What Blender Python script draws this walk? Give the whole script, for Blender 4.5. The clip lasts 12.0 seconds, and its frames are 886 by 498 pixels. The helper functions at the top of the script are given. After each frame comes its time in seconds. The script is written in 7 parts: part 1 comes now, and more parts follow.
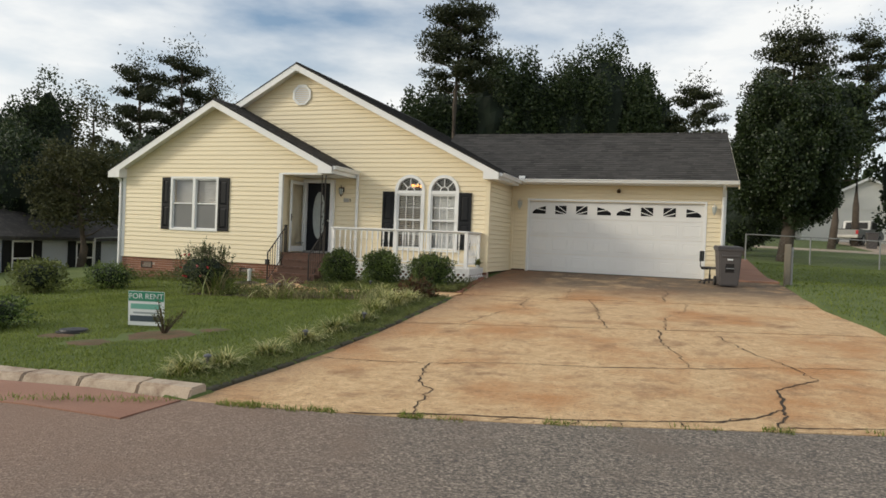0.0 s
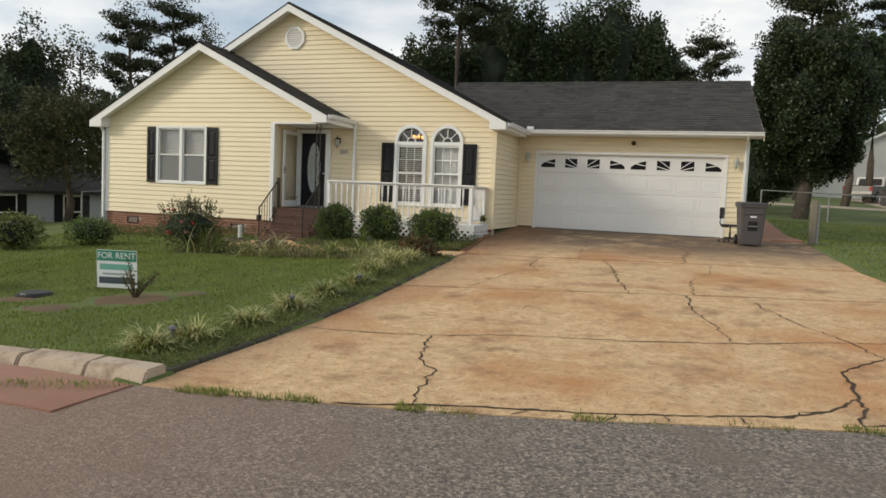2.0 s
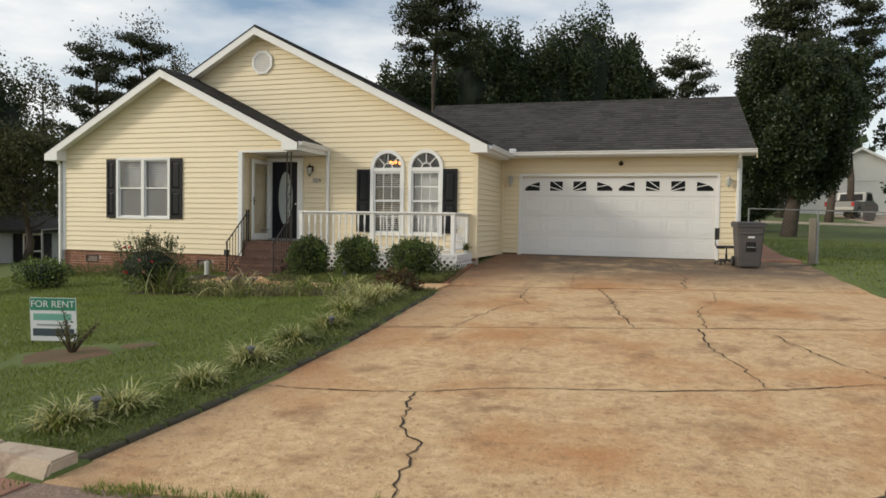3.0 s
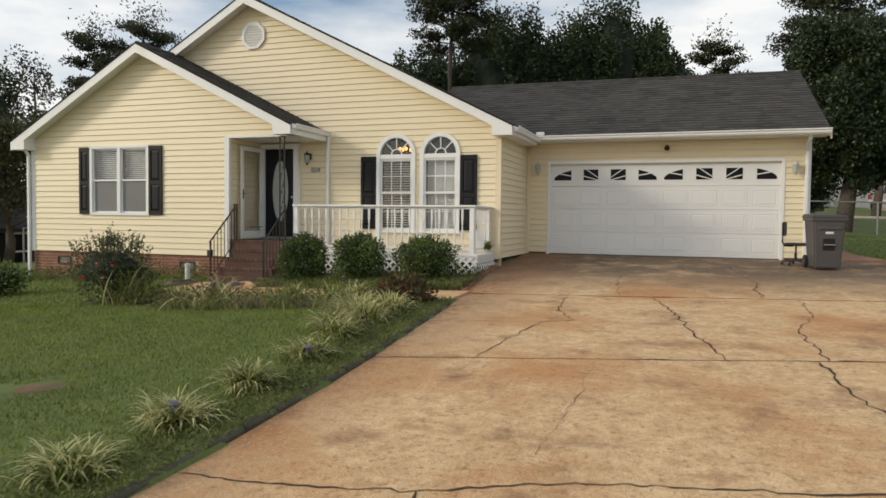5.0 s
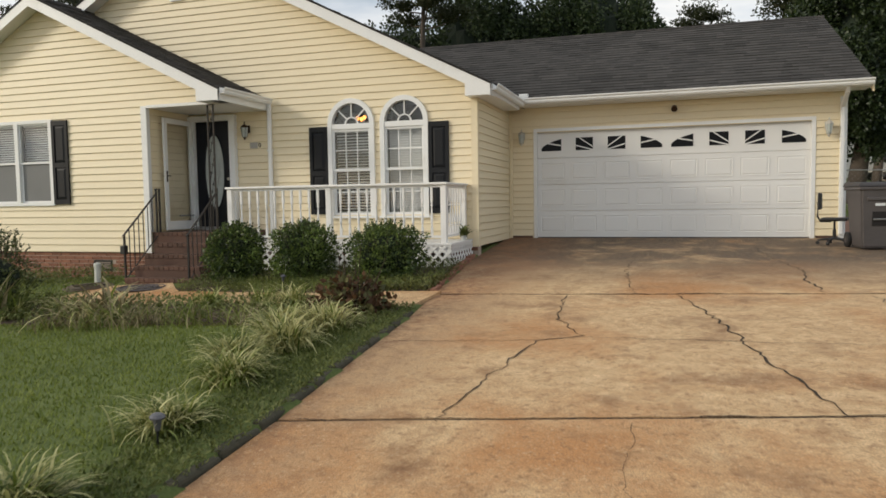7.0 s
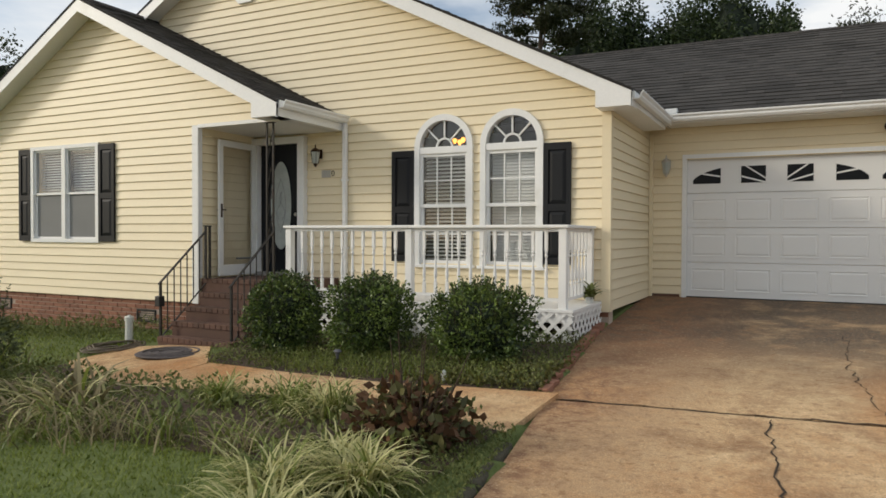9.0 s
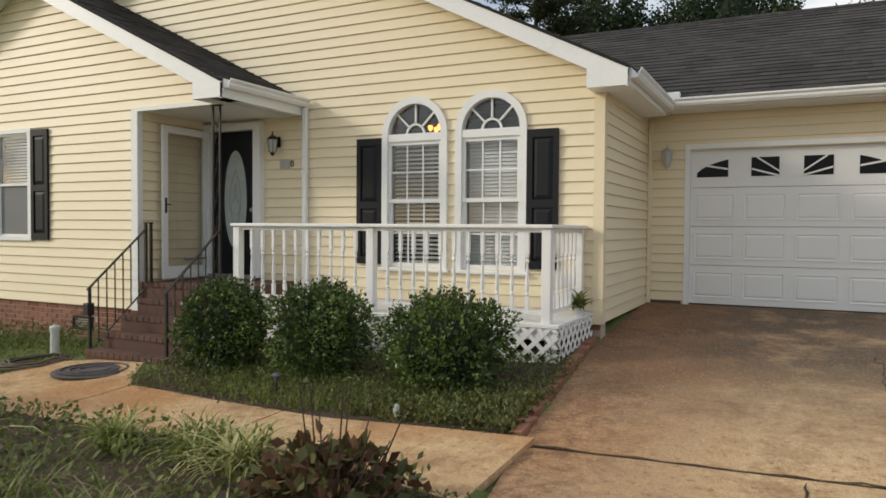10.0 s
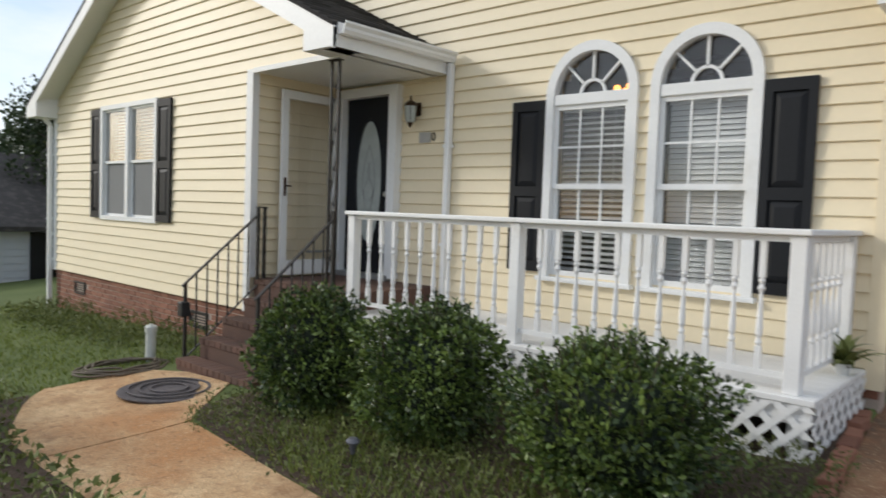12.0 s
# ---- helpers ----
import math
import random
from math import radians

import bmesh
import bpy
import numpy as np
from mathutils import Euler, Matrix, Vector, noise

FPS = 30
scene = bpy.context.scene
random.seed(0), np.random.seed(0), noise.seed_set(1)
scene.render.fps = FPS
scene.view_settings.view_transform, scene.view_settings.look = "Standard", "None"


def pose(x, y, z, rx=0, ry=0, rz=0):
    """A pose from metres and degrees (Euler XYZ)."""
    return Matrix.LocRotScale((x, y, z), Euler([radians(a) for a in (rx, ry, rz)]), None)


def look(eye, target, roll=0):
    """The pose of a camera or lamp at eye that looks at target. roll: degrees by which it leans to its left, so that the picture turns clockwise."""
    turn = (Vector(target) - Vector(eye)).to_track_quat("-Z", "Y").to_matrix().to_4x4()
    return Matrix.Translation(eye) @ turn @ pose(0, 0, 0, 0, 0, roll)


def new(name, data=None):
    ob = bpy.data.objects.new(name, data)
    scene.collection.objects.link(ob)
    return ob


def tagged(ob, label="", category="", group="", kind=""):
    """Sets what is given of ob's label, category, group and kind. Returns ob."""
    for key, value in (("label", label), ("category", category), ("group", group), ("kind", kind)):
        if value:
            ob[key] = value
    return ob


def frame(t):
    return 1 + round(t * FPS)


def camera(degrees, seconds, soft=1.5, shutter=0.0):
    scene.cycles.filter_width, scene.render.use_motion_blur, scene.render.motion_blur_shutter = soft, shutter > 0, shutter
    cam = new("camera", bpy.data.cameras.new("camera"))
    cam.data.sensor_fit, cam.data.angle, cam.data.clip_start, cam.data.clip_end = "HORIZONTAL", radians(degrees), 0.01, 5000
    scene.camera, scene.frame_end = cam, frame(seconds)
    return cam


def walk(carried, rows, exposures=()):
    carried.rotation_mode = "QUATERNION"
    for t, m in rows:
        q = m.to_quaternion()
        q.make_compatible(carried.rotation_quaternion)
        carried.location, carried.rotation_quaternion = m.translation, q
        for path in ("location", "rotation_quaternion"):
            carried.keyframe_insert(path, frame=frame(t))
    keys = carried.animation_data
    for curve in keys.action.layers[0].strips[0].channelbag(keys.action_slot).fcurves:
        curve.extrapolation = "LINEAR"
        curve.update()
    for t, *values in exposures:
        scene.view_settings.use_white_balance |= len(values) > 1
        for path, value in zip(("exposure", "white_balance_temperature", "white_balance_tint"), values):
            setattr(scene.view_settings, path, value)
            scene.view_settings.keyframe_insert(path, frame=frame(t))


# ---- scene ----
cam = camera(64.0, 12.0, soft=1.6, shutter=0.25)
# seconds, x, y, z, yaw, pitch, roll
PATH = [
    (0, 1.256, -3.217, 0.763, 19.33, -0.64, 2.33),
    (0.5, 1.222, -3.131, 0.752, 19.04, -1.39, 2.41),
    (1, 1.129, -2.820, 0.749, 19.85, -2.38, 2.73),
    (1.5, 1.042, -2.539, 0.721, 19.86, -3.30, 3.13),
    (2, 0.848, -2.167, 0.743, 19.44, -4.23, 2.55),
    (2.5, 0.699, -1.710, 0.745, 17.47, -4.10, 1.45),
    (3, 0.490, -1.168, 0.779, 17.82, -2.05, 0.95),
    (3.2, 0.419, -0.985, 0.798, 18.43, -1.60, 0.83),
    (4.8, -0.178, 0.821, 0.728, 19.24, -2.55, 0.77),
    (5, -0.239, 1.090, 0.749, 19.22, -2.35, 0.65),
    (5.5, -0.426, 1.698, 0.706, 18.49, -3.65, 0.09),
    (6, -0.555, 2.315, 0.720, 17.07, -4.51, -0.21),
    (6.5, -0.696, 2.915, 0.726, 16.89, -4.62, -0.33),
    (7, -0.830, 3.553, 0.723, 17.70, -3.77, -0.87),
    (7.5, -1.173, 4.148, 0.812, 17.75, -1.51, -0.03),
    (9.3, -1.859, 6.689, 0.919, 27.47, -1.32, 0.13),
    (9.5, -1.904, 6.883, 0.933, 26.90, -1.69, 0.13),
    (10, -2.031, 7.536, 0.990, 26.56, -1.69, 0.43),
    (10.5, -2.256, 8.122, 1.020, 28.07, -1.61, 0.33),
    (11, -2.450, 8.663, 1.057, 30.67, -2.61, 0.81),
    (11.5, -2.626, 9.293, 1.052, 33.71, -3.77, 1.24),
    (12, -2.960, 9.639, 1.059, 42.12, -3.07, 2.09),
]
walk(cam, [(t, pose(x, y, z, 90 + pitch, -roll, yaw)) for t, x, y, z, yaw, pitch, roll in PATH],
     exposures=[(0, 0.04, 6550, 8), (6.5, 0.05, 6600, 9), (7.5, 0.02, 6550, 9), (9.5, 0.03, 6500, 9), (11, 0.06, 6150, 9), (12, 0.16, 5950, 10)])

# ---------- sky and sun ----------
SUN_EL, SUN_AZ = 24.0, 238.0          # degrees; azimuth of the sun seen from the house, 180 is straight out of the front
world = bpy.data.worlds.new("sky")
scene.world = world
world.use_nodes = True
wn, wl = world.node_tree.nodes, world.node_tree.links
sky = wn.new("ShaderNodeTexSky")
sky.sky_type, sky.sun_disc = "NISHITA", False
sky.sun_elevation, sky.sun_rotation = radians(SUN_EL), radians(SUN_AZ)
sky.air_density, sky.dust_density = 1.0, 1.5
wtc, wmap, wnoise, wramp, wmix = (wn.new(k) for k in ("ShaderNodeTexCoord", "ShaderNodeMapping", "ShaderNodeTexNoise", "ShaderNodeValToRGB", "ShaderNodeMix"))
wmap.inputs["Scale"].default_value = (1.3, 1.3, 4.2)
wmap.inputs["Location"].default_value = (0.35, 0.1, 0.2)
wnoise.inputs["Scale"].default_value, wnoise.inputs["Detail"].default_value, wnoise.inputs["Roughness"].default_value = 1.5, 7, 0.55
wramp.color_ramp.elements[0].position, wramp.color_ramp.elements[1].position = 0.36, 0.60
wmix.data_type = "RGBA"
wl.new(wtc.outputs["Generated"], wmap.inputs["Vector"])
wl.new(wmap.outputs["Vector"], wnoise.inputs["Vector"])
wl.new(wnoise.outputs["Fac"], wramp.inputs["Fac"])
wl.new(wramp.outputs["Color"], wmix.inputs["Factor"])
wl.new(sky.outputs["Color"], wmix.inputs["A"])
wmix.inputs["B"].default_value = (6.6, 6.65, 6.7, 1)
wl.new(wmix.outputs["Result"], wn["Background"].inputs["Color"])
wn["Background"].inputs["Strength"].default_value = 0.14
sun = new("sun", bpy.data.lights.new("sun", "SUN"))
sun.data.energy, sun.data.angle, sun.data.color = 1.45, radians(10), (1.0, 0.92, 0.78)
az = radians(SUN_AZ)
SUN_DIR = Vector((math.sin(az) * math.cos(radians(SUN_EL)), math.cos(az) * math.cos(radians(SUN_EL)), math.sin(radians(SUN_EL))))
sun.matrix_world = look(SUN_DIR * 60, (0, 0, 0))


# ---------- materials ----------
def mat(name, col, rough=0.6, metal=0.0, var=0.12, coarse=1.2, fine=40.0, bump=0.15, obj=0.0, col2=None, stain=None, stain_scale=0.6, stain_at=0.55, spec=0.5, dist=0.01, trans=0.0):
    m = bpy.data.materials.new(name)
    m.use_nodes = True
    n, l = m.node_tree.nodes, m.node_tree.links
    b = n["Principled BSDF"]
    geo = n.new("ShaderNodeNewGeometry")
    big, small = n.new("ShaderNodeTexNoise"), n.new("ShaderNodeTexNoise")
    for tex, sc, det in ((big, coarse, 5), (small, fine, 4)):
        tex.inputs["Scale"].default_value, tex.inputs["Detail"].default_value = sc, det
        l.new(geo.outputs["Position"], tex.inputs["Vector"])
    add = n.new("ShaderNodeMath"); add.operation = "ADD"
    l.new(big.outputs["Fac"], add.inputs[0]); l.new(small.outputs["Fac"], add.inputs[1])
    last = add
    if obj:
        info, mul = n.new("ShaderNodeObjectInfo"), n.new("ShaderNodeMath")
        mul.operation = "MULTIPLY_ADD"
        l.new(info.outputs["Random"], mul.inputs[0]); mul.inputs[1].default_value = obj
        l.new(add.outputs[0], mul.inputs[2]); last = mul
    rng = n.new("ShaderNodeMapRange")
    rng.inputs["From Min"].default_value, rng.inputs["From Max"].default_value = 0.6, 1.4 + obj
    l.new(last.outputs[0], rng.inputs["Value"])
    mix = n.new("ShaderNodeMix"); mix.data_type = "RGBA"
    l.new(rng.outputs["Result"], mix.inputs["Factor"])
    c2 = col2 or tuple(min(1.0, c * (1 + var)) for c in col)
    c1 = col if col2 else tuple(c * (1 - var) for c in col)
    mix.inputs["A"].default_value, mix.inputs["B"].default_value = (*c1, 1), (*c2, 1)
    out = mix.outputs["Result"]
    if stain:
        st, ramp, mx = n.new("ShaderNodeTexNoise"), n.new("ShaderNodeValToRGB"), n.new("ShaderNodeMix")
        st.inputs["Scale"].default_value, st.inputs["Detail"].default_value, st.inputs["Roughness"].default_value = stain_scale, 8, 0.62
        ramp.color_ramp.elements[0].position, ramp.color_ramp.elements[1].position = stain_at, stain_at + 0.22
        mx.data_type = "RGBA"
        l.new(geo.outputs["Position"], st.inputs["Vector"]); l.new(st.outputs["Fac"], ramp.inputs["Fac"]); l.new(ramp.outputs["Color"], mx.inputs["Factor"])
        l.new(out, mx.inputs["A"]); mx.inputs["B"].default_value = (*stain, 1)
        out = mx.outputs["Result"]
    l.new(out, b.inputs["Base Color"])
    b.inputs["Metallic"].default_value = metal
    b.inputs["Specular IOR Level"].default_value = spec
    rr = n.new("ShaderNodeMapRange")
    rr.inputs["To Min"].default_value, rr.inputs["To Max"].default_value = max(0.03, rough - 0.08), min(1, rough + 0.08)
    l.new(small.outputs["Fac"], rr.inputs["Value"]); l.new(rr.outputs["Result"], b.inputs["Roughness"])
    if bump:
        bp = n.new("ShaderNodeBump")
        bp.inputs["Strength"].default_value, bp.inputs["Distance"].default_value = bump, dist
        l.new(small.outputs["Fac"], bp.inputs["Height"]); l.new(bp.outputs["Normal"], b.inputs["Normal"])
    if trans:
        tr, ms = n.new("ShaderNodeBsdfTranslucent"), n.new("ShaderNodeMixShader")
        l.new(out, tr.inputs["Color"]); ms.inputs["Fac"].default_value = trans
        l.new(b.outputs[0], ms.inputs[1]); l.new(tr.outputs[0], ms.inputs[2])
        l.new(ms.outputs[0], n["Material Output"].inputs["Surface"])
    return m


def leafy(name, dark, light, rough=0.5, trans=0.25, spec=0.4, power=1.0):
    """Leaves, each a little different."""
    m = bpy.data.materials.new(name)
    m.use_nodes = True
    n, l = m.node_tree.nodes, m.node_tree.links
    b = n["Principled BSDF"]
    geo, tex, add, mix = n.new("ShaderNodeNewGeometry"), n.new("ShaderNodeTexNoise"), n.new("ShaderNodeMath"), n.new("ShaderNodeMix")
    tex.inputs["Scale"].default_value = 1.6
    l.new(geo.outputs["Position"], tex.inputs["Vector"])
    add.operation = "MULTIPLY_ADD"
    l.new(geo.outputs["Random Per Island"], add.inputs[0]); add.inputs[1].default_value = 0.7
    sub = n.new("ShaderNodeMath"); sub.operation = "SUBTRACT"; sub.inputs[1].default_value = 0.3
    l.new(tex.outputs["Fac"], sub.inputs[0]); l.new(sub.outputs[0], add.inputs[2])
    mix.data_type = "RGBA"
    pw = n.new("ShaderNodeMath"); pw.operation = "POWER"; pw.use_clamp = True; pw.inputs[1].default_value = power
    l.new(add.outputs[0], pw.inputs[0]); l.new(pw.outputs[0], mix.inputs["Factor"])
    mix.inputs["A"].default_value, mix.inputs["B"].default_value = (*dark, 1), (*light, 1)
    l.new(mix.outputs["Result"], b.inputs["Base Color"])
    b.inputs["Roughness"].default_value, b.inputs["Specular IOR Level"].default_value = rough, spec
    tr, ms = n.new("ShaderNodeBsdfTranslucent"), n.new("ShaderNodeMixShader")
    l.new(mix.outputs["Result"], tr.inputs["Color"]); ms.inputs["Fac"].default_value = trans
    l.new(b.outputs[0], ms.inputs[1]); l.new(tr.outputs[0], ms.inputs[2])
    l.new(ms.outputs[0], n["Material Output"].inputs["Surface"])
    return m


def glass_mat(name, tint=(1, 1, 1)):
    m = bpy.data.materials.new(name)
    m.use_nodes = True
    b = m.node_tree.nodes["Principled BSDF"]
    b.inputs["Base Color"].default_value = (*tint, 1)
    b.inputs["Roughness"].default_value, b.inputs["Transmission Weight"].default_value, b.inputs["IOR"].default_value = 0.02, 1.0, 1.45
    return m


def chain(n, l, pos, kind, scale, detail=6, rough=0.6):
    t = n.new(kind)
    t.inputs["Scale"].default_value = scale
    if kind == "ShaderNodeTexNoise":
        t.inputs["Detail"].default_value, t.inputs["Roughness"].default_value = detail, rough
    l.new(pos, t.inputs["Vector"])
    return t


def blend(n, l, fac, a, b):
    m_ = n.new("ShaderNodeMix"); m_.data_type = "RGBA"
    l.new(fac, m_.inputs["Factor"])
    for sock, v in (("A", a), ("B", b)):
        if isinstance(v, tuple):
            m_.inputs[sock].default_value = (*v, 1)
        else:
            l.new(v, m_.inputs[sock])
    return m_.outputs["Result"]


def steps_of(n, l, fac, lo, hi):
    r = n.new("ShaderNodeMapRange")
    r.inputs["From Min"].default_value, r.inputs["From Max"].default_value = lo, hi
    l.new(fac, r.inputs["Value"])
    return r.outputs["Result"]


def concrete_mat(name="stained_concrete", drive=True):
    """Old exposed concrete: pale worn sand grains, orange clay wash, grey-brown grime towards the garage."""
    m = bpy.data.materials.new(name)
    m.use_nodes = True
    n, l = m.node_tree.nodes, m.node_tree.links
    b = n["Principled BSDF"]
    pos = n.new("ShaderNodeNewGeometry").outputs["Position"]
    grain, mid, wash, patch = (chain(n, l, pos, "ShaderNodeTexNoise", sc, d, r) for sc, d, r in ((150, 3, 0.7), (7, 8, 0.72), (0.55, 6, 0.6), (1.6, 7, 0.65)))
    col = blend(n, l, steps_of(n, l, mid.outputs["Fac"], 0.34, 0.66), (0.60, 0.37, 0.185), (0.90, 0.65, 0.365))
    col = blend(n, l, steps_of(n, l, wash.outputs["Fac"], 0.47, 0.64), col, (0.60, 0.295, 0.115))
    col = blend(n, l, steps_of(n, l, patch.outputs["Fac"], 0.54, 0.74), col, (0.27, 0.135, 0.062))
    sep = n.new("ShaderNodeSeparateXYZ"); l.new(pos, sep.inputs[0])
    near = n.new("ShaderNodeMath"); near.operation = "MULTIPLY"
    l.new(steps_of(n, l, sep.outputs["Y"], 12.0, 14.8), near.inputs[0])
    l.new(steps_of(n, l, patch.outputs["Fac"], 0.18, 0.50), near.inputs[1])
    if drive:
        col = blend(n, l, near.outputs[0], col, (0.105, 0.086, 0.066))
    edge = n.new("ShaderNodeMath"); edge.operation = "MULTIPLY"
    l.new(steps_of(n, l, sep.outputs["X"], -2.2, -3.3), edge.inputs[0])
    l.new(steps_of(n, l, mid.outputs["Fac"], 0.35, 0.60), edge.inputs[1])
    if drive:
        col = blend(n, l, edge.outputs[0], col, (0.26, 0.125, 0.065))
    grit, streak = chain(n, l, pos, "ShaderNodeTexNoise", 42, 5, 0.75), chain(n, l, pos, "ShaderNodeTexNoise", 19, 4, 0.7)
    light = n.new("ShaderNodeMath"); light.operation = "MULTIPLY"; light.inputs[1].default_value = 0.6
    l.new(steps_of(n, l, grit.outputs["Fac"], 0.55, 0.66), light.inputs[0])
    col = blend(n, l, light.outputs[0], col, (0.86, 0.66, 0.41))
    pit = n.new("ShaderNodeMath"); pit.operation = "MULTIPLY"; pit.inputs[1].default_value = 0.75
    l.new(steps_of(n, l, streak.outputs["Fac"], 0.45, 0.33), pit.inputs[0])
    col = blend(n, l, pit.outputs[0], col, (0.30, 0.16, 0.075))
    dark = n.new("ShaderNodeMath"); dark.operation = "MULTIPLY"; dark.inputs[1].default_value = 0.6
    l.new(steps_of(n, l, grain.outputs["Fac"], 0.58, 0.40), dark.inputs[0])
    col = blend(n, l, dark.outputs[0], col, (0.17, 0.10, 0.055))
    l.new(col, b.inputs["Base Color"])
    b.inputs["Roughness"].default_value, b.inputs["Specular IOR Level"].default_value = 0.85, 0.3
    bp = n.new("ShaderNodeBump")
    bp.inputs["Strength"].default_value, bp.inputs["Distance"].default_value = 0.5, 0.006
    l.new(grain.outputs["Fac"], bp.inputs["Height"]); l.new(bp.outputs["Normal"], b.inputs["Normal"])
    return m


def asphalt_mat():
    """Old road surface: pale and dark aggregate in worn binder, washed with red clay."""
    m = bpy.data.materials.new("worn_asphalt")
    m.use_nodes = True
    n, l = m.node_tree.nodes, m.node_tree.links
    b = n["Principled BSDF"]
    pos = n.new("ShaderNodeNewGeometry").outputs["Position"]
    stones = chain(n, l, pos, "ShaderNodeTexVoronoi", 62)
    fine, wash, clay = (chain(n, l, pos, "ShaderNodeTexNoise", sc, d, r) for sc, d, r in ((45, 6, 0.75), (1.3, 6, 0.6), (0.4, 6, 0.6)))
    sep0 = n.new("ShaderNodeSeparateColor"); l.new(stones.outputs["Color"], sep0.inputs[0])
    col = blend(n, l, sep0.outputs[0], (0.105, 0.087, 0.070), (0.50, 0.415, 0.325))
    col = blend(n, l, steps_of(n, l, fine.outputs["Fac"], 0.62, 0.38), col, (0.075, 0.066, 0.06))
    col = blend(n, l, steps_of(n, l, wash.outputs["Fac"], 0.52, 0.75), col, (0.165, 0.128, 0.10))
    sep = n.new("ShaderNodeSeparateXYZ"); l.new(pos, sep.inputs[0])
    mul = n.new("ShaderNodeMath"); mul.operation = "MULTIPLY"
    l.new(steps_of(n, l, sep.outputs["X"], 0.4, -3.5), mul.inputs[0]); l.new(steps_of(n, l, clay.outputs["Fac"], 0.25, 0.5), mul.inputs[1])
    half = n.new("ShaderNodeMath"); half.operation = "MULTIPLY"; half.inputs[1].default_value = 0.7
    l.new(mul.outputs[0], half.inputs[0])
    col = blend(n, l, half.outputs[0], col, (0.27, 0.165, 0.115))
    l.new(col, b.inputs["Base Color"])
    b.inputs["Roughness"].default_value, b.inputs["Specular IOR Level"].default_value = 0.85, 0.35
    bp = n.new("ShaderNodeBump")
    bp.inputs["Strength"].default_value, bp.inputs["Distance"].default_value = 0.7, 0.008
    l.new(stones.outputs["Distance"], bp.inputs["Height"]); l.new(bp.outputs["Normal"], b.inputs["Normal"])
    return m


SIDING = mat("yellow_vinyl_siding", (0.80, 0.69, 0.475), 0.5, var=0.04, coarse=0.8, fine=25, bump=0.06, obj=0.25, stain=(0.71, 0.60, 0.40), stain_scale=0.9, stain_at=0.64)
TRIM = mat("white_trim", (0.80, 0.80, 0.78), 0.4, var=0.05, coarse=1.5, bump=0.05, stain=(0.62, 0.60, 0.54), stain_scale=1.3, stain_at=0.6)
PAINT = mat("white_painted_wood", (0.82, 0.81, 0.78), 0.5, var=0.05, coarse=3, fine=60, bump=0.15, stain=(0.58, 0.55, 0.48), stain_scale=2.5, stain_at=0.62)
DOORWHITE = mat("garage_door_white", (0.78, 0.77, 0.74), 0.45, var=0.03, coarse=1.0, fine=90, bump=0.08, obj=0.1, stain=(0.66, 0.62, 0.55), stain_scale=0.8, stain_at=0.62)
SHUTTER = mat("black_shutter", (0.009, 0.010, 0.012), 0.55, var=0.3, bump=0.05, spec=0.25)
BLACKDOOR = mat("black_door_paint", (0.007, 0.008, 0.011), 0.4, var=0.3, bump=0.04, spec=0.25)
IRON = mat("wrought_iron", (0.025, 0.022, 0.02), 0.55, metal=0.4, var=0.4, fine=80, bump=0.2, stain=(0.09, 0.05, 0.03), stain_scale=6, stain_at=0.6)
BRICK = mat("red_brick", (0.15, 0.062, 0.038), 0.85, var=0.35, coarse=3, fine=70, bump=0.4, obj=0.7, col2=(0.36, 0.165, 0.10))
BRICKDARK = mat("brown_step_brick", (0.068, 0.041, 0.029), 0.85, fine=70, bump=0.4, obj=0.6, col2=(0.16, 0.082, 0.056), stain=(0.08, 0.05, 0.04), stain_scale=3)
MORTAR = mat("mortar", (0.46, 0.37, 0.30), 0.9, var=0.2, fine=120, bump=0.4)
SHINGLE = mat("grey_shingles", (0.040, 0.037, 0.035), 0.9, var=0.35, coarse=2.2, fine=180, bump=0.5, stain=(0.10, 0.09, 0.08), stain_scale=5, stain_at=0.5)
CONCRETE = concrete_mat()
WALKCONCRETE = concrete_mat("tan_walk_concrete", False)
ASPHALT = asphalt_mat()
KERBSTONE = mat("pale_kerb_concrete", (0.30, 0.22, 0.155), 0.9, coarse=5, fine=60, bump=0.5, obj=0.4, col2=(0.56, 0.46, 0.35), stain=(0.17, 0.10, 0.065), stain_scale=3.5, stain_at=0.5)
CLAYPAN = mat("red_stained_gutter", (0.24, 0.115, 0.075), 0.9, fine=70, bump=0.3, col2=(0.36, 0.20, 0.135), stain=(0.17, 0.10, 0.07), stain_scale=0.8)
CRACK = mat("crack_dirt", (0.025, 0.017, 0.01), 1.0, fine=60, col2=(0.075, 0.045, 0.022))
SOIL = mat("lawn_soil", (0.068, 0.098, 0.018), 1.0, coarse=0.7, fine=30, bump=0.8, dist=0.02, col2=(0.135, 0.17, 0.045), stain=(0.19, 0.14, 0.06), stain_scale=0.9, stain_at=0.66)
CLAY = mat("bare_red_soil", (0.10, 0.055, 0.03), 1.0, fine=30, bump=0.8, dist=0.02, col2=(0.20, 0.115, 0.06), stain=(0.08, 0.085, 0.03), stain_scale=4, stain_at=0.45)
MULCH = mat("dark_bed_soil", (0.045, 0.03, 0.018), 1.0, fine=30, bump=0.9, dist=0.03, col2=(0.10, 0.065, 0.04))
BARK = mat("bark", (0.06, 0.045, 0.035), 0.95, coarse=4, fine=25, bump=0.8, dist=0.03, col2=(0.14, 0.11, 0.085))
BINGREY = mat("grey_plastic_bin", (0.085, 0.075, 0.072), 0.5, var=0.15, coarse=3, bump=0.05)
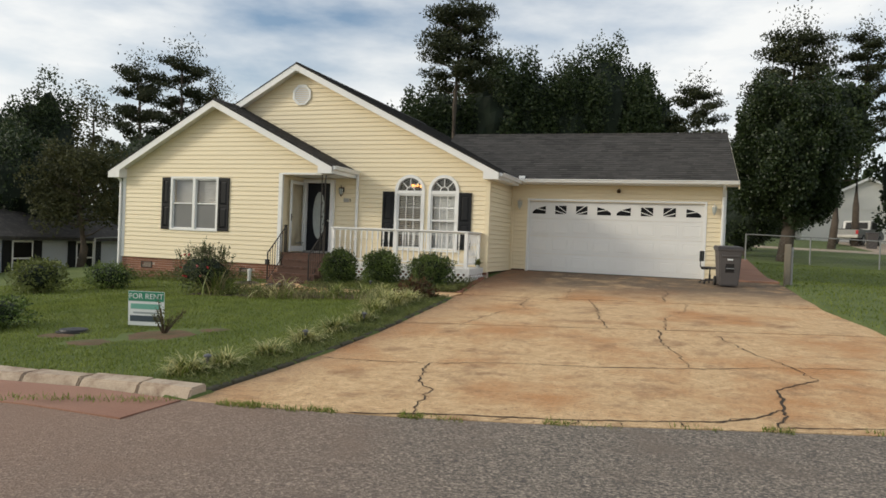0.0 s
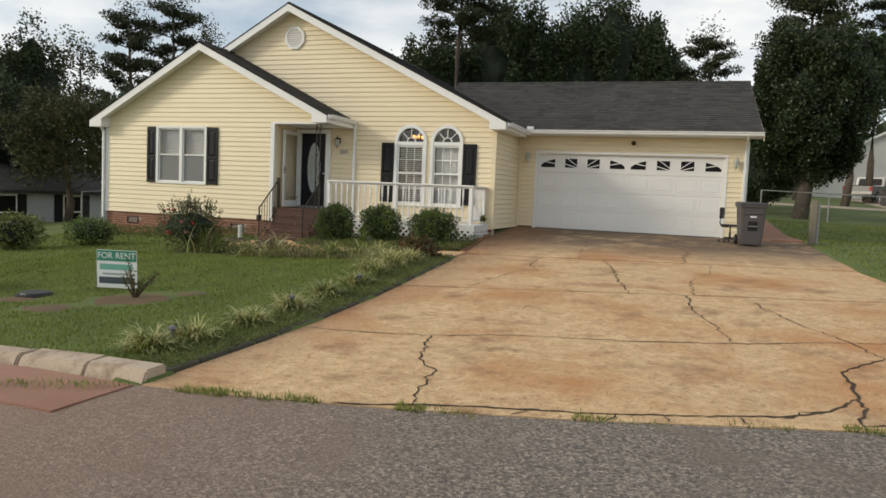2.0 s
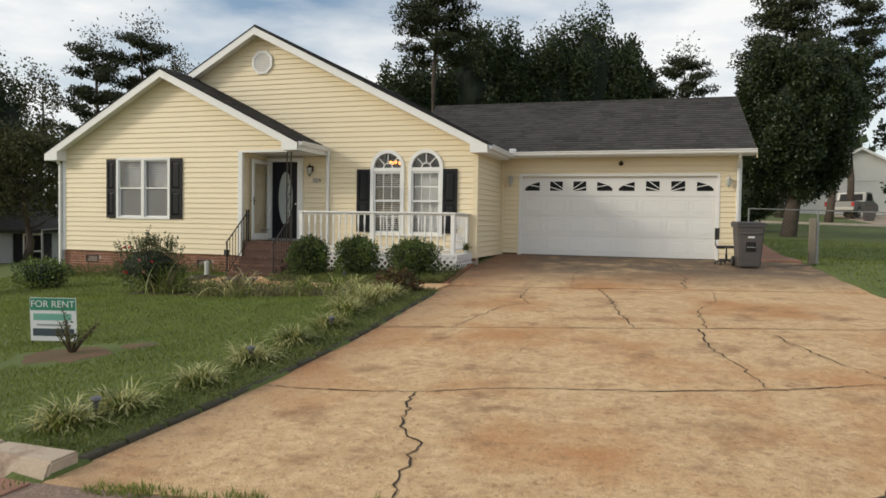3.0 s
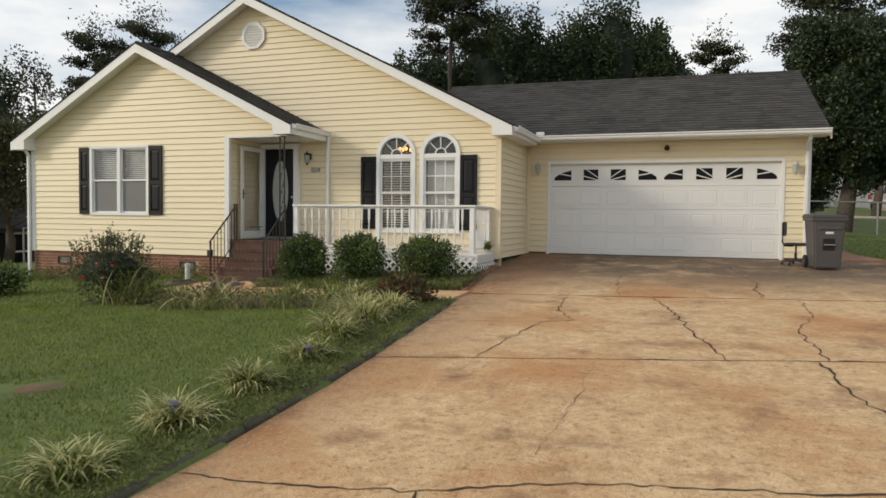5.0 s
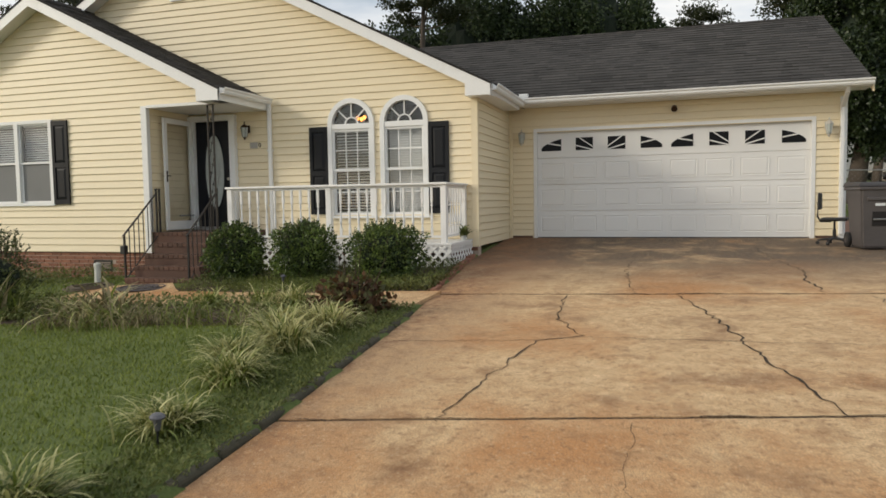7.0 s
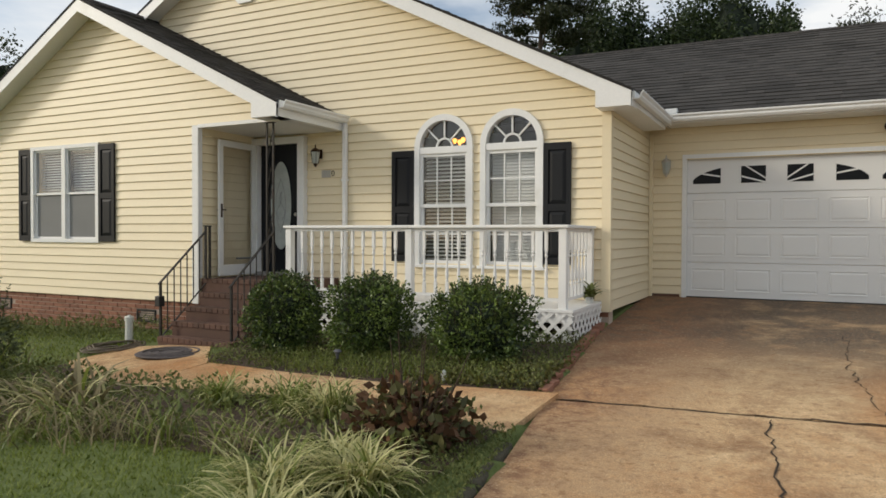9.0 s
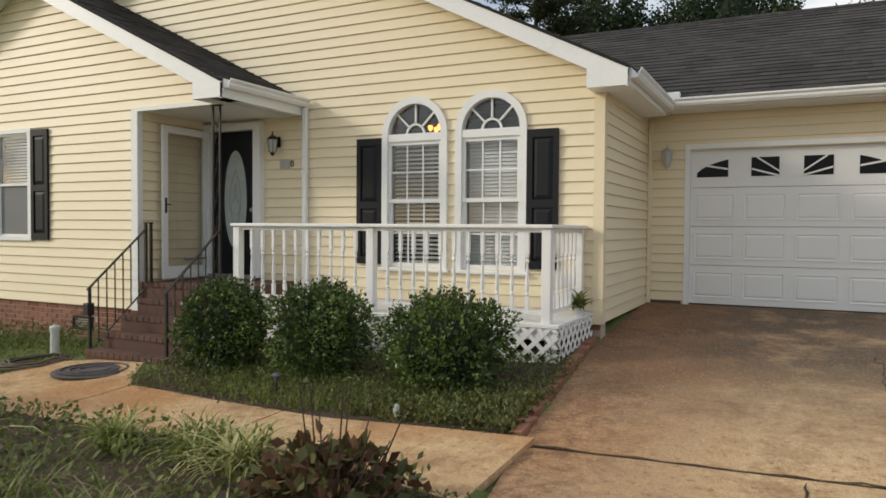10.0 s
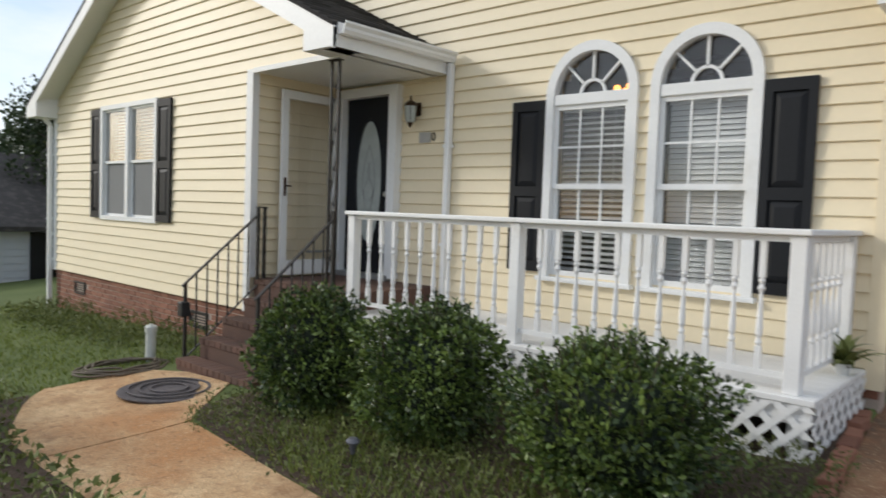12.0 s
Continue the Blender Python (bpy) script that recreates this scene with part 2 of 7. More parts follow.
BLACKPLASTIC = mat("black_plastic", (0.012, 0.012, 0.012), 0.5, var=0.2, bump=0.05)
METAL = mat("galvanised_metal", (0.32, 0.32, 0.31), 0.5, metal=0.6, var=0.2, bump=0.05)
CHROME = mat("worn_chrome", (0.5, 0.48, 0.45), 0.3, metal=0.9, var=0.2, bump=0.0)
BRONZE = mat("bronze_lamp", (0.06, 0.035, 0.02), 0.4, metal=0.6, var=0.3, bump=0.05)
WOODPOST = mat("grey_weathered_wood", (0.13, 0.11, 0.08), 0.9, fine=40, bump=0.5, col2=(0.26, 0.23, 0.18))
GLASS = glass_mat("window_glass")
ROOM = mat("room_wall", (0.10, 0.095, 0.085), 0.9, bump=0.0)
BLIND = mat("white_blind", (0.62, 0.64, 0.64), 0.5, var=0.05, bump=0.03, trans=0.15)
FROST = mat("frosted_glass", (0.42, 0.45, 0.42), 0.35, var=0.15, coarse=9, fine=60, bump=0.1)
SEAM = mat("dark_gap", (0.015, 0.013, 0.012), 0.9)


# ---------- mesh helpers ----------
def thing(name, label, category, group="", at=None, kind=""):
    ob = new(name)
    if at is not None:
        ob.matrix_world = at if isinstance(at, Matrix) else Matrix.Translation(at)
    return tagged(ob, label, category, group, kind)


def mesh_of(bm, material, smooth=False):
    me = bpy.data.meshes.new("mesh")
    bmesh.ops.recalc_face_normals(bm, faces=bm.faces)
    if smooth:
        for f in bm.faces:
            f.smooth = True
    bm.to_mesh(me)
    bm.free()
    me.materials.append(material)
    return me


def part(name, bm, material, parent=None, label="", smooth=False, m=None):
    ob = new(name, mesh_of(bm, material, smooth))
    if parent is not None:
        ob.parent = parent
    if m is not None:
        ob.matrix_local = m
    if label:
        ob["label"] = label
    return ob


def raw(name, verts, faces, material, parent=None, smooth=False):
    me = bpy.data.meshes.new("mesh")
    me.from_pydata([tuple(v) for v in verts], [], [tuple(f) for f in faces])
    me.materials.append(material)
    if smooth:
        me.polygons.foreach_set("use_smooth", [True] * len(me.polygons))
    ob = new(name, me)
    if parent is not None:
        ob.parent = parent
    return ob


def box(x0, x1, y0, y1, z0, z1, bm=None, bevel=0.0):
    own = bmesh.new()
    bmesh.ops.create_cube(own, size=1, matrix=Matrix.Translation(((x0 + x1) / 2, (y0 + y1) / 2, (z0 + z1) / 2)) @ Matrix.Diagonal((abs(x1 - x0), abs(y1 - y0), abs(z1 - z0), 1)))
    if bevel:
        bmesh.ops.bevel(own, geom=own.edges[:], offset=bevel, segments=2, affect="EDGES", profile=0.5)
    if bm is None:
        return own
    tmp = bpy.data.meshes.new("tmp")
    own.to_mesh(tmp)
    own.free()
    bm.from_mesh(tmp)
    bpy.data.meshes.remove(tmp)
    return bm


def hexa(bm, p):
    """A solid from eight corners: four below, four above, in the same order."""
    v = [bm.verts.new(q) for q in p]
    for f in ((0, 1, 2, 3), (4, 5, 6, 7), (0, 1, 5, 4), (1, 2, 6, 5), (2, 3, 7, 6), (3, 0, 4, 7)):
        bm.faces.new([v[i] for i in f])
    return bm


def slab(corners, thick, bm=None):
    """A flat solid below a polygon of points in space."""
    bm = bm or bmesh.new()
    top = [bm.verts.new(c) for c in corners]
    low = [bm.verts.new((c[0], c[1], c[2] - thick)) for c in corners]
    bm.faces.new(top)
    bm.faces.new(low[::-1])
    k = len(top)
    for i in range(k):
        bm.faces.new((top[i], top[(i + 1) % k], low[(i + 1) % k], low[i]))
    return bm


def rod(bm, a, b, r0, r1=None, n=8, cap=True):
    a, b = Vector(a), Vector(b)
    r1 = r0 if r1 is None else r1
    q = (b - a).to_track_quat("Z", "Y")
    rings = []
    for c, r in ((a, r0), (b, r1)):
        rings.append([bm.verts.new(c + q @ Vector((r * math.cos(2 * math.pi * i / n), r * math.sin(2 * math.pi * i / n), 0))) for i in range(n)])
    for i in range(n):
        bm.faces.new((rings[0][i], rings[0][(i + 1) % n], rings[1][(i + 1) % n], rings[1][i]))
    if cap:
        bm.faces.new(rings[0][::-1])
        bm.faces.new(rings[1])
    return bm


def lathe(bm, profile, n=16, at=(0, 0, 0)):
    """A turned shape from (radius, height) pairs."""
    rings = [[bm.verts.new((at[0] + r * math.cos(2 * math.pi * i / n), at[1] + r * math.sin(2 * math.pi * i / n), at[2] + z)) for i in range(n)] for r, z in profile]
    for a, b in zip(rings, rings[1:]):
        for i in range(n):
            bm.faces.new((a[i], a[(i + 1) % n], b[(i + 1) % n], b[i]))
    bm.faces.new(rings[0][::-1])
    bm.faces.new(rings[-1])
    return bm


def tube(bm, pts, r, n=6):
    pts = [Vector(p) for p in pts]
    rings = []
    for i, p in enumerate(pts):
        d = (pts[min(i + 1, len(pts) - 1)] - pts[max(i - 1, 0)]).normalized()
        q = d.to_track_quat("Z", "Y")
        rr = r[i] if isinstance(r, (list, tuple)) else r
        rings.append([bm.verts.new(p + q @ Vector((rr * math.cos(2 * math.pi * k / n), rr * math.sin(2 * math.pi * k / n), 0))) for k in range(n)])
    for a, b in zip(rings, rings[1:]):
        for k in range(n):
            bm.faces.new((a[k], a[(k + 1) % n], b[(k + 1) % n], b[k]))
    bm.faces.new(rings[0][::-1])
    bm.faces.new(rings[-1])
    return bm


# ---------- lie of the land ----------
def lerp(x, xs, ys):
    return float(np.interp(x, xs, ys))


def drive_z(x, y):
    z = lerp(y, (-50, -5, 0, 2.4, 4.37, 5.3, 7.75, 11.95, 17.5, 60), (-0.95, -0.74, -0.71, -0.68, -0.645, -0.61, -0.49, -0.36, -0.01, -0.01))
    return z + 0.02 * (min(max(x, -4), 4) + 1) * min(max((17.5 - y) / 5, 0), 1)


def land_z(x, y):
    z = drive_z(x, y) - 0.04 * min(max(-4 - x, 0), 12) - 0.07 * min(max(-16 - x, 0), 14) - 0.02 * min(max(x - 4, 0), 30)
    z += 0.055 * max(y - 21, 0) * min(max((x + 12) / 10, 0), 1) if y < 60 else 2.15 * min(max((x + 12) / 10, 0), 1)
    return z + 0.012 * noise.noise((x * 0.9, y * 0.9, 0))


def road_edge(x):
    return lerp(x, (-40, -14, -8, -5, -3.9, -2.5, -0.8, 0.4, 2, 4, 8, 15, 60), (-7, 0.9, 1.75, 1.98, 2.0, 1.9, 2.16, 2.42, 2.86, 3.4, 4.0, 4.2, 0))


# ---------- ground, road, driveway ----------
def drive_left(y):
    return lerp(y, (1.5, 4.4, 7.2, 10.2, 12.3, 15.1), (-2.86, -2.93, -3.05, -3.36, -3.68, -3.92))


def drive_right(y):
    return lerp(y, (2, 9.5, 12, 17.5), (4.5, 3.95, 3.66, 3.5))


def in_drive(x, y):
    return drive_left(y) + 0.01 < x < drive_right(y) - 0.01 and y < 17.62


def build_ground():
    xs = sorted({*np.linspace(-400, -40, 12).round(2), *np.arange(-38, -17, 1.5).round(2), *np.arange(-17, -4.2, 0.3).round(2), *np.arange(-4.2, -2.7, 0.07).round(2), 0, 3, *np.arange(3.4, 4.6, 0.1).round(2), *np.arange(5, 12, 0.8).round(2), *np.linspace(14, 60, 14).round(2), *np.linspace(80, 400, 8).round(2)})
    ys = sorted({*np.linspace(-400, -16, 9).round(2), *np.arange(-14, 0, 1.5).round(2), *np.arange(0.5, 14, 0.25).round(2), *np.arange(14, 30, 1.2).round(2), 17.5, *np.linspace(32, 70, 12).round(2), *np.linspace(90, 400, 8).round(2)})
    verts, faces = [], []
    for y in ys:
        for x in xs:
            low = y < road_edge(x) + 0.05 or in_drive(x, y) or (-15 < x < 2 and y > 17.3 and y < 23) 
            verts.append((x, y, land_z(x, y) + (-0.12 if low else 0.025)))
    w = len(xs)
    for j in range(len(ys) - 1):
        for i in range(w - 1):
            faces.append((j * w + i, j * w + i + 1, j * w + w + i + 1, j * w + w + i))
    return tagged(raw("ground", verts, faces, SOIL, smooth=True), "mown green lawn ground with worn reddish patches", "ground", kind="structure")


GROUND = build_ground()


def sheet(name, x0, x1, y0, y1, nx, ny, lift, material, parent=None, thick=0.12):
    """A slab that follows the land; y0 and y1 may be functions of x."""
    f0 = y0 if callable(y0) else (lambda x: y0)
    f1 = y1 if callable(y1) else (lambda x: y1)
    top = []
    for j in range(ny + 1):
        for i in range(nx + 1):
            x = x0 + (x1 - x0) * i / nx
            y = f0(x) + (f1(x) - f0(x)) * j / ny
            top.append((x, y, land_z(x, y) + lift))
    k, w = len(top), nx + 1
    verts = top + [(x, y, z - thick) for x, y, z in top]
    faces = [(j * w + i, j * w + i + 1, j * w + w + i + 1, j * w + w + i) for j in range(ny) for i in range(nx)]
    rim = [i for i in range(w)] + [j * w + nx for j in range(1, ny + 1)] + [ny * w + i for i in range(nx - 1, -1, -1)] + [j * w for j in range(ny - 1, 0, -1)]
    faces += [(rim[i], rim[i] + k, rim[(i + 1) % len(rim)] + k, rim[(i + 1) % len(rim)]) for i in range(len(rim))]
    return raw(name, verts, faces, material, parent, smooth=False)


road = tagged(sheet("road", -60, 60, -16, lambda x: road_edge(x) - 0.03, 120, 30, 0.0, ASPHALT), "worn grey asphalt road with reddish clay stains", "road", kind="structure")
driveway = tagged(new("driveway"), "wide cracked concrete driveway stained orange by clay", "driveway", kind="structure")
JOINT_A = lambda x: 7.18 + 0.195 * (x + 3.1)
JOINT_B = lambda x: 11.86 + 0.035 * (x + 3.6)


def drive_slab(f0, f1, nx, ny, lift=0.0, thick=0.12):
    """One cast field of the driveway between two lines across it."""
    top = []
    for j in range(ny + 1):
        for i in range(nx + 1):
            u = i / nx
            xm = -3.3 + 7.0 * u
            for _ in range(3):
                y = f0(xm) + (f1(xm) - f0(xm)) * j / ny
                xm = drive_left(y) + (drive_right(y) - drive_left(y)) * u
            top.append((xm, y, land_z(xm, y) + lift))
    k, w = len(top), nx + 1
    verts = top + [(x, y, z - thick) for x, y, z in top]
    faces = [(j * w + i, j * w + i + 1, j * w + w + i + 1, j * w + w + i) for j in range(ny) for i in range(nx)]
    rim = [i for i in range(w)] + [j * w + nx for j in range(1, ny + 1)] + [ny * w + i for i in range(nx - 1, -1, -1)] + [j * w for j in range(ny - 1, 0, -1)]
    faces += [(rim[i], rim[i] + k, rim[(i + 1) % len(rim)] + k, rim[(i + 1) % len(rim)]) for i in range(len(rim))]
    return raw("concrete_slab", verts, faces, CONCRETE, driveway)


drive_slab(road_edge, lambda x: JOINT_A(x) - 0.018, 18, 16)
drive_slab(lambda x: JOINT_A(x) + 0.018, lambda x: JOINT_B(x) - 0.022, 18, 14)
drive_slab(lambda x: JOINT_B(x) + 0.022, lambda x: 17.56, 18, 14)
sheet("side_path", 2.2, 3.5, 17.50, 30, 4, 16, 0.045, CLAYPAN, driveway)["label"] = "reddish bare strip beside the garage"


def crack(points, width, seed, name="crack"):
    """A wandering crack along a few turning points."""
    rnd = random.Random(seed)
    pts = []
    for (ax, ay), (bx, by) in zip(points, points[1:]):
        n = max(3, int(math.hypot(bx - ax, by - ay) / 0.07))
        for i in range(n):
            f = i / n
            wob = 0.06 * noise.noise((ax + f * 3 + seed, ay * 2 + f * 5, seed))
            pts.append((ax + (bx - ax) * f + wob + rnd.uniform(-0.017, 0.017), ay + (by - ay) * f + wob * 0.6 + rnd.uniform(-0.017, 0.017)))
    pts.append(points[-1])
    verts, faces = [], []
    for i, (x, y) in enumerate(pts):
        a, b = pts[max(i - 1, 0)], pts[min(i + 1, len(pts) - 1)]
        d = math.hypot(b[0] - a[0], b[1] - a[1]) or 1
        nx, ny = -(b[1] - a[1]) / d, (b[0] - a[0]) / d
        w = width * (0.62 + 0.5 * noise.noise((x * 1.7, y * 1.7, seed))) * rnd.uniform(0.35, 1.0) * (0.3 if i in (0, len(pts) - 1) else 1) / 2
        for s in (-1, 1):
            px, py = x + s * nx * w, y + s * ny * w
            verts.append((px, py, land_z(px, py) + 0.005))
        if i:
            faces.append((2 * i - 2, 2 * i - 1, 2 * i + 1, 2 * i))
    return raw(name, verts, faces, CRACK, driveway)


crack([(-1.55, 4.42), (-1.33, 3.63), (-1.07, 3.17), (-0.97, 2.67), (-0.87, 2.25)], 0.04, 1)
crack([(-2.11, 7.30), (-2.03, 8.23), (-1.89, 9.44), (-1.57, 9.63), (-1.87, 10.5), (-1.96, 11.85)], 0.03, 2)
crack([(-0.75, 11.9), (-0.44, 10.65), (-0.27, 9.65), (-0.15, 8.86), (0.12, 7.75)], 0.04, 3)
crack([(0.84, 7.9), (0.93, 6.74), (1.15, 6.09), (1.33, 5.25)], 0.034, 4)
crack([(1.22, 11.9), (1.20, 10.64), (0.88, 9.5), (0.92, 8.4), (0.92, 7.95)], 0.022, 8)
crack([(1.55, 7.94), (1.95, 6.7), (2.25, 6.0), (2.47, 5.55), (2.56, 5.1)], 0.03, 5)
crack([(2.54, 5.1), (2.10, 4.48), (2.10, 3.68), (1.97, 2.9)], 0.045, 6)
crack([(0.49, 16.03), (0.63, 14.5), (0.81, 13.56), (0.71, 12.75), (0.79, 12.05)], 0.034, 7)
crack([(-2.93, 4.3), (-2.19, 4.33), (-1.55, 4.45), (-0.82, 4.78), (-0.11, 4.92), (0.51, 5.0), (1.33, 5.25), (2.23, 5.67), (4.1, 6.1)], 0.034, 9)
crack([(-3.2, 9.28), (-2.6, 9.33), (-1.89, 9.44), (-1.57, 9.60), (-0.75, 9.58), (0.9, 9.6)], 0.015, 10)
crack([(-1.35, 15.11), (-1.39, 13.46), (-1.22, 11.96)], 0.018, 11)
crack([(-1.02, 7.5), (-1.0, 6.5), (-1.03, 5.82), (-1.06, 5.1)], 0.008, 12)
crack([(-1.4, 2.06), (-0.86, 2.24), (-0.33, 2.40), (0.35, 2.55), (1.04, 2.77), (1.5, 2.95), (1.83, 3.22), (2.1, 3.68)], 0.055, 13)
crack([(-0.2, 2.28), (-0.1, 2.44)], 0.03, 14)
crack([(0.40, 2.44), (0.45, 2.58)], 0.03, 15)
crack([(0.78, 2.54), (0.8, 2.70)], 0.03, 16)
crack([(1.25, 2.68), (1.22, 2.84)], 0.03, 18)
crack([(1.5, 2.9), (1.65, 3.14), (1.83, 3.25)], 0.024, 17)
crack([(1.97, 2.95), (2.7, 3.22), (3.6, 3.5)], 0.045, 19)

crack([(x, JOINT_A(x)) for x in (-3.0, -1.4, 0.2, 1.8, 3.9)], 0.03, 20, "joint_crumbling")
crack([(x, JOINT_B(x)) for x in (-3.55, -1.8, 0.0, 1.8, 3.6)], 0.05, 21, "joint_crumbling")
for joint in (JOINT_A, JOINT_B):
    us = [i / 32 for i in range(33)]
    xs_ = [drive_left(joint(-3.3)) + (drive_right(joint(3.6)) - drive_left(joint(-3.3))) * u for u in us]
    raw("joint_dirt", [(x, joint(x) + d, land_z(x, joint(x)) - 0.006) for x in xs_ for d in (-0.025, 0.025)], [(2 * i, 2 * i + 1, 2 * i + 3, 2 * i + 2) for i in range(32)], CRACK, driveway)
# joint gap between road and slab
raw("road_seam", [(x, road_edge(x) + d, land_z(x, road_edge(x)) - 0.02) for x in np.arange(-2.9, 4.6, 0.2) for d in (-0.05, 0.03)],
    [(2 * i, 2 * i + 1, 2 * i + 3, 2 * i + 2) for i in range(37)], CRACK, driveway)

# walk from the driveway to the steps
walkway = tagged(new("walkway"), "narrow tan concrete walk curving to the front steps", "walkway", kind="structure")
WALK_NEAR = lambda x: lerp(x, (-9.6, -9.2, -8.3, -7.6, -5.5, -4.8, -3.5), (11.9, 11.6, 11.2, 11.15, 11.12, 11.05, 10.78))
WALK_FAR = lambda x: lerp(x, (-9.6, -9.0, -8.4, -7.7, -7, -6, -5.2, -3.5), (12.7, 12.98, 12.98, 12.2, 12.1, 11.96, 11.86, 11.95))
sheet("concrete_slab", -5.60, -3.55, WALK_NEAR, WALK_FAR, 8, 4, 0.035, WALKCONCRETE, walkway)
sheet("concrete_slab", -7.64, -5.62, WALK_NEAR, WALK_FAR, 8, 4, 0.035, WALKCONCRETE, walkway)
sheet("concrete_slab", -9.55, -7.66, WALK_NEAR, WALK_FAR, 8, 4, 0.035, WALKCONCRETE, walkway)

# kerb stones along the lawn and the stained gutter in front of them
kerb = tagged(new("kerb"), "broken pale concrete kerb along the lawn edge", "kerb", kind="structure")
gutter_pan = tagged(sheet("gutter_pan", -14, -2.9, lambda x: road_edge(x) - 0.75, lambda x: road_edge(x) - 0.05, 20, 3, 0.012, CLAYPAN), "clay-stained concrete gutter along the kerb", "gutter", kind="structure")
kx = -2.88
rk = random.Random(5)
while kx > -14:
    ln = rk.uniform(0.42, 0.75)
    xa, xb = kx - ln + 0.012, kx
    p = []
    for dz in (0, 1):
        for x, s in ((xa, 0), (xb, 0), (xb, 1), (xa, 1)):
            z = land_z(x, road_edge(x)) - 0.1
            y = road_edge(x) - 0.02 + (0.30 * s if dz == 0 else 0.09 + 0.21 * s)
            p.append((x, y, z if dz == 0 else z + 0.18 + rk.uniform(-0.02, 0.02)))
    b = hexa(bmesh.new(), p)
    bmesh.ops.bevel(b, geom=b.edges[:], offset=0.015, segments=2, affect="EDGES")
    part("kerb_stone", b, KERBSTONE, kerb)
    kx -= ln
edging = tagged(new("edging"), "dark mossy edging strip along the driveway", "edging", kind="structure")
EDGEMAT = mat("dark_mossy_edging", (0.040, 0.040, 0.024), 0.95, fine=30, bump=0.8, col2=(0.085, 0.075, 0.048))
for i in range(21):
    y0 = 2.25 + i * 0.40
    x0 = drive_left(y0 + 0.19)
    turn = math.degrees(math.atan((drive_left(y0) - drive_left(y0 + 0.38)) / 0.38))
    part("edging_block", box(-0.085, 0.0, -0.19, 0.19, -0.10, 0.03, bevel=0.02), EDGEMAT, edging, m=pose(x0 - 0.01, y0 + 0.19, land_z(x0, y0 + 0.19), 0, 0, turn))

edge_brick = mesh_of(box(-0.045, 0.045, -0.095, 0.095, 0, 0.065, bevel=0.006), BRICK)
rk = random.Random(8)
for i in range(15):
    y0 = 11.98 + i * 0.2
    o = new("brick", edge_brick)
    o.parent, o.matrix_local = edging, pose(drive_left(y0 + 0.1) - 0.05, y0 + 0.1, land_z(-3.8, y0) - 0.005 + rk.uniform(-0.008, 0.012), rk.uniform(-4, 4), rk.uniform(-5, 5), rk.uniform(-6, 6))

# ---------- house shell ----------
GY, MY, WY = 17.57, 15.07, 13.87
XL, XC, XP, XG = -15.05, -3.90, -9.53, 2.08       # left wall, main corner, porch corner, garage corner
EXPO = 0.127


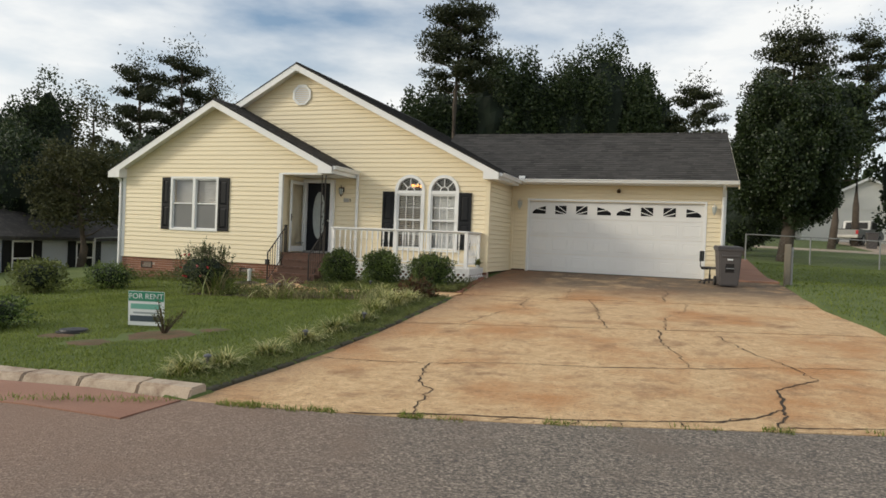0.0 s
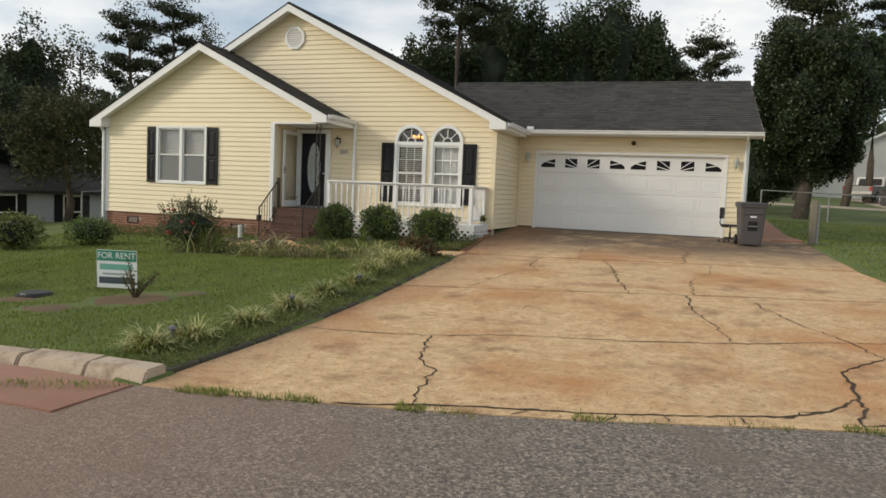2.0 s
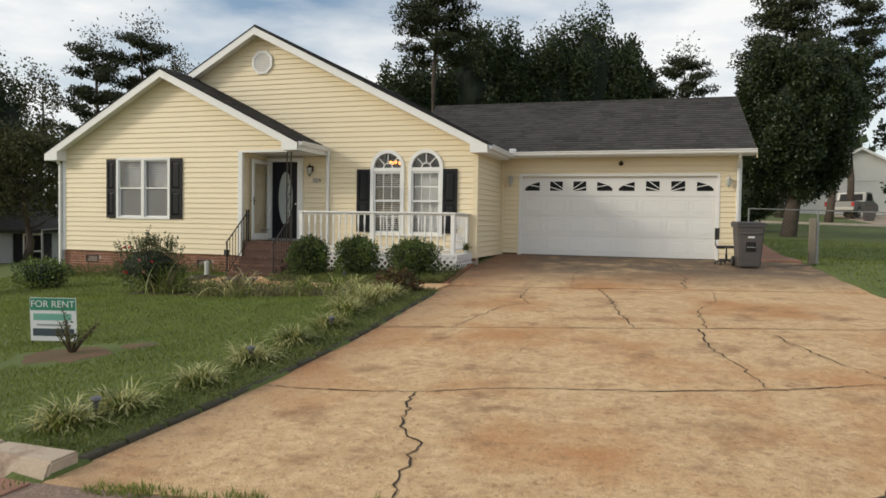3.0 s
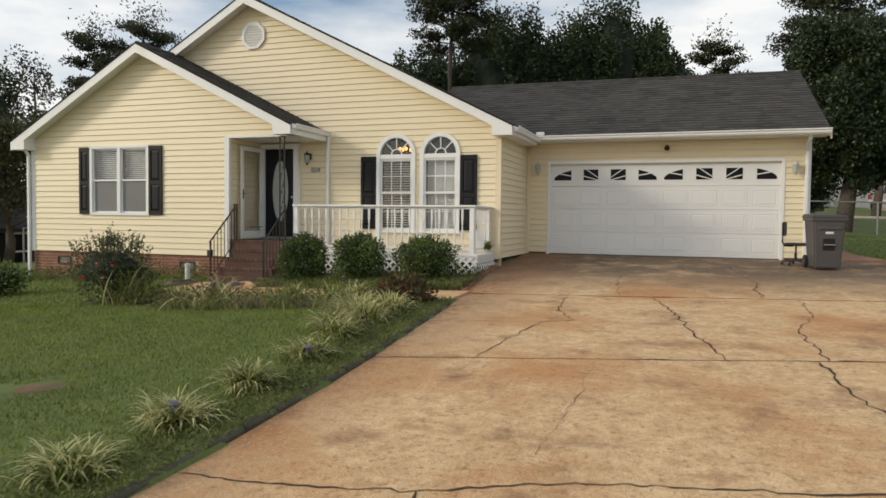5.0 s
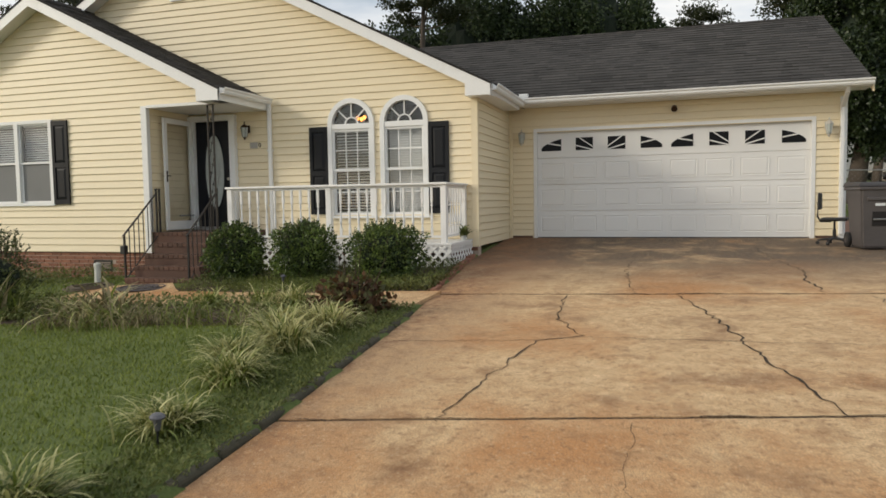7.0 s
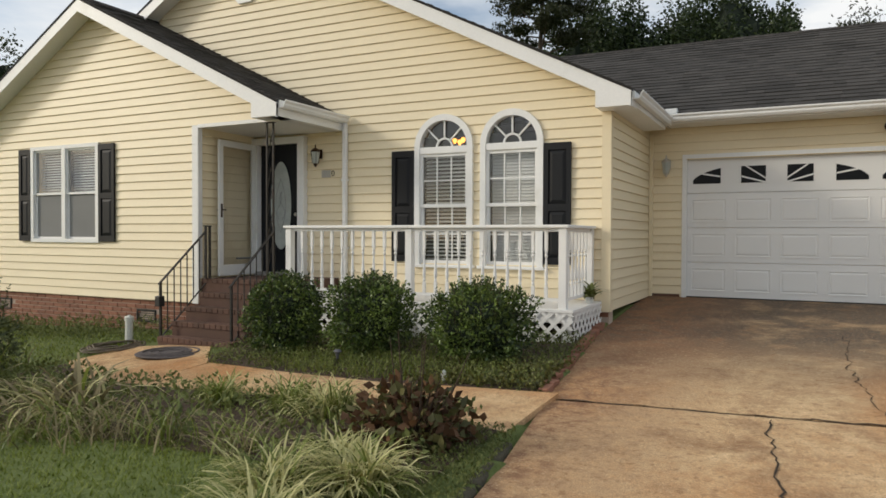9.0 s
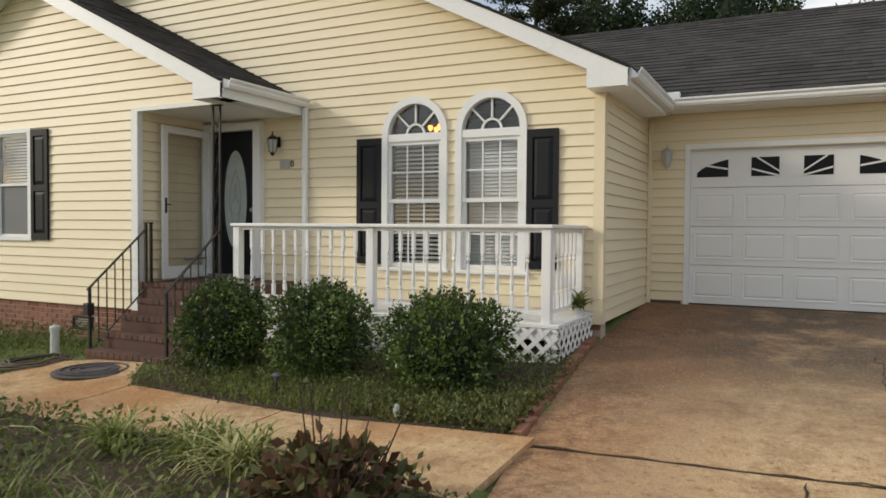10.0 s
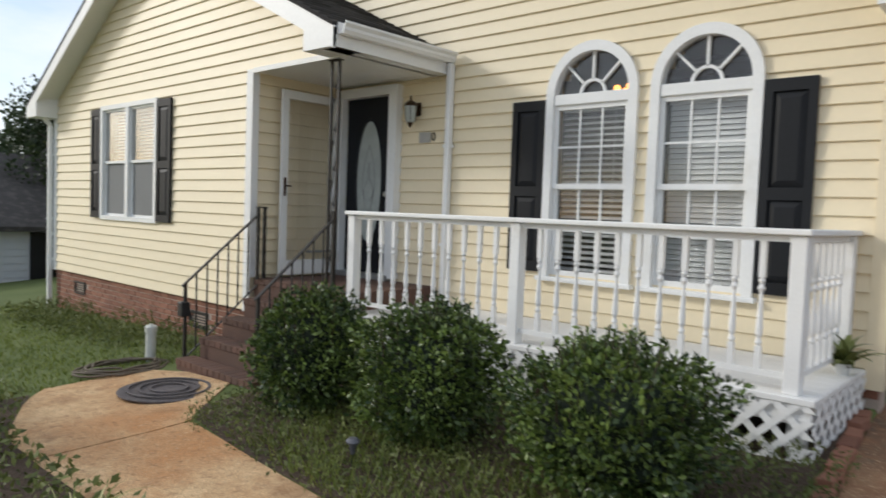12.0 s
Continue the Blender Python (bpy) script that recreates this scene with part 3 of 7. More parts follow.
def wall(name, m, x0, x1, z0, top, holes, label, thick=0.2, course0=None, knots=(), cover=None):
    """A wall with openings, in its own frame (x along, y inwards), clad in lapped boards. top: height as a function of x. holes: (x0, x1, z0, z1, arched)."""
    xs = {x0, x1, *knots}
    for a, b, c, d, arch in holes:
        xs |= {a, b}
        if arch:
            xs |= {a + (b - a) * i / 12 for i in range(13)}
    xs = sorted(x for x in xs if x0 <= x <= x1)
    bm = bmesh.new()
    for xa, xb in zip(xs, xs[1:]):
        xm = (xa + xb) / 2
        cuts = []
        for a, b, c, d, arch in holes:
            if a < xm < b:
                r = (b - a) / 2
                cuts.append((c, d - r + math.sqrt(max(0, r * r - (xm - (a + b) / 2) ** 2)) if arch else d))
        z = z0
        for c, d in sorted(cuts):
            if c > z + 1e-4:
                hexa(bm, [(xa, 0, z), (xb, 0, z), (xb, thick, z), (xa, thick, z), (xa, 0, c), (xb, 0, c), (xb, thick, c), (xa, thick, c)])
            z = d
        if top(xm) > z:
            ta, tb = max(top(xa), z + 0.001), max(top(xb), z + 0.001)
            hexa(bm, [(xa, 0, z), (xb, 0, z), (xb, thick, z), (xa, thick, z), (xa, 0, ta), (xb, 0, tb), (xb, thick, tb), (xa, thick, ta)])
    ob = part(name, bm, SIDING)
    ob.matrix_world = m
    tagged(ob, label, "wall", kind="structure")
    z = z0 if course0 is None else course0
    hi = max(top(x) for x in (x0, x1, *knots))
    grid = np.linspace(x0, x1, 600)
    tops = np.array([top(x) for x in grid])
    while z < hi - 0.03:
        zt = z + EXPO

        def span(h):
            ok = grid[tops >= h - 1e-6]
            return (ok[0], ok[-1]) if len(ok) else None
        lo_, hi_ = span(z), span(min(zt, hi - 0.005)) or span(z)
        if lo_ and hi_:
            ivs = [(lo_[0], lo_[1], hi_[0], hi_[1])]
            zm = (z + zt) / 2
            for a, b, c, d, arch in list(holes) + list(cover or ()):
                r = (b - a) / 2
                if not c - 0.02 < zm < d:
                    continue
                h0, h1 = a, b
                if arch and zm > d - r:
                    half = math.sqrt(max(0, r * r - (zm - d + r) ** 2))
                    h0, h1 = (a + b) / 2 - half, (a + b) / 2 + half
                nxt = []
                for l0, r0, l1, r1 in ivs:
                    if h1 <= min(l0, l1) or h0 >= max(r0, r1):
                        nxt.append((l0, r0, l1, r1))
                        continue
                    if h0 > max(l0, l1) + 0.01:
                        nxt.append((l0, h0, l1, h0))
                    if h1 < min(r0, r1) - 0.01:
                        nxt.append((h1, r0, h1, r1))
                ivs = nxt
            for l0, r0, l1, r1 in ivs:
                zb = min(zt, hi) + 0.004
                b = bmesh.new()
                rows = [(l0, r0, 0.0, z), (l0, r0, -0.020, z), (l0, r0, -0.024, z + 0.006), (l1, r1, -0.004, zb), (l1, r1, 0.0, zb)]
                vs = [(b.verts.new((l, y, h)), b.verts.new((r, y, h))) for l, r, y, h in rows]
                for p, q in zip(vs, vs[1:]):
                    b.faces.new((p[0], p[1], q[1], q[0]))
                b.faces.new([v[0] for v in vs])
                b.faces.new([v[1] for v in vs][::-1])
                part("siding_board", b, SIDING, ob)
        z = zt
    return ob


APEX, AZ = -9.78, 5.62
main_top = lambda x: AZ - 0.489 * abs(x - APEX) if x > APEX else AZ - 0.53 * abs(x - APEX)
WAPEX, WAZ = -11.69, 4.40
wing_top = lambda x: WAZ - 0.50 * abs(x - WAPEX)
ARCHES = [(-6.60, -5.75, 0.52, 2.545, True), (-5.60, -4.76, 0.52, 2.545, True)]
DOOR = (-9.40, -8.56, 0.30, 2.33, False)
wall("wall_main_front", Matrix.Translation((0, MY, 0)), XL, XC, -0.02, main_top, ARCHES + [DOOR], "pale yellow vinyl lap siding gable wall", knots=(APEX,), course0=-0.02,
     cover=[(XL, -15.0, -1, 1, False), (-9.5, -7.72, -1, 0.3, False), (XL, XP, -1, 2.4, False)])
WINL = (-13.25, -11.63, 0.80, 2.31, False)
wall("wall_wing_front", Matrix.Translation((0, WY, 0)), XL, XP, -0.08, lambda x: min(wing_top(x), 9), [WINL], "pale yellow vinyl lap siding gable wall above brick", knots=(WAPEX,), course0=-0.08)
# gable end above the open porch
wall("wall_porch_gable", Matrix.Translation((0, WY, 0)), XP, -8.02, 2.46, wing_top, [], "pale yellow siding above the porch opening", course0=2.46)
GDOOR = (-3.34, 1.555, -0.3, 2.08, False)
wall("wall_garage_front", Matrix.Translation((0, GY, 0)), XC, XG, -0.02, lambda x: 2.66, [GDOOR], "pale yellow siding wall around the garage door", course0=0.03)
TURN_R = Matrix.Translation((XC, 0, 0)) @ pose(0, 0, 0, 0, 0, 90)
wall("wall_return", TURN_R, MY, GY, -0.02, lambda x: 2.66, [], "pale yellow siding return wall beside the driveway", course0=-0.02)
wall("wall_porch_side", Matrix.Translation((XP, 0, 0)) @ pose(0, 0, 0, 0, 0, 90), WY, MY, 0.2, lambda x: 2.5, [], "pale yellow siding side wall of the porch", thick=0.15, course0=0.30)
wall("wall_left", Matrix.Translation((XL, 0, 0)) @ pose(0, 0, 0, 0, 0, -90), -25, -WY, -0.08, lambda x: 2.45, [], "pale yellow siding side wall", course0=-0.08)
wall("wall_garage_side", Matrix.Translation((XG, 0, 0)) @ pose(0, 0, 0, 0, 0, 90), GY, 22.6, -0.02, lambda y: 2.6 + (2.55 - abs(y - 20.05)) * 0.62, [], "yellow siding gable side of the garage", course0=0.0, knots=(20.05,))
for nm, pts in (("wall_back", (XL, XG, 25, 25.2)), ("wall_garage_back", (XC, XG, 22.4, 22.6))):
    tagged(part(nm, box(pts[0], pts[1], pts[2], pts[3], -0.9, 2.6), SIDING), "plain rear house wall", "wall", kind="structure")
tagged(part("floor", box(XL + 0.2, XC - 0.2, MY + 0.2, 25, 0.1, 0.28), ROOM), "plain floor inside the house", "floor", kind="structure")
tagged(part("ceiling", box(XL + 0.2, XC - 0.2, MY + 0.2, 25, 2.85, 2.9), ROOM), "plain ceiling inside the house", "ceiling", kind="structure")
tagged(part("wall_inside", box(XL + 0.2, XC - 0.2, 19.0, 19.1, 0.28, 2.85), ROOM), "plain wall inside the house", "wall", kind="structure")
tagged(part("garage_floor", box(XC, XG, GY + 0.02, 22.4, -0.2, -0.012), CONCRETE), "concrete garage floor", "floor", kind="structure")
tagged(part("porch_ceiling", box(XP, -7.985, WY, MY, 2.44, 2.46), TRIM), "white porch ceiling", "ceiling", kind="structure")


# foundation brick below the wing
def brick_wall(name, m, x0, x1, z0, z1, holes, label, material=BRICK):
    ob = part(name, box(x0, x1, 0.012, 0.2, z0, z1), MORTAR)
    ob.matrix_world = m
    tagged(ob, label, "foundation", kind="structure")
    me = mesh_of(box(-0.0975, 0.0975, 0, 0.06, 0.001, 0.058, bevel=0.004), material)
    half = mesh_of(box(-0.047, 0.047, 0, 0.06, 0.001, 0.058, bevel=0.004), material)
    z, row = z1 - 0.068, 0
    rr = random.Random(name)
    while z > z0 - 0.02:
        x = x0 + 0.0975 + (0.1025 if row % 2 else 0)
        if row % 2:
            o = new("brick", half); o.parent = ob; o.location = (x0 + 0.047, rr.uniform(-0.002, 0.003), z)
        while x < x1 - 0.09:
            if not any(a < x < b and c < z + 0.03 < d for a, b, c, d in holes):
                o = new("brick", me); o.parent = ob
                o.location = (x, rr.uniform(-0.002, 0.003), z)
            x += 0.205
        z -= 0.068
        row += 1
    return ob


VENTS = [(-14.31, -13.92, -0.39, -0.20), (-10.82, -10.42, -0.42, -0.23)]
brick_wall("foundation_front", Matrix.Translation((0, WY + 0.02, 0)), XL, XP, -0.92, -0.085, VENTS, "red brick foundation wall")
tagged(part("foundation_left", box(XL + 0.02, XL + 0.2, WY + 0.23, 25, -1.0, -0.085), BRICK), "red brick foundation side", "foundation", kind="structure")
brick_wall("foundation_main", Matrix.Translation((0, MY + 0.02, 0)), -8.0, XC, -0.6, -0.03, [], "red brick foundation behind the deck")
for i, (a, b, c, d) in enumerate(VENTS):
    v = thing("foundation_vent", "dark metal crawl space vent in the brick", "vent", "crawl space vents", at=(0, WY + 0.005, 0))
    fr = bmesh.new()
    for q in ((a, b, c, c + 0.02), (a, b, d - 0.02, d), (a, a + 0.02, c + 0.02, d - 0.02), (b - 0.02, b, c + 0.02, d - 0.02)):
        box(q[0], q[1], 0, 0.05, q[2], q[3], bm=fr)
    part("frame", fr, BLACKPLASTIC, v)
    part("backing", box(a, b, 0.045, 0.055, c, d), SEAM, v)
    for k in range(5):
        part("slat", box(a + 0.02, b - 0.02, 0.012, 0.03, c + 0.03 + k * 0.032, c + 0.038 + k * 0.032), BLACKPLASTIC, v)


# ---------- roofs ----------
def roof_plane(parent, ridge_a, ridge_b, eave_b, eave_a, seed, tabs=True):
    """A sloping deck with lapped shingle courses from eave to ridge."""
    part("deck", slab([ridge_a, ridge_b, eave_b, eave_a], 0.10), SHINGLE, parent)
    if not tabs:
        return
    ra, rb, eb, ea = (Vector(p) for p in (ridge_a, ridge_b, eave_b, eave_a))
    n = max(1, round(((ra - ea).length + (rb - eb).length) / 2 / 0.142))
    nor = (rb - ra).cross(ea - ra).normalized()
    if nor.z < 0:
        nor = -nor
    verts, faces = [], []
    rr = random.Random(seed)
    for i in range(n):
        f0, f1 = i / n, min(1, (i + 1.06) / n)
        a0, b0, a1, b1 = ea.lerp(ra, f0), eb.lerp(rb, f0), ea.lerp(ra, f1), eb.lerp(rb, f1)
        ln = (b0 - a0).length
        s = -rr.uniform(0, 0.3)
        while s < ln:
            e = s + rr.choice((0.16, 0.22, 0.3, 0.36))
            g0, g1 = max(0, s) / ln, min(ln, e - 0.006) / ln
            if g1 > g0:
                h = rr.uniform(0.012, 0.02)
                k = len(verts)
                p = [a0.lerp(b0, g0), a0.lerp(b0, g1), a1.lerp(b1, g1), a1.lerp(b1, g0)]
                verts += [p[0] + nor * h, p[1] + nor * h, p[2] + nor * 0.003, p[3] + nor * 0.003, p[0], p[1]]
                faces += [(k, k + 1, k + 2, k + 3), (k + 4, k + 5, k + 1, k), (k + 4, k, k + 3), (k + 5, k + 2, k + 1)]
            s = e
    tagged(raw("shingles", verts, faces, SHINGLES, parent), kind="stuff")


SHINGLES = leafy("shingle_tabs", (0.042, 0.040, 0.038), (0.082, 0.077, 0.072), 0.9, 0.0, 0.2)
OUT = 0.30
main_roof = tagged(new("main_roof"), "dark grey asphalt shingle roof over the main gable", "roof", kind="structure")
RE, LE = (-3.58, 2.64), (-15.42, 2.60)
roof_plane(main_roof, (APEX, MY - OUT, 5.75), (APEX, 25.3, 5.75), (RE[0], 25.3, RE[1]), (RE[0], MY - OUT, RE[1]), 1)
roof_plane(main_roof, (APEX, 25.3, 5.75), (APEX, MY - OUT, 5.75), (LE[0], MY - OUT, LE[1]), (LE[0], 25.3, LE[1]), 2)
wing_roof = tagged(new("wing_roof"), "dark grey shingle roof over the wing and porch", "roof", kind="structure")
WR, WL = (-7.83, 2.64), (-15.36, 2.48)
roof_plane(wing_roof, (WAPEX, WY - OUT, 4.52), (WAPEX, MY + 2.2, 4.52), (WR[0], MY - 0.005, WR[1]), (WR[0], WY - OUT, WR[1]), 3)
roof_plane(wing_roof, (WAPEX, MY + 2.2, 4.52), (WAPEX, WY - OUT, 4.52), (WL[0], WY - OUT, WL[1]), (WL[0], MY - 0.005, WL[1]), 4)
garage_roof = tagged(new("garage_roof"), "dark grey asphalt shingle roof over the garage", "roof", kind="structure")
roof_plane(garage_roof, (-6.6, 20.0, 4.42), (2.14, 20.0, 4.38), (2.36, 17.08, 2.68), (-6.6, 17.08, 2.68), 5)
roof_plane(garage_roof, (2.14, 20.0, 4.38), (-6.6, 20.0, 4.42), (-6.6, 22.9, 2.68), (2.36, 22.9, 2.68), 6, tabs=False)
part("ridge_cap", tube(bmesh.new(), [(-6.6, 20.0, 4.41), (2.15, 20.0, 4.37)], 0.05, 6), SHINGLE, garage_roof)
part("ridge_cap", tube(bmesh.new(), [(APEX, MY - OUT, 5.74), (APEX, 25.3, 5.74)], 0.05, 6), SHINGLE, main_roof)
part("ridge_cap", tube(bmesh.new(), [(WAPEX, WY - OUT, 4.51), (WAPEX, MY + 2, 4.51)], 0.05, 6), SHINGLE, wing_roof)


def rake(parent, a, b, y, deep=0.19):
    """White rake board from apex a to eave b (x, z), on the front edge of a roof, with the soffit behind it."""
    p = []
    for dy in (-0.028, 0.0):
        p += [(a[0], y + dy, a[1] - 0.025), (b[0], y + dy, b[1] - 0.025), (b[0], y + dy, b[1] - 0.025 - deep), (a[0], y + dy, a[1] - 0.025 - deep)]
    part("rake_board", hexa(bmesh.new(), p), TRIM, parent)
    part("drip_edge", hexa(bmesh.new(), [(a[0], y - 0.036, a[1] - 0.03), (b[0], y - 0.036, b[1] - 0.03), (b[0], y - 0.029, b[1] - 0.03), (a[0], y - 0.029, a[1] - 0.03),
                                         (a[0], y - 0.036, a[1] + 0.005), (b[0], y - 0.036, b[1] + 0.005), (b[0], y - 0.029, b[1] + 0.005), (a[0], y - 0.029, a[1] + 0.005)]), SEAM, parent)
    part("soffit", hexa(bmesh.new(), [(a[0], y, a[1] - 0.155), (b[0], y, b[1] - 0.155), (b[0], y + OUT - 0.02, b[1] - 0.155), (a[0], y + OUT - 0.02, a[1] - 0.155),
                                      (a[0], y, a[1] - 0.135), (b[0], y, b[1] - 0.135), (b[0], y + OUT - 0.02, b[1] - 0.135), (a[0], y + OUT - 0.02, a[1] - 0.135)]), TRIM, parent)


rake(main_roof, (APEX, 5.75), RE, MY - OUT)
rake(main_roof, (APEX, 5.75), LE, MY - OUT)
rake(wing_roof, (WAPEX, 4.52), WR, WY - OUT)
rake(wing_roof, (WAPEX, 4.52), WL, WY - OUT)


def eave_end(parent, x, y, z, side):
    """Boxed cornice return at the foot of a rake."""
    a, b = (x - 0.42, x) if side > 0 else (x, x + 0.42)
    part("cornice_return", hexa(bmesh.new(), [(a, y - 0.03, z - 0.20), (b, y - 0.03, z - 0.20), (b, y + OUT, z - 0.20), (a, y + OUT, z - 0.20),
                                              (a, y - 0.03, z - 0.02 + (0.2 if side > 0 else -0.02)), (b, y - 0.03, z - 0.02 + (-0.02 if side > 0 else 0.2)), (b, y + OUT, z - 0.04 + (0 if side > 0 else 0.2)), (a, y + OUT, z - 0.04 + (0.2 if side > 0 else 0))]), TRIM, parent)


eave_end(main_roof, RE[0], MY - OUT, RE[1], 1)
eave_end(wing_roof, WR[0], WY - OUT, WR[1], 1)
eave_end(wing_roof, WL[0], WY - OUT, WL[1], -1)


def gutter(name, a, b, label):
    """K-profile gutter between two points, opening up; the outward side is to the right of a-b."""
    a, b = Vector(a), Vector(b)
    d = (b - a).normalized()
    o = Vector((d.y, -d.x, 0))
    prof = [(0, 0), (0, -0.10), (0.07, -0.10), (0.09, -0.07), (0.09, -0.045), (0.115, -0.02), (0.115, 0.0), (0.105, 0.0), (0.10, -0.018), (0.075, -0.045), (0.07, -0.085), (0.012, -0.088), (0.012, 0)]
    bm = bmesh.new()
    ends = [[bm.verts.new(p + o * u + Vector((0, 0, v))) for u, v in prof] for p in (a, b)]
    for i in range(len(prof)):
        j = (i + 1) % len(prof)
        bm.faces.new((ends[0][i], ends[0][j], ends[1][j], ends[1][i]))
    bm.faces.new(ends[0]); bm.faces.new(ends[1][::-1])
    return tagged(part(name, bm, TRIM), label, "gutter")


gutter("gutter", (-3.60, 17.06, 2.665), (2.38, 17.06, 2.665), "white metal gutter along the garage eave")
gutter("gutter", (-3.57, 14.82, 2.62), (-3.57, 17.1, 2.62), "white metal gutter along the main roof eave")
gutter("gutter", (-7.82, 13.58, 2.645), (-7.82, 15.03, 2.645), "white metal gutter along the porch roof")
tagged(part("trim_garage_fascia", box(-3.62, 2.36, 17.065, 17.09, 2.55, 2.655), TRIM), "white fascia board under the garage gutter", "trim", kind="structure")
tagged(part("trim_garage_soffit", box(-3.62, 2.36, 17.09, 17.545, 2.545, 2.565), TRIM), "cream soffit under the garage eave", "trim", kind="structure")
tagged(part("trim_main_soffit", box(XC, -3.6, 14.8, 17.07, 2.46, 2.475), TRIM), "white soffit under the main eave", "trim", kind="structure")
tagged(part("trim_main_fascia", box(-3.60, -3.575, 14.8, 17.07, 2.46, 2.61), TRIM), "white fascia board under the main eave", "trim", kind="structure")
tagged(part("trim_porch_fascia", box(-7.86, -7.825, 13.58, 15.04, 2.44, 2.625), TRIM), "white fascia board beside the porch", "trim", kind="structure")
tagged(part("trim_porch_beam", box(-8.02, -7.865, 13.59, 15.04, 2.44, 2.465), TRIM), "white porch soffit", "trim", kind="structure")
tagged(part("trim_garage_rake", hexa(bmesh.new(), [(2.37, 17.08, 2.46), (2.395, 17.08, 2.46), (2.175, 20, 4.18), (2.15, 20, 4.18), (2.37, 17.08, 2.60), (2.395, 17.08, 2.60), (2.175, 20, 4.28), (2.15, 20, 4.28)]), SIDING), "cream rake board at the garage gable", "trim", kind="structure")
for nm, x, y, z0, z1 in (("trim_corner_main", XC, MY, -0.03, 2.5), ("trim_corner_garage", XG, GY, -0.02, 2.46), ("trim_corner_wing", XL, WY, -0.09, 2.4)):
    s = 1 if x != XL else -1
    b = box(min(x - s * 0.09, x + s * 0.024), max(x - s * 0.09, x + s * 0.024), y - 0.026, y - 0.001, z0, z1)
    box(min(x + s * 0.001, x + s * 0.024), max(x + s * 0.001, x + s * 0.024), y - 0.001, y + 0.09, z0, z1, bm=b)
    tagged(part(nm, b, SIDING if x == XC else TRIM), "corner post strip of the siding", "trim", kind="structure")
tagged(part("trim_corner_inner", box(XC + 0.022, XC + 0.07, GY - 0.06, GY - 0.022, -0.02, 2.46), SIDING), "inner corner strip of the siding", "trim", kind="structure")
tagged(part("trim_porch_post", box(XP - 0.09, XP + 0.026, WY - 0.03, WY - 0.022, -0.09, 2.47), TRIM), "white strip at the porch corner", "trim", kind="structure")
tagged(part("trim_porch_post", box(XP + 0.0225, XP + 0.03, WY - 0.03, WY + 0.05, 0.28, 2.44), TRIM), "white strip at the porch corner", "trim", kind="structure")
tagged(part("trim_porch_header", box(XP + 0.03, -8.02, WY - 0.032, WY - 0.024, 2.43, 2.48), TRIM), "white strip over the porch opening", "trim", kind="structure")


# ---------- windows ----------
def arc_band(bm, xc, zc, r0, r1, y0, y1, a0=0.0, a1=180.0, n=24):
    rings = []
    for i in range(n + 1):
        a = radians(a0 + (a1 - a0) * i / n)
        c, s = math.cos(a), math.sin(a)
        rings.append([bm.verts.new((xc + r * c, y, zc + r * s)) for r, y in ((r0, y0), (r1, y0), (r1, y1), (r0, y1))])
    for p, q in zip(rings, rings[1:]):
        for k in range(4):
            bm.faces.new((p[k], p[(k + 1) % 4], q[(k + 1) % 4], q[k]))
    bm.faces.new(rings[0]); bm.faces.new(rings[-1][::-1])
    return bm


def pane(parent, x0, x1, y, z0, z1):
    p = part("pane", box(x0, x1, y, y + 0.006, z0, z1), GLASS, parent)
    p.visible_shadow = False
    return p


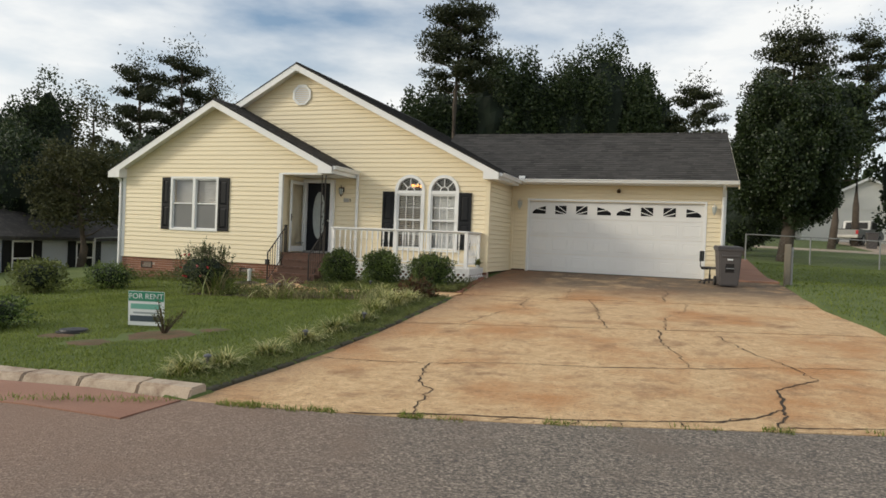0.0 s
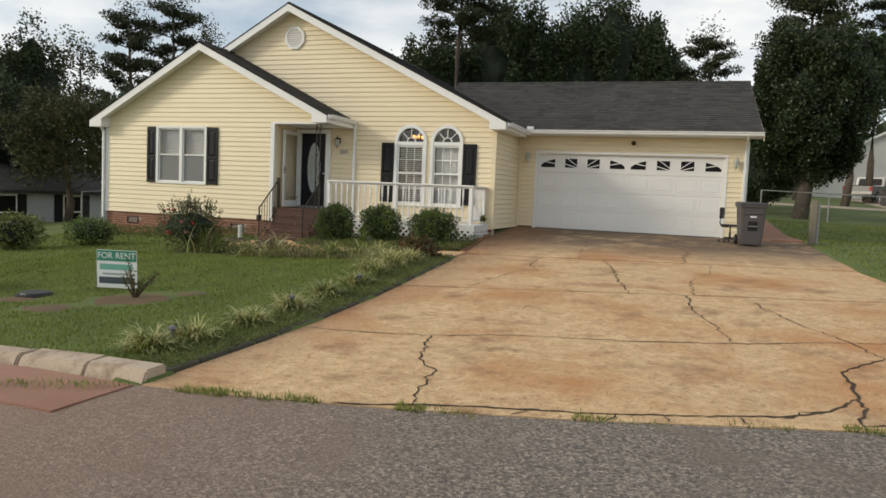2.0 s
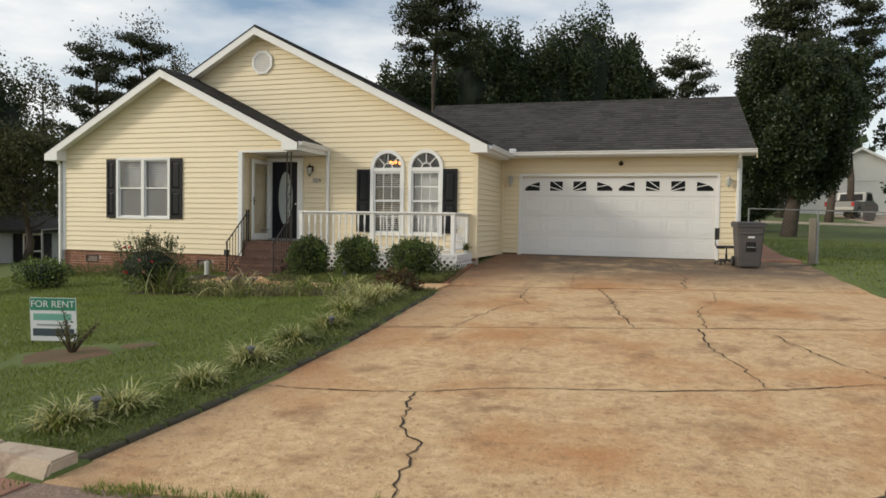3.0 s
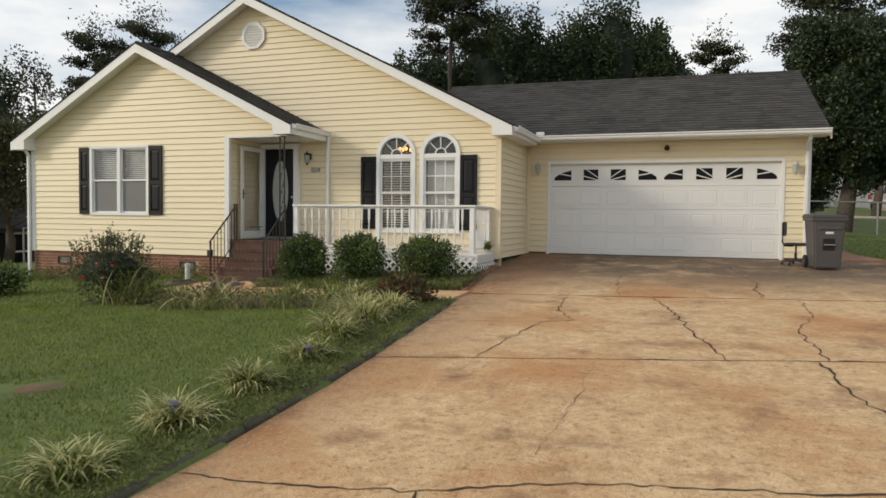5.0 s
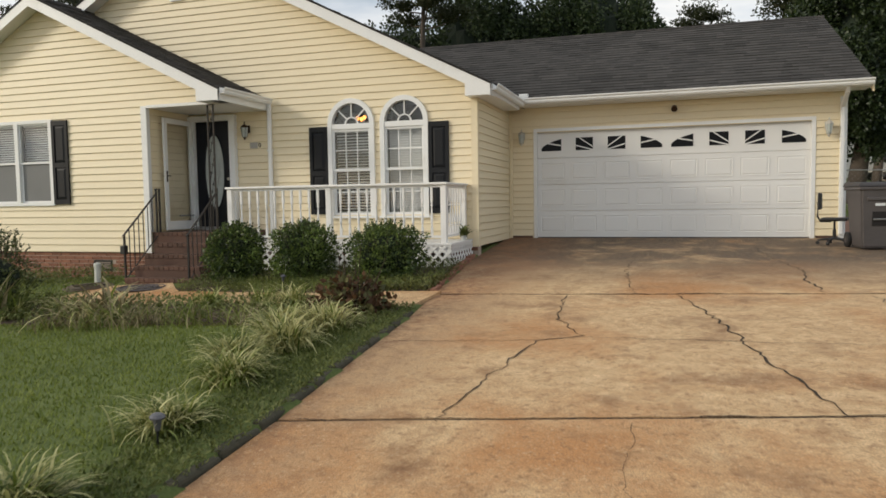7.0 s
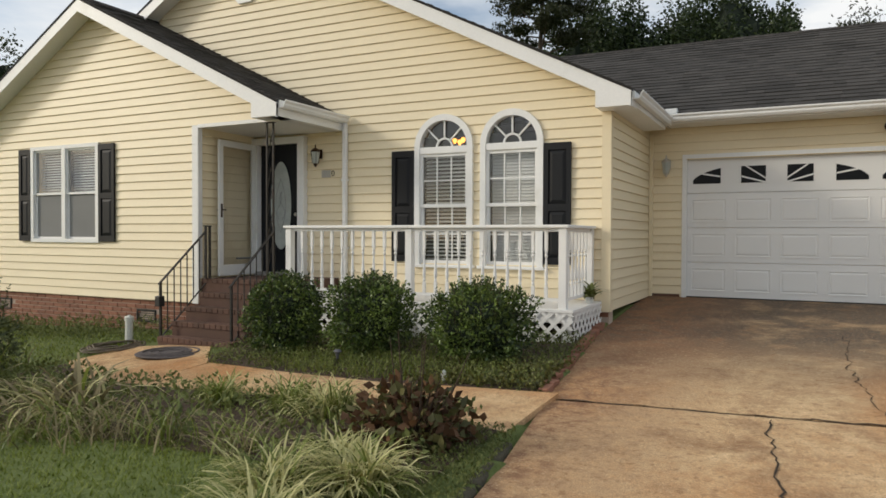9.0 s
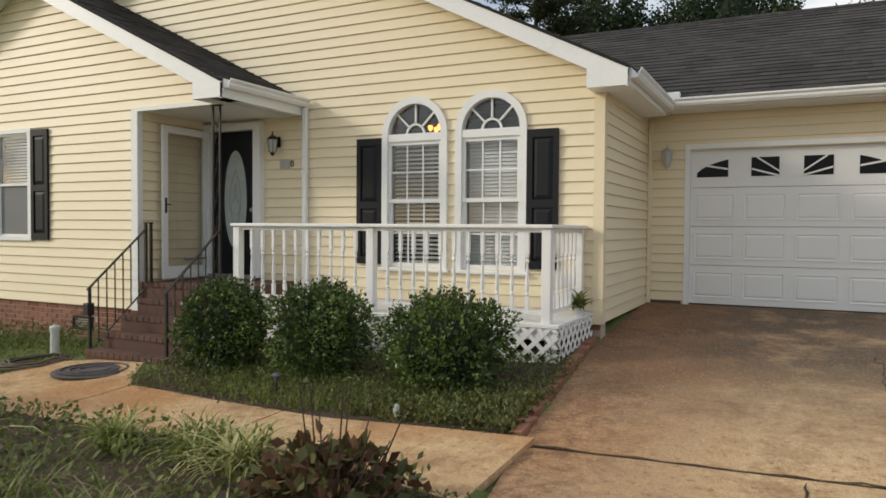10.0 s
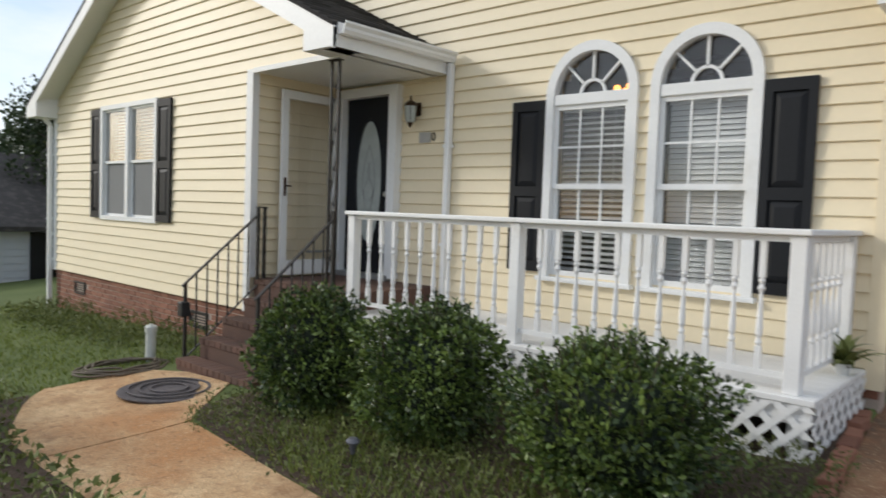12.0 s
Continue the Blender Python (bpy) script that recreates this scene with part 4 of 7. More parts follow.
def arched_window(name, x0, x1, z0, z1, label):
    w = tagged(new(name), label, "window", kind="structure")
    w.matrix_world = Matrix.Translation((0, MY, 0))
    xc, r = (x0 + x1) / 2, (x1 - x0) / 2
    zc = z1 - r
    case = bmesh.new()
    arc_band(case, xc, zc, r - 0.065, r + 0.02, -0.055, 0.06)
    box(x0 - 0.02, x0 + 0.06, -0.055, 0.06, z0 - 0.02, zc, bm=case)
    box(x1 - 0.06, x1 + 0.02, -0.055, 0.06, z0 - 0.02, zc, bm=case)
    part("window_frame", case, TRIM, w)
    part("window_sill", box(x0 - 0.05, x1 + 0.05, -0.085, 0.06, z0 - 0.055, z0 - 0.015, bevel=0.008), TRIM, w)
    part("transom_bar", box(x0 + 0.06, x1 - 0.06, -0.045, 0.06, zc - 0.09, zc + 0.005, bevel=0.008), TRIM, w)
    fan = arc_band(bmesh.new(), xc, zc, 0.105, 0.13, -0.012, 0.02)
    for a in (45, 90, 135):
        c, s = math.cos(radians(a)), math.sin(radians(a))
        o = Vector((-s, 0, c)) * 0.010
        p, q = Vector((xc + 0.12 * c, 0, zc + 0.12 * s)), Vector((xc + (r - 0.05) * c, 0, zc + (r - 0.05) * s))
        hexa(fan, [p - o + Vector((0, -0.012, 0)), p + o + Vector((0, -0.012, 0)), p + o + Vector((0, 0.02, 0)), p - o + Vector((0, 0.02, 0)),
                   q - o + Vector((0, -0.012, 0)), q + o + Vector((0, -0.012, 0)), q + o + Vector((0, 0.02, 0)), q - o + Vector((0, 0.02, 0))])
    part("fan_grille", fan, TRIM, w)
    g = bmesh.new()
    rim = [g.verts.new((xc + (r - 0.04) * math.cos(math.pi * i / 20), 0.024, zc + (r - 0.04) * math.sin(math.pi * i / 20))) for i in range(21)]
    ext = bmesh.ops.extrude_face_region(g, geom=[g.faces.new(rim)])
    bmesh.ops.translate(g, verts=[v for v in ext["geom"] if isinstance(v, bmesh.types.BMVert)], vec=(0, 0.006, 0))
    part("pane", g, GLASS, w).visible_shadow = False
    top, zm = zc - 0.09, 1.30
    for nm, a, b, y in (("upper_sash", zm - 0.005, top, 0.0), ("lower_sash", z0, zm + 0.03, 0.032)):
        s = bmesh.new()
        for q in ((x0 + 0.06, x0 + 0.10, a, b), (x1 - 0.10, x1 - 0.06, a, b), (x0 + 0.10, x1 - 0.10, a, a + 0.045), (x0 + 0.10, x1 - 0.10, b - 0.04, b)):
            box(q[0], q[1], y - 0.02, y + 0.012, q[2], q[3], bm=s)
        sash = part(nm, s, TRIM, w)
        mun = bmesh.new()
        for k in (1, 2):
            x = x0 + 0.10 + (x1 - x0 - 0.20) * k / 3
            box(x - 0.009, x + 0.009, y - 0.012, y + 0.002, a + 0.045, b - 0.04, bm=mun)
        zz = (a + b) / 2
        for k in range(3):
            xa = x0 + 0.10 + (x1 - x0 - 0.20) * k / 3 + (0.009 if k else 0)
            xb = x0 + 0.10 + (x1 - x0 - 0.20) * (k + 1) / 3 - (0.009 if k < 2 else 0)
            box(xa, xb, y - 0.012, y + 0.002, zz - 0.009, zz + 0.009, bm=mun)
        part("grille", mun, TRIM, sash)
        pane(w, x0 + 0.095, x1 - 0.095, y + 0.004, a + 0.04, b - 0.035)
    return w


arched_window("window_1", *ARCHES[0][:4], "arched double-hung window with white frame and sunburst fanlight")
arched_window("window_2", *ARCHES[1][:4], "arched double-hung window with white frame and sunburst fanlight")


def blind(x0, x1, y, z0, z1, tilt, pitch, label):
    b = thing("window_blind", label, "blind", "blinds of the front windows")
    me = mesh_of(box(x0, x1, -0.022, 0.022, -0.0015, 0.0015), BLIND)
    z = z0 + 0.05
    while z < z1 - 0.05:
        o = new("slat", me)
        o.parent, o.matrix_local = b, pose(0, y, z, tilt)
        z += pitch
    part("headrail", box(x0, x1, y - 0.03, y + 0.03, z1 - 0.05, z1), BLIND, b)
    for x in (x0 + 0.15, x1 - 0.15):
        part("cord", rod(bmesh.new(), (x, y, z0), (x, y, z1 - 0.05), 0.002, n=5), BLIND, b)


blind(-6.50, -5.85, MY + 0.10, 0.53, 2.03, 32, 0.052, "white slatted blind with slats half open")
blind(-5.50, -4.86, MY + 0.10, 0.53, 2.03, 62, 0.043, "white slatted blind with slats closed")


def shutter(x0, x1, z0, z1, y):
    s = thing("shutter", "black raised-panel window shutter", "shutter", "black window shutters", at=(x0, y, z0))
    w, h = x1 - x0, z1 - z0
    f = bmesh.new()
    box(0, 0.06, -0.032, 0, 0, h, bm=f); box(w - 0.06, w, -0.032, 0, 0, h, bm=f)
    mid = h * 0.47
    for a, b in ((0, 0.09), (mid - 0.045, mid + 0.045), (h - 0.09, h)):
        box(0.06, w - 0.06, -0.032, 0, a, b, bm=f)
    part("frame", f, SHUTTER, s)
    for a, b in ((0.09, mid - 0.045), (mid + 0.045, h - 0.09)):
        p = bmesh.new()
        x_a, x_b = 0.06, w - 0.06
        i = 0.05
        hexa(p, [(x_a, -0.010, a), (x_b, -0.010, a), (x_b, -0.010, b), (x_a, -0.010, b), (x_a + i, -0.028, a + i), (x_b - i, -0.028, a + i), (x_b - i, -0.028, b - i), (x_a + i, -0.028, b - i)])
        part("raised_panel", p, SHUTTER, s)
    return s


shutter(-6.985, -6.63, 0.54, 2.09, MY - 0.025)
shutter(-4.73, -4.375, 0.54, 2.09, MY - 0.025)
shutter(-13.58, -13.28, 0.79, 2.31, WY - 0.025)
shutter(-11.60, -11.24, 0.79, 2.31, WY - 0.022)

win3 = tagged(new("window_3"), "twin white double-hung window with blinds half down", "window", kind="structure")
win3.matrix_world = Matrix.Translation((0, WY, 0))
x0, x1, z0, z1 = WINL[:4]
fr = bmesh.new()
xm = (x0 + x1) / 2
for q in ((x0 - 0.03, x0 + 0.045, z0 - 0.03, z1 + 0.03), (x1 - 0.045, x1 + 0.03, z0 - 0.03, z1 + 0.03), (x0 + 0.045, x1 - 0.045, z0 - 0.03, z0 + 0.03), (x0 + 0.045, x1 - 0.045, z1 - 0.03, z1 + 0.03), (xm - 0.045, xm + 0.045, z0 + 0.03, z1 - 0.03)):
    box(q[0], q[1], -0.05, 0.06, q[2], q[3], bm=fr)
part("window_frame", fr, TRIM, win3)
SCREEN = mat("insect_screen", (0.20, 0.20, 0.195), 0.8, fine=400, bump=0.1)
for a, b in ((x0 + 0.045, xm - 0.045), (xm + 0.045, x1 - 0.045)):
    zm = (z0 + z1) / 2 + 0.02
    for nm, c, d, y in (("upper_sash", zm - 0.03, z1 - 0.03, 0.0), ("lower_sash", z0 + 0.03, zm + 0.005, 0.03)):
        s = bmesh.new()
        for q in ((a, a + 0.03, c, d), (b - 0.03, b, c, d), (a + 0.03, b - 0.03, c, c + 0.035), (a + 0.03, b - 0.03, d - 0.03, d)):
            box(q[0], q[1], y - 0.018, y + 0.01, q[2], q[3], bm=s)
        part(nm, s, TRIM, win3)
        pane(win3, a + 0.028, b - 0.028, y + 0.003, c + 0.033, d - 0.028)
    blind(a + 0.03, b - 0.03, WY + 0.10, zm - 0.12, z1 - 0.03, 40, 0.043, "white slatted blind drawn half way down")
    part("screen", box(a + 0.03, b - 0.03, 0.012, 0.014, z0 + 0.06, zm - 0.025), SCREEN, win3)
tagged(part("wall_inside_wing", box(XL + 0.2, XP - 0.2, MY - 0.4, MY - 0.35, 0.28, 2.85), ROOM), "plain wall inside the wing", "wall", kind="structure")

# ---------- front door ----------
door = tagged(new("door_1"), "black front door with an oval frosted glass panel", "door", kind="structure")
door.matrix_world = Matrix.Translation((-0.03, MY - 0.07, 0))
a, b, c, d = DOOR[:4]
f = bmesh.new()
for q in ((a - 0.09, a + 0.03, c, d + 0.07), (b - 0.03, b + 0.09, c, d + 0.07), (a + 0.03, b - 0.03, d - 0.03, d + 0.07)):
    box(q[0], q[1], -0.04, 0.12, q[2], q[3], bm=f)
part("door_frame", f, TRIM, door)
part("leaf", box(a + 0.03, b - 0.03, 0.06, 0.10, c + 0.03, d - 0.03), BLACKDOOR, door)
xo, zo, rx, rz = (a + b) / 2, 1.36, 0.20, 0.68
ov = bmesh.new()
rim_o = []
for i in range(40):
    t = 2 * math.pi * i / 40
    rim_o.append([ov.verts.new((xo + (rx + k) * math.cos(t), y, zo + (rz + k) * math.sin(t))) for k, y in ((0.0, 0.058), (0.012, 0.045), (0.03, 0.052), (0.035, 0.060))])
for i in range(40):
    p, q = rim_o[i], rim_o[(i + 1) % 40]
    for k in range(3):
        ov.faces.new((p[k], p[k + 1], q[k + 1], q[k]))
part("oval_moulding", ov, BLACKDOOR, door)
og = bmesh.new()
lo = [og.verts.new((xo + rx * math.cos(2 * math.pi * i / 40), 0.056, zo + rz * math.sin(2 * math.pi * i / 40))) for i in range(40)]
og.faces.new(lo)
ex = bmesh.ops.extrude_face_region(og, geom=og.faces[:])
bmesh.ops.translate(og, verts=[v for v in ex["geom"] if isinstance(v, bmesh.types.BMVert)], vec=(0, 0.003, 0))
glass_oval = part("oval_glass", og, FROST, door, "frosted oval glass with leaded scrolls")
lead = bmesh.new()
for s in (-1, 1):
    tube(lead, [(xo + s * 0.10 * math.sin(k / 10 * math.pi), 0.053, zo - 0.42 + 0.084 * k) for k in range(11)], 0.004, 5)
    tube(lead, [(xo + s * (0.03 + 0.05 * math.sin(k / 8 * 2 * math.pi)), 0.053, zo - 0.22 + 0.055 * k) for k in range(9)], 0.004, 5)
part("leading", lead, METAL, glass_oval)
hd = lathe(bmesh.new(), [(0.012, 0), (0.012, 0.03), (0.028, 0.04), (0.03, 0.06), (0.018, 0.075)], 12)
part("door_handle", hd, CHROME, door, m=pose(b - 0.09, 0.06, 1.22, 90))
part("threshold", box(a - 0.02, b + 0.02, -0.06, 0.12, c - 0.03, c + 0.03, bevel=0.006), METAL, door)

storm = thing("storm_door", "white full-view storm door swung open against the porch wall", "door", at=Matrix.Translation((-9.44, MY - 0.12, 0.30)) @ pose(0, 0, 0, 0, 0, -88))
f = bmesh.new()
for q in ((0, 0.08, 0, 2.0), (0.72, 0.80, 0, 2.0), (0.08, 0.72, 0, 0.16), (0.08, 0.72, 1.91, 2.0)):
    box(q[0], q[1], -0.018, 0.018, q[2], q[3], bm=f)
part("frame", f, TRIM, storm)
g = part("pane", box(0.08, 0.72, -0.003, 0.003, 0.16, 1.91), GLASS, storm)
g.visible_shadow = False
h = bmesh.new()
box(0.745, 0.775, -0.03, 0.03, 0.86, 1.06, bm=h, bevel=0.006)
rod(h, (0.76, -0.055, 0.97), (0.76, 0.055, 0.97), 0.009)
rod(h, (0.70, 0.05, 0.97), (0.77, 0.05, 0.97), 0.008)
rod(h, (0.70, -0.05, 0.97), (0.77, -0.05, 0.97), 0.008)
part("handle", h, BRONZE, storm, "dark bronze lever handle")
part("closer", rod(bmesh.new(), (0.05, 0.04, 0.25), (0.45, 0.03, 0.25), 0.014), METAL, storm)

# ---------- garage door ----------
gdoor = tagged(new("door_2"), "white panelled double garage door with sunburst windows", "garage door", kind="structure")
gdoor.matrix_world = Matrix.Translation((0, GY + 0.05, 0))
gx0, gx1 = GDOOR[0], GDOOR[1]
casing = bmesh.new()
for q in ((gx0 - 0.06, gx0 + 0.005, -0.02, 2.135), (gx1 - 0.005, gx1 + 0.06, -0.02, 2.135), (gx0 + 0.005, gx1 - 0.005, 2.075, 2.135)):
    box(q[0], q[1], -0.08, 0.04, q[2], q[3], bm=casing)
part("door_frame", casing, TRIM, gdoor)
SH = 2.075 / 4
cw = (gx1 - gx0 - 0.01) / 8
WINGLASS = mat("dark_door_glass", (0.008, 0.008, 0.009), 0.3, var=0.2, bump=0.0, spec=0.15)
for r in range(4):
    zb = 0.0 + r * SH
    sec = part("door_section", box(gx0 + 0.005, gx1 - 0.005, 0, 0.04, zb + 0.0025, zb + SH - 0.0025, bevel=0.003), DOORWHITE, gdoor)
    if r < 3:
        for k in range(8):
            xa, xb = gx0 + 0.005 + k * cw + 0.055, gx0 + 0.005 + (k + 1) * cw - 0.055
            za, zt = zb + 0.085, zb + SH - 0.085
            p = bmesh.new()
            ring = [((xa, za), (xb, zt), 0.0), ((xa, za), (xb, zt), -0.008), ((xa + 0.012, za + 0.012), (xb - 0.012, zt - 0.012), -0.008), ((xa + 0.026, za + 0.026), (xb - 0.026, zt - 0.026), -0.001), ((xa + 0.05, za + 0.05), (xb - 0.05, zt - 0.05), -0.009)]
            vs = [[p.verts.new(v) for v in ((l[0], y, l[1]), (h_[0], y, l[1]), (h_[0], y, h_[1]), (l[0], y, h_[1]))] for l, h_, y in ring]
            for u, v in zip(vs, vs[1:]):
                for i in range(4):
                    p.faces.new((u[i], u[(i + 1) % 4], v[(i + 1) % 4], v[i]))
            p.faces.new(vs[-1])
            part("raised_panel", p, DOORWHITE, sec)
    else:
        for grp in range(2):
            cx = gx0 + 0.005 + (4 * grp + 2) * cw
            half = 2 * cw - 0.12
            zbot, hgt = zb + 0.14, 0.30
            arch = lambda x: zbot + hgt * math.sqrt(max(0.0, 1 - ((x - cx) / (half + 0.06)) ** 2))
            for k in range(4):
                xa = gx0 + 0.005 + (4 * grp + k) * cw + 0.14
                xb = xa + cw - 0.28
                if k == 0:
                    xa -= 0.06
                if k == 3:
                    xb += 0.06
                cap = 0.245
                tops = [(xa + (xb - xa) * i / 8, min(arch(xa + (xb - xa) * i / 8), zbot + cap)) for i in range(9)]
                g = bmesh.new()
                loop = [(xa, zbot), (xb, zbot)] + [t for t in tops[::-1]]
                fr_, bk = [g.verts.new((x, -0.006, z)) for x, z in loop], [g.verts.new((x, 0.002, z)) for x, z in loop]
                g.faces.new(fr_)
                for i in range(len(loop)):
                    j = (i + 1) % len(loop)
                    g.faces.new((fr_[i], fr_[j], bk[j], bk[i]))
                part("pane", g, WINGLASS, sec, "dark glass pane")
                for ang in ((28, 52) if k in (1, 2) else (14, 26)):
                    s = 1 if k >= 2 else -1
                    pts = []
                    for st in range(200):
                        rr_ = st * 0.012
                        x, z = cx + s * rr_ * math.cos(radians(ang)) , zbot - 0.04 + rr_ * math.sin(radians(ang)) * (0.55 if k in (1, 2) else 0.75)
                        if xa - 0.005 <= x <= xb + 0.005 and zbot - 0.005 <= z <= min(arch(x), zbot + cap) + 0.005:
                            pts.append((x, z))
                    if len(pts) > 3:
                        (ax, az_), (bx, bz) = pts[0], pts[-1]
                        sp = hexa(bmesh.new(), [(ax, -0.014, az_ - 0.012), (bx, -0.014, bz - 0.012), (bx, -0.007, bz - 0.012), (ax, -0.007, az_ - 0.012), (ax, -0.014, az_ + 0.012), (bx, -0.014, bz + 0.012), (bx, -0.007, bz + 0.012), (ax, -0.007, az_ + 0.012)])
                        part("glazing_bar", sp, DOORWHITE, sec)
part("bottom_seal", box(gx0 + 0.005, gx1 - 0.005, 0.002, 0.03, -0.03, 0.003), BLACKPLASTIC, gdoor)
tagged(part("trim_base_garage", box(XC + 0.03, gx0 - 0.09, GY - 0.02, GY + 0.02, -0.05, 0.03), BRICKDARK), "dark brick base strip", "trim", kind="structure")
tagged(part("trim_base_garage", box(gx1 + 0.09, XG, GY - 0.02, GY + 0.02, -0.05, 0.03), BRICKDARK), "dark brick base strip", "trim", kind="structure")

# ---------- porch slab and steps ----------
steps = tagged(new("front_steps"), "brown brick steps up to the porch", "steps", kind="structure")
SX0, SX1 = -9.30, -8.02
part("landing", box(XP + 0.03, -7.92, 13.90, MY - 0.005, -0.7, 0.27, bevel=0.006), BRICKDARK, steps)
br = mesh_of(box(0.004, 0.094, 0, 0.20, 0, 0.06, bevel=0.005), BRICKDARK)
for k in range(5):
    zt = 0.27 - 0.175 * k
    yf = 13.90 - 0.24 * k
    if k:
        part("step", box(SX0, SX1, yf, yf + 0.24, -0.75, zt - 0.06), BRICKDARK, steps)
    x = SX0 if k else XP + 0.05
    while x < (SX1 if k else -7.98) - 0.05:
        o = new("brick", br)
        o.parent, o.location = steps, (x, yf - 0.015, zt - 0.06 + (0.004 if not k else 0))
        x += 0.0985


def scroll(bm, cx, y, cz, r, flip=1, up=1):
    pts = []
    for i in range(22):
        a = i / 21 * 2.6 * math.pi
        q = r * (1 - 0.75 * i / 21)
        pts.append((cx + flip * q * math.cos(a), y, cz + up * q * math.sin(a)))
    tube(bm, pts, 0.005, 5)


post = thing("iron_post", "slender wrought iron porch post with scrolls", "post", at=(-8.26, 13.93, 0.275))
for dx in (-0.055, 0.055):
    part("upright", box(dx - 0.011, dx + 0.011, -0.011, 0.011, 0, 2.165), IRON, post)
for zc_ in (0.35, 0.75, 1.08, 1.45, 1.85):
    sc = bmesh.new()
    scroll(sc, 0.018, 0, zc_ + 0.06, 0.028, 1, 1)
    scroll(sc, -0.018, 0, zc_ - 0.06, 0.028, -1, -1)
    tube(sc, [(0.044, 0, zc_ + 0.2), (0.015, 0, zc_ + 0.08), (-0.015, 0, zc_ - 0.08), (-0.044, 0, zc_ - 0.2)], 0.005, 5)
    part("scroll", sc, IRON, post)
part("top_plate", box(-0.08, 0.08, -0.03, 0.03, 2.155, 2.163), IRON, post)
part("base_plate", box(-0.08, 0.08, -0.03, 0.03, 0, 0.008), IRON, post)


def step_rail(x, label, upper=True):
    r = thing("stair_railing", label, "railing", "iron railings of the front steps", at=(x, 0, 0))
    lo_, hi_ = (13.06, 0.27), (13.86, 0.95)
    zat = lambda y: lo_[1] + (y - lo_[0]) * (hi_[1] - lo_[1]) / (hi_[0] - lo_[0])
    rail = bmesh.new()
    hexa(rail, [(-0.018, lo_[0] - 0.03, zat(lo_[0] - 0.03) - 0.008), (0.018, lo_[0] - 0.03, zat(lo_[0] - 0.03) - 0.008), (0.018, hi_[0], hi_[1] - 0.008), (-0.018, hi_[0], hi_[1] - 0.008),
                (-0.018, lo_[0] - 0.03, zat(lo_[0] - 0.03) + 0.008), (0.018, lo_[0] - 0.03, zat(lo_[0] - 0.03) + 0.008), (0.018, hi_[0], hi_[1] + 0.008), (-0.018, hi_[0], hi_[1] + 0.008)])
    part("handrail", rail, IRON, r)
    low = lambda y: zat(y) - 0.74
    part("lower_rail", hexa(bmesh.new(), [(-0.012, 13.06, low(13.06) - 0.006), (0.012, 13.06, low(13.06) - 0.006), (0.012, 13.86, low(13.86) - 0.006), (-0.012, 13.86, low(13.86) - 0.006),
                                          (-0.012, 13.06, low(13.06) + 0.006), (0.012, 13.06, low(13.06) + 0.006), (0.012, 13.86, low(13.86) + 0.006), (-0.012, 13.86, low(13.86) + 0.006)]), IRON, r)
    part("post", box(-0.014, 0.014, 13.045, 13.073, -0.58, zat(13.06)), IRON, r)
    for y in (13.845, 13.925) if upper else (13.845,):
        part("post", box(-0.014, 0.014, y, y + 0.028, 0.27, 1.02), IRON, r)
    for k in range(1, 7):
        y = 13.06 + k * 0.8 / 7
        part("baluster", box(-0.006, 0.006, y - 0.006, y + 0.006, low(y), zat(y)), IRON, r)
    if upper:
        part("end_box", box(-0.045, 0.045, 13.0, 13.09, -0.05, 0.09, bevel=0.01), BLACKPLASTIC, r)
    if upper:
        part("cap", box(-0.02, 0.02, 13.84, 13.96, 1.02, 1.035), IRON, r)
    return r


step_rail(-9.38, "black wrought iron stair railing beside the siding")
step_rail(-8.14, "black wrought iron stair railing beside the deck", False)

# ---------- deck ----------
DX0, DX1, DY0, DZ = -7.97, -4.00, 13.84, 0.10
deck = thing("deck", "white painted wooden porch deck with lattice skirt", "deck")
y = DY0 - 0.02
while y < MY - 0.10:
    part("floor_board", box(DX0, DX1 + 0.02, y, y + 0.135, DZ - 0.035, DZ, bevel=0.004), PAINT, deck)
    y += 0.14
part("rim_board", box(DX0, DX1, DY0, DY0 + 0.035, DZ - 0.15, DZ - 0.037), PAINT, deck)
part("rim_board", box(DX1 - 0.035, DX1, DY0 + 0.035, MY - 0.03, DZ - 0.15, DZ - 0.037), PAINT, deck)
for x in (DX0 + 0.06, -6.0, DX1 - 0.09):
    part("support", box(x - 0.045, x + 0.045, DY0 + 0.06, DY0 + 0.15, -0.62, DZ - 0.05), PAINT, deck)
LZ0, LZ1 = -0.35, DZ - 0.038


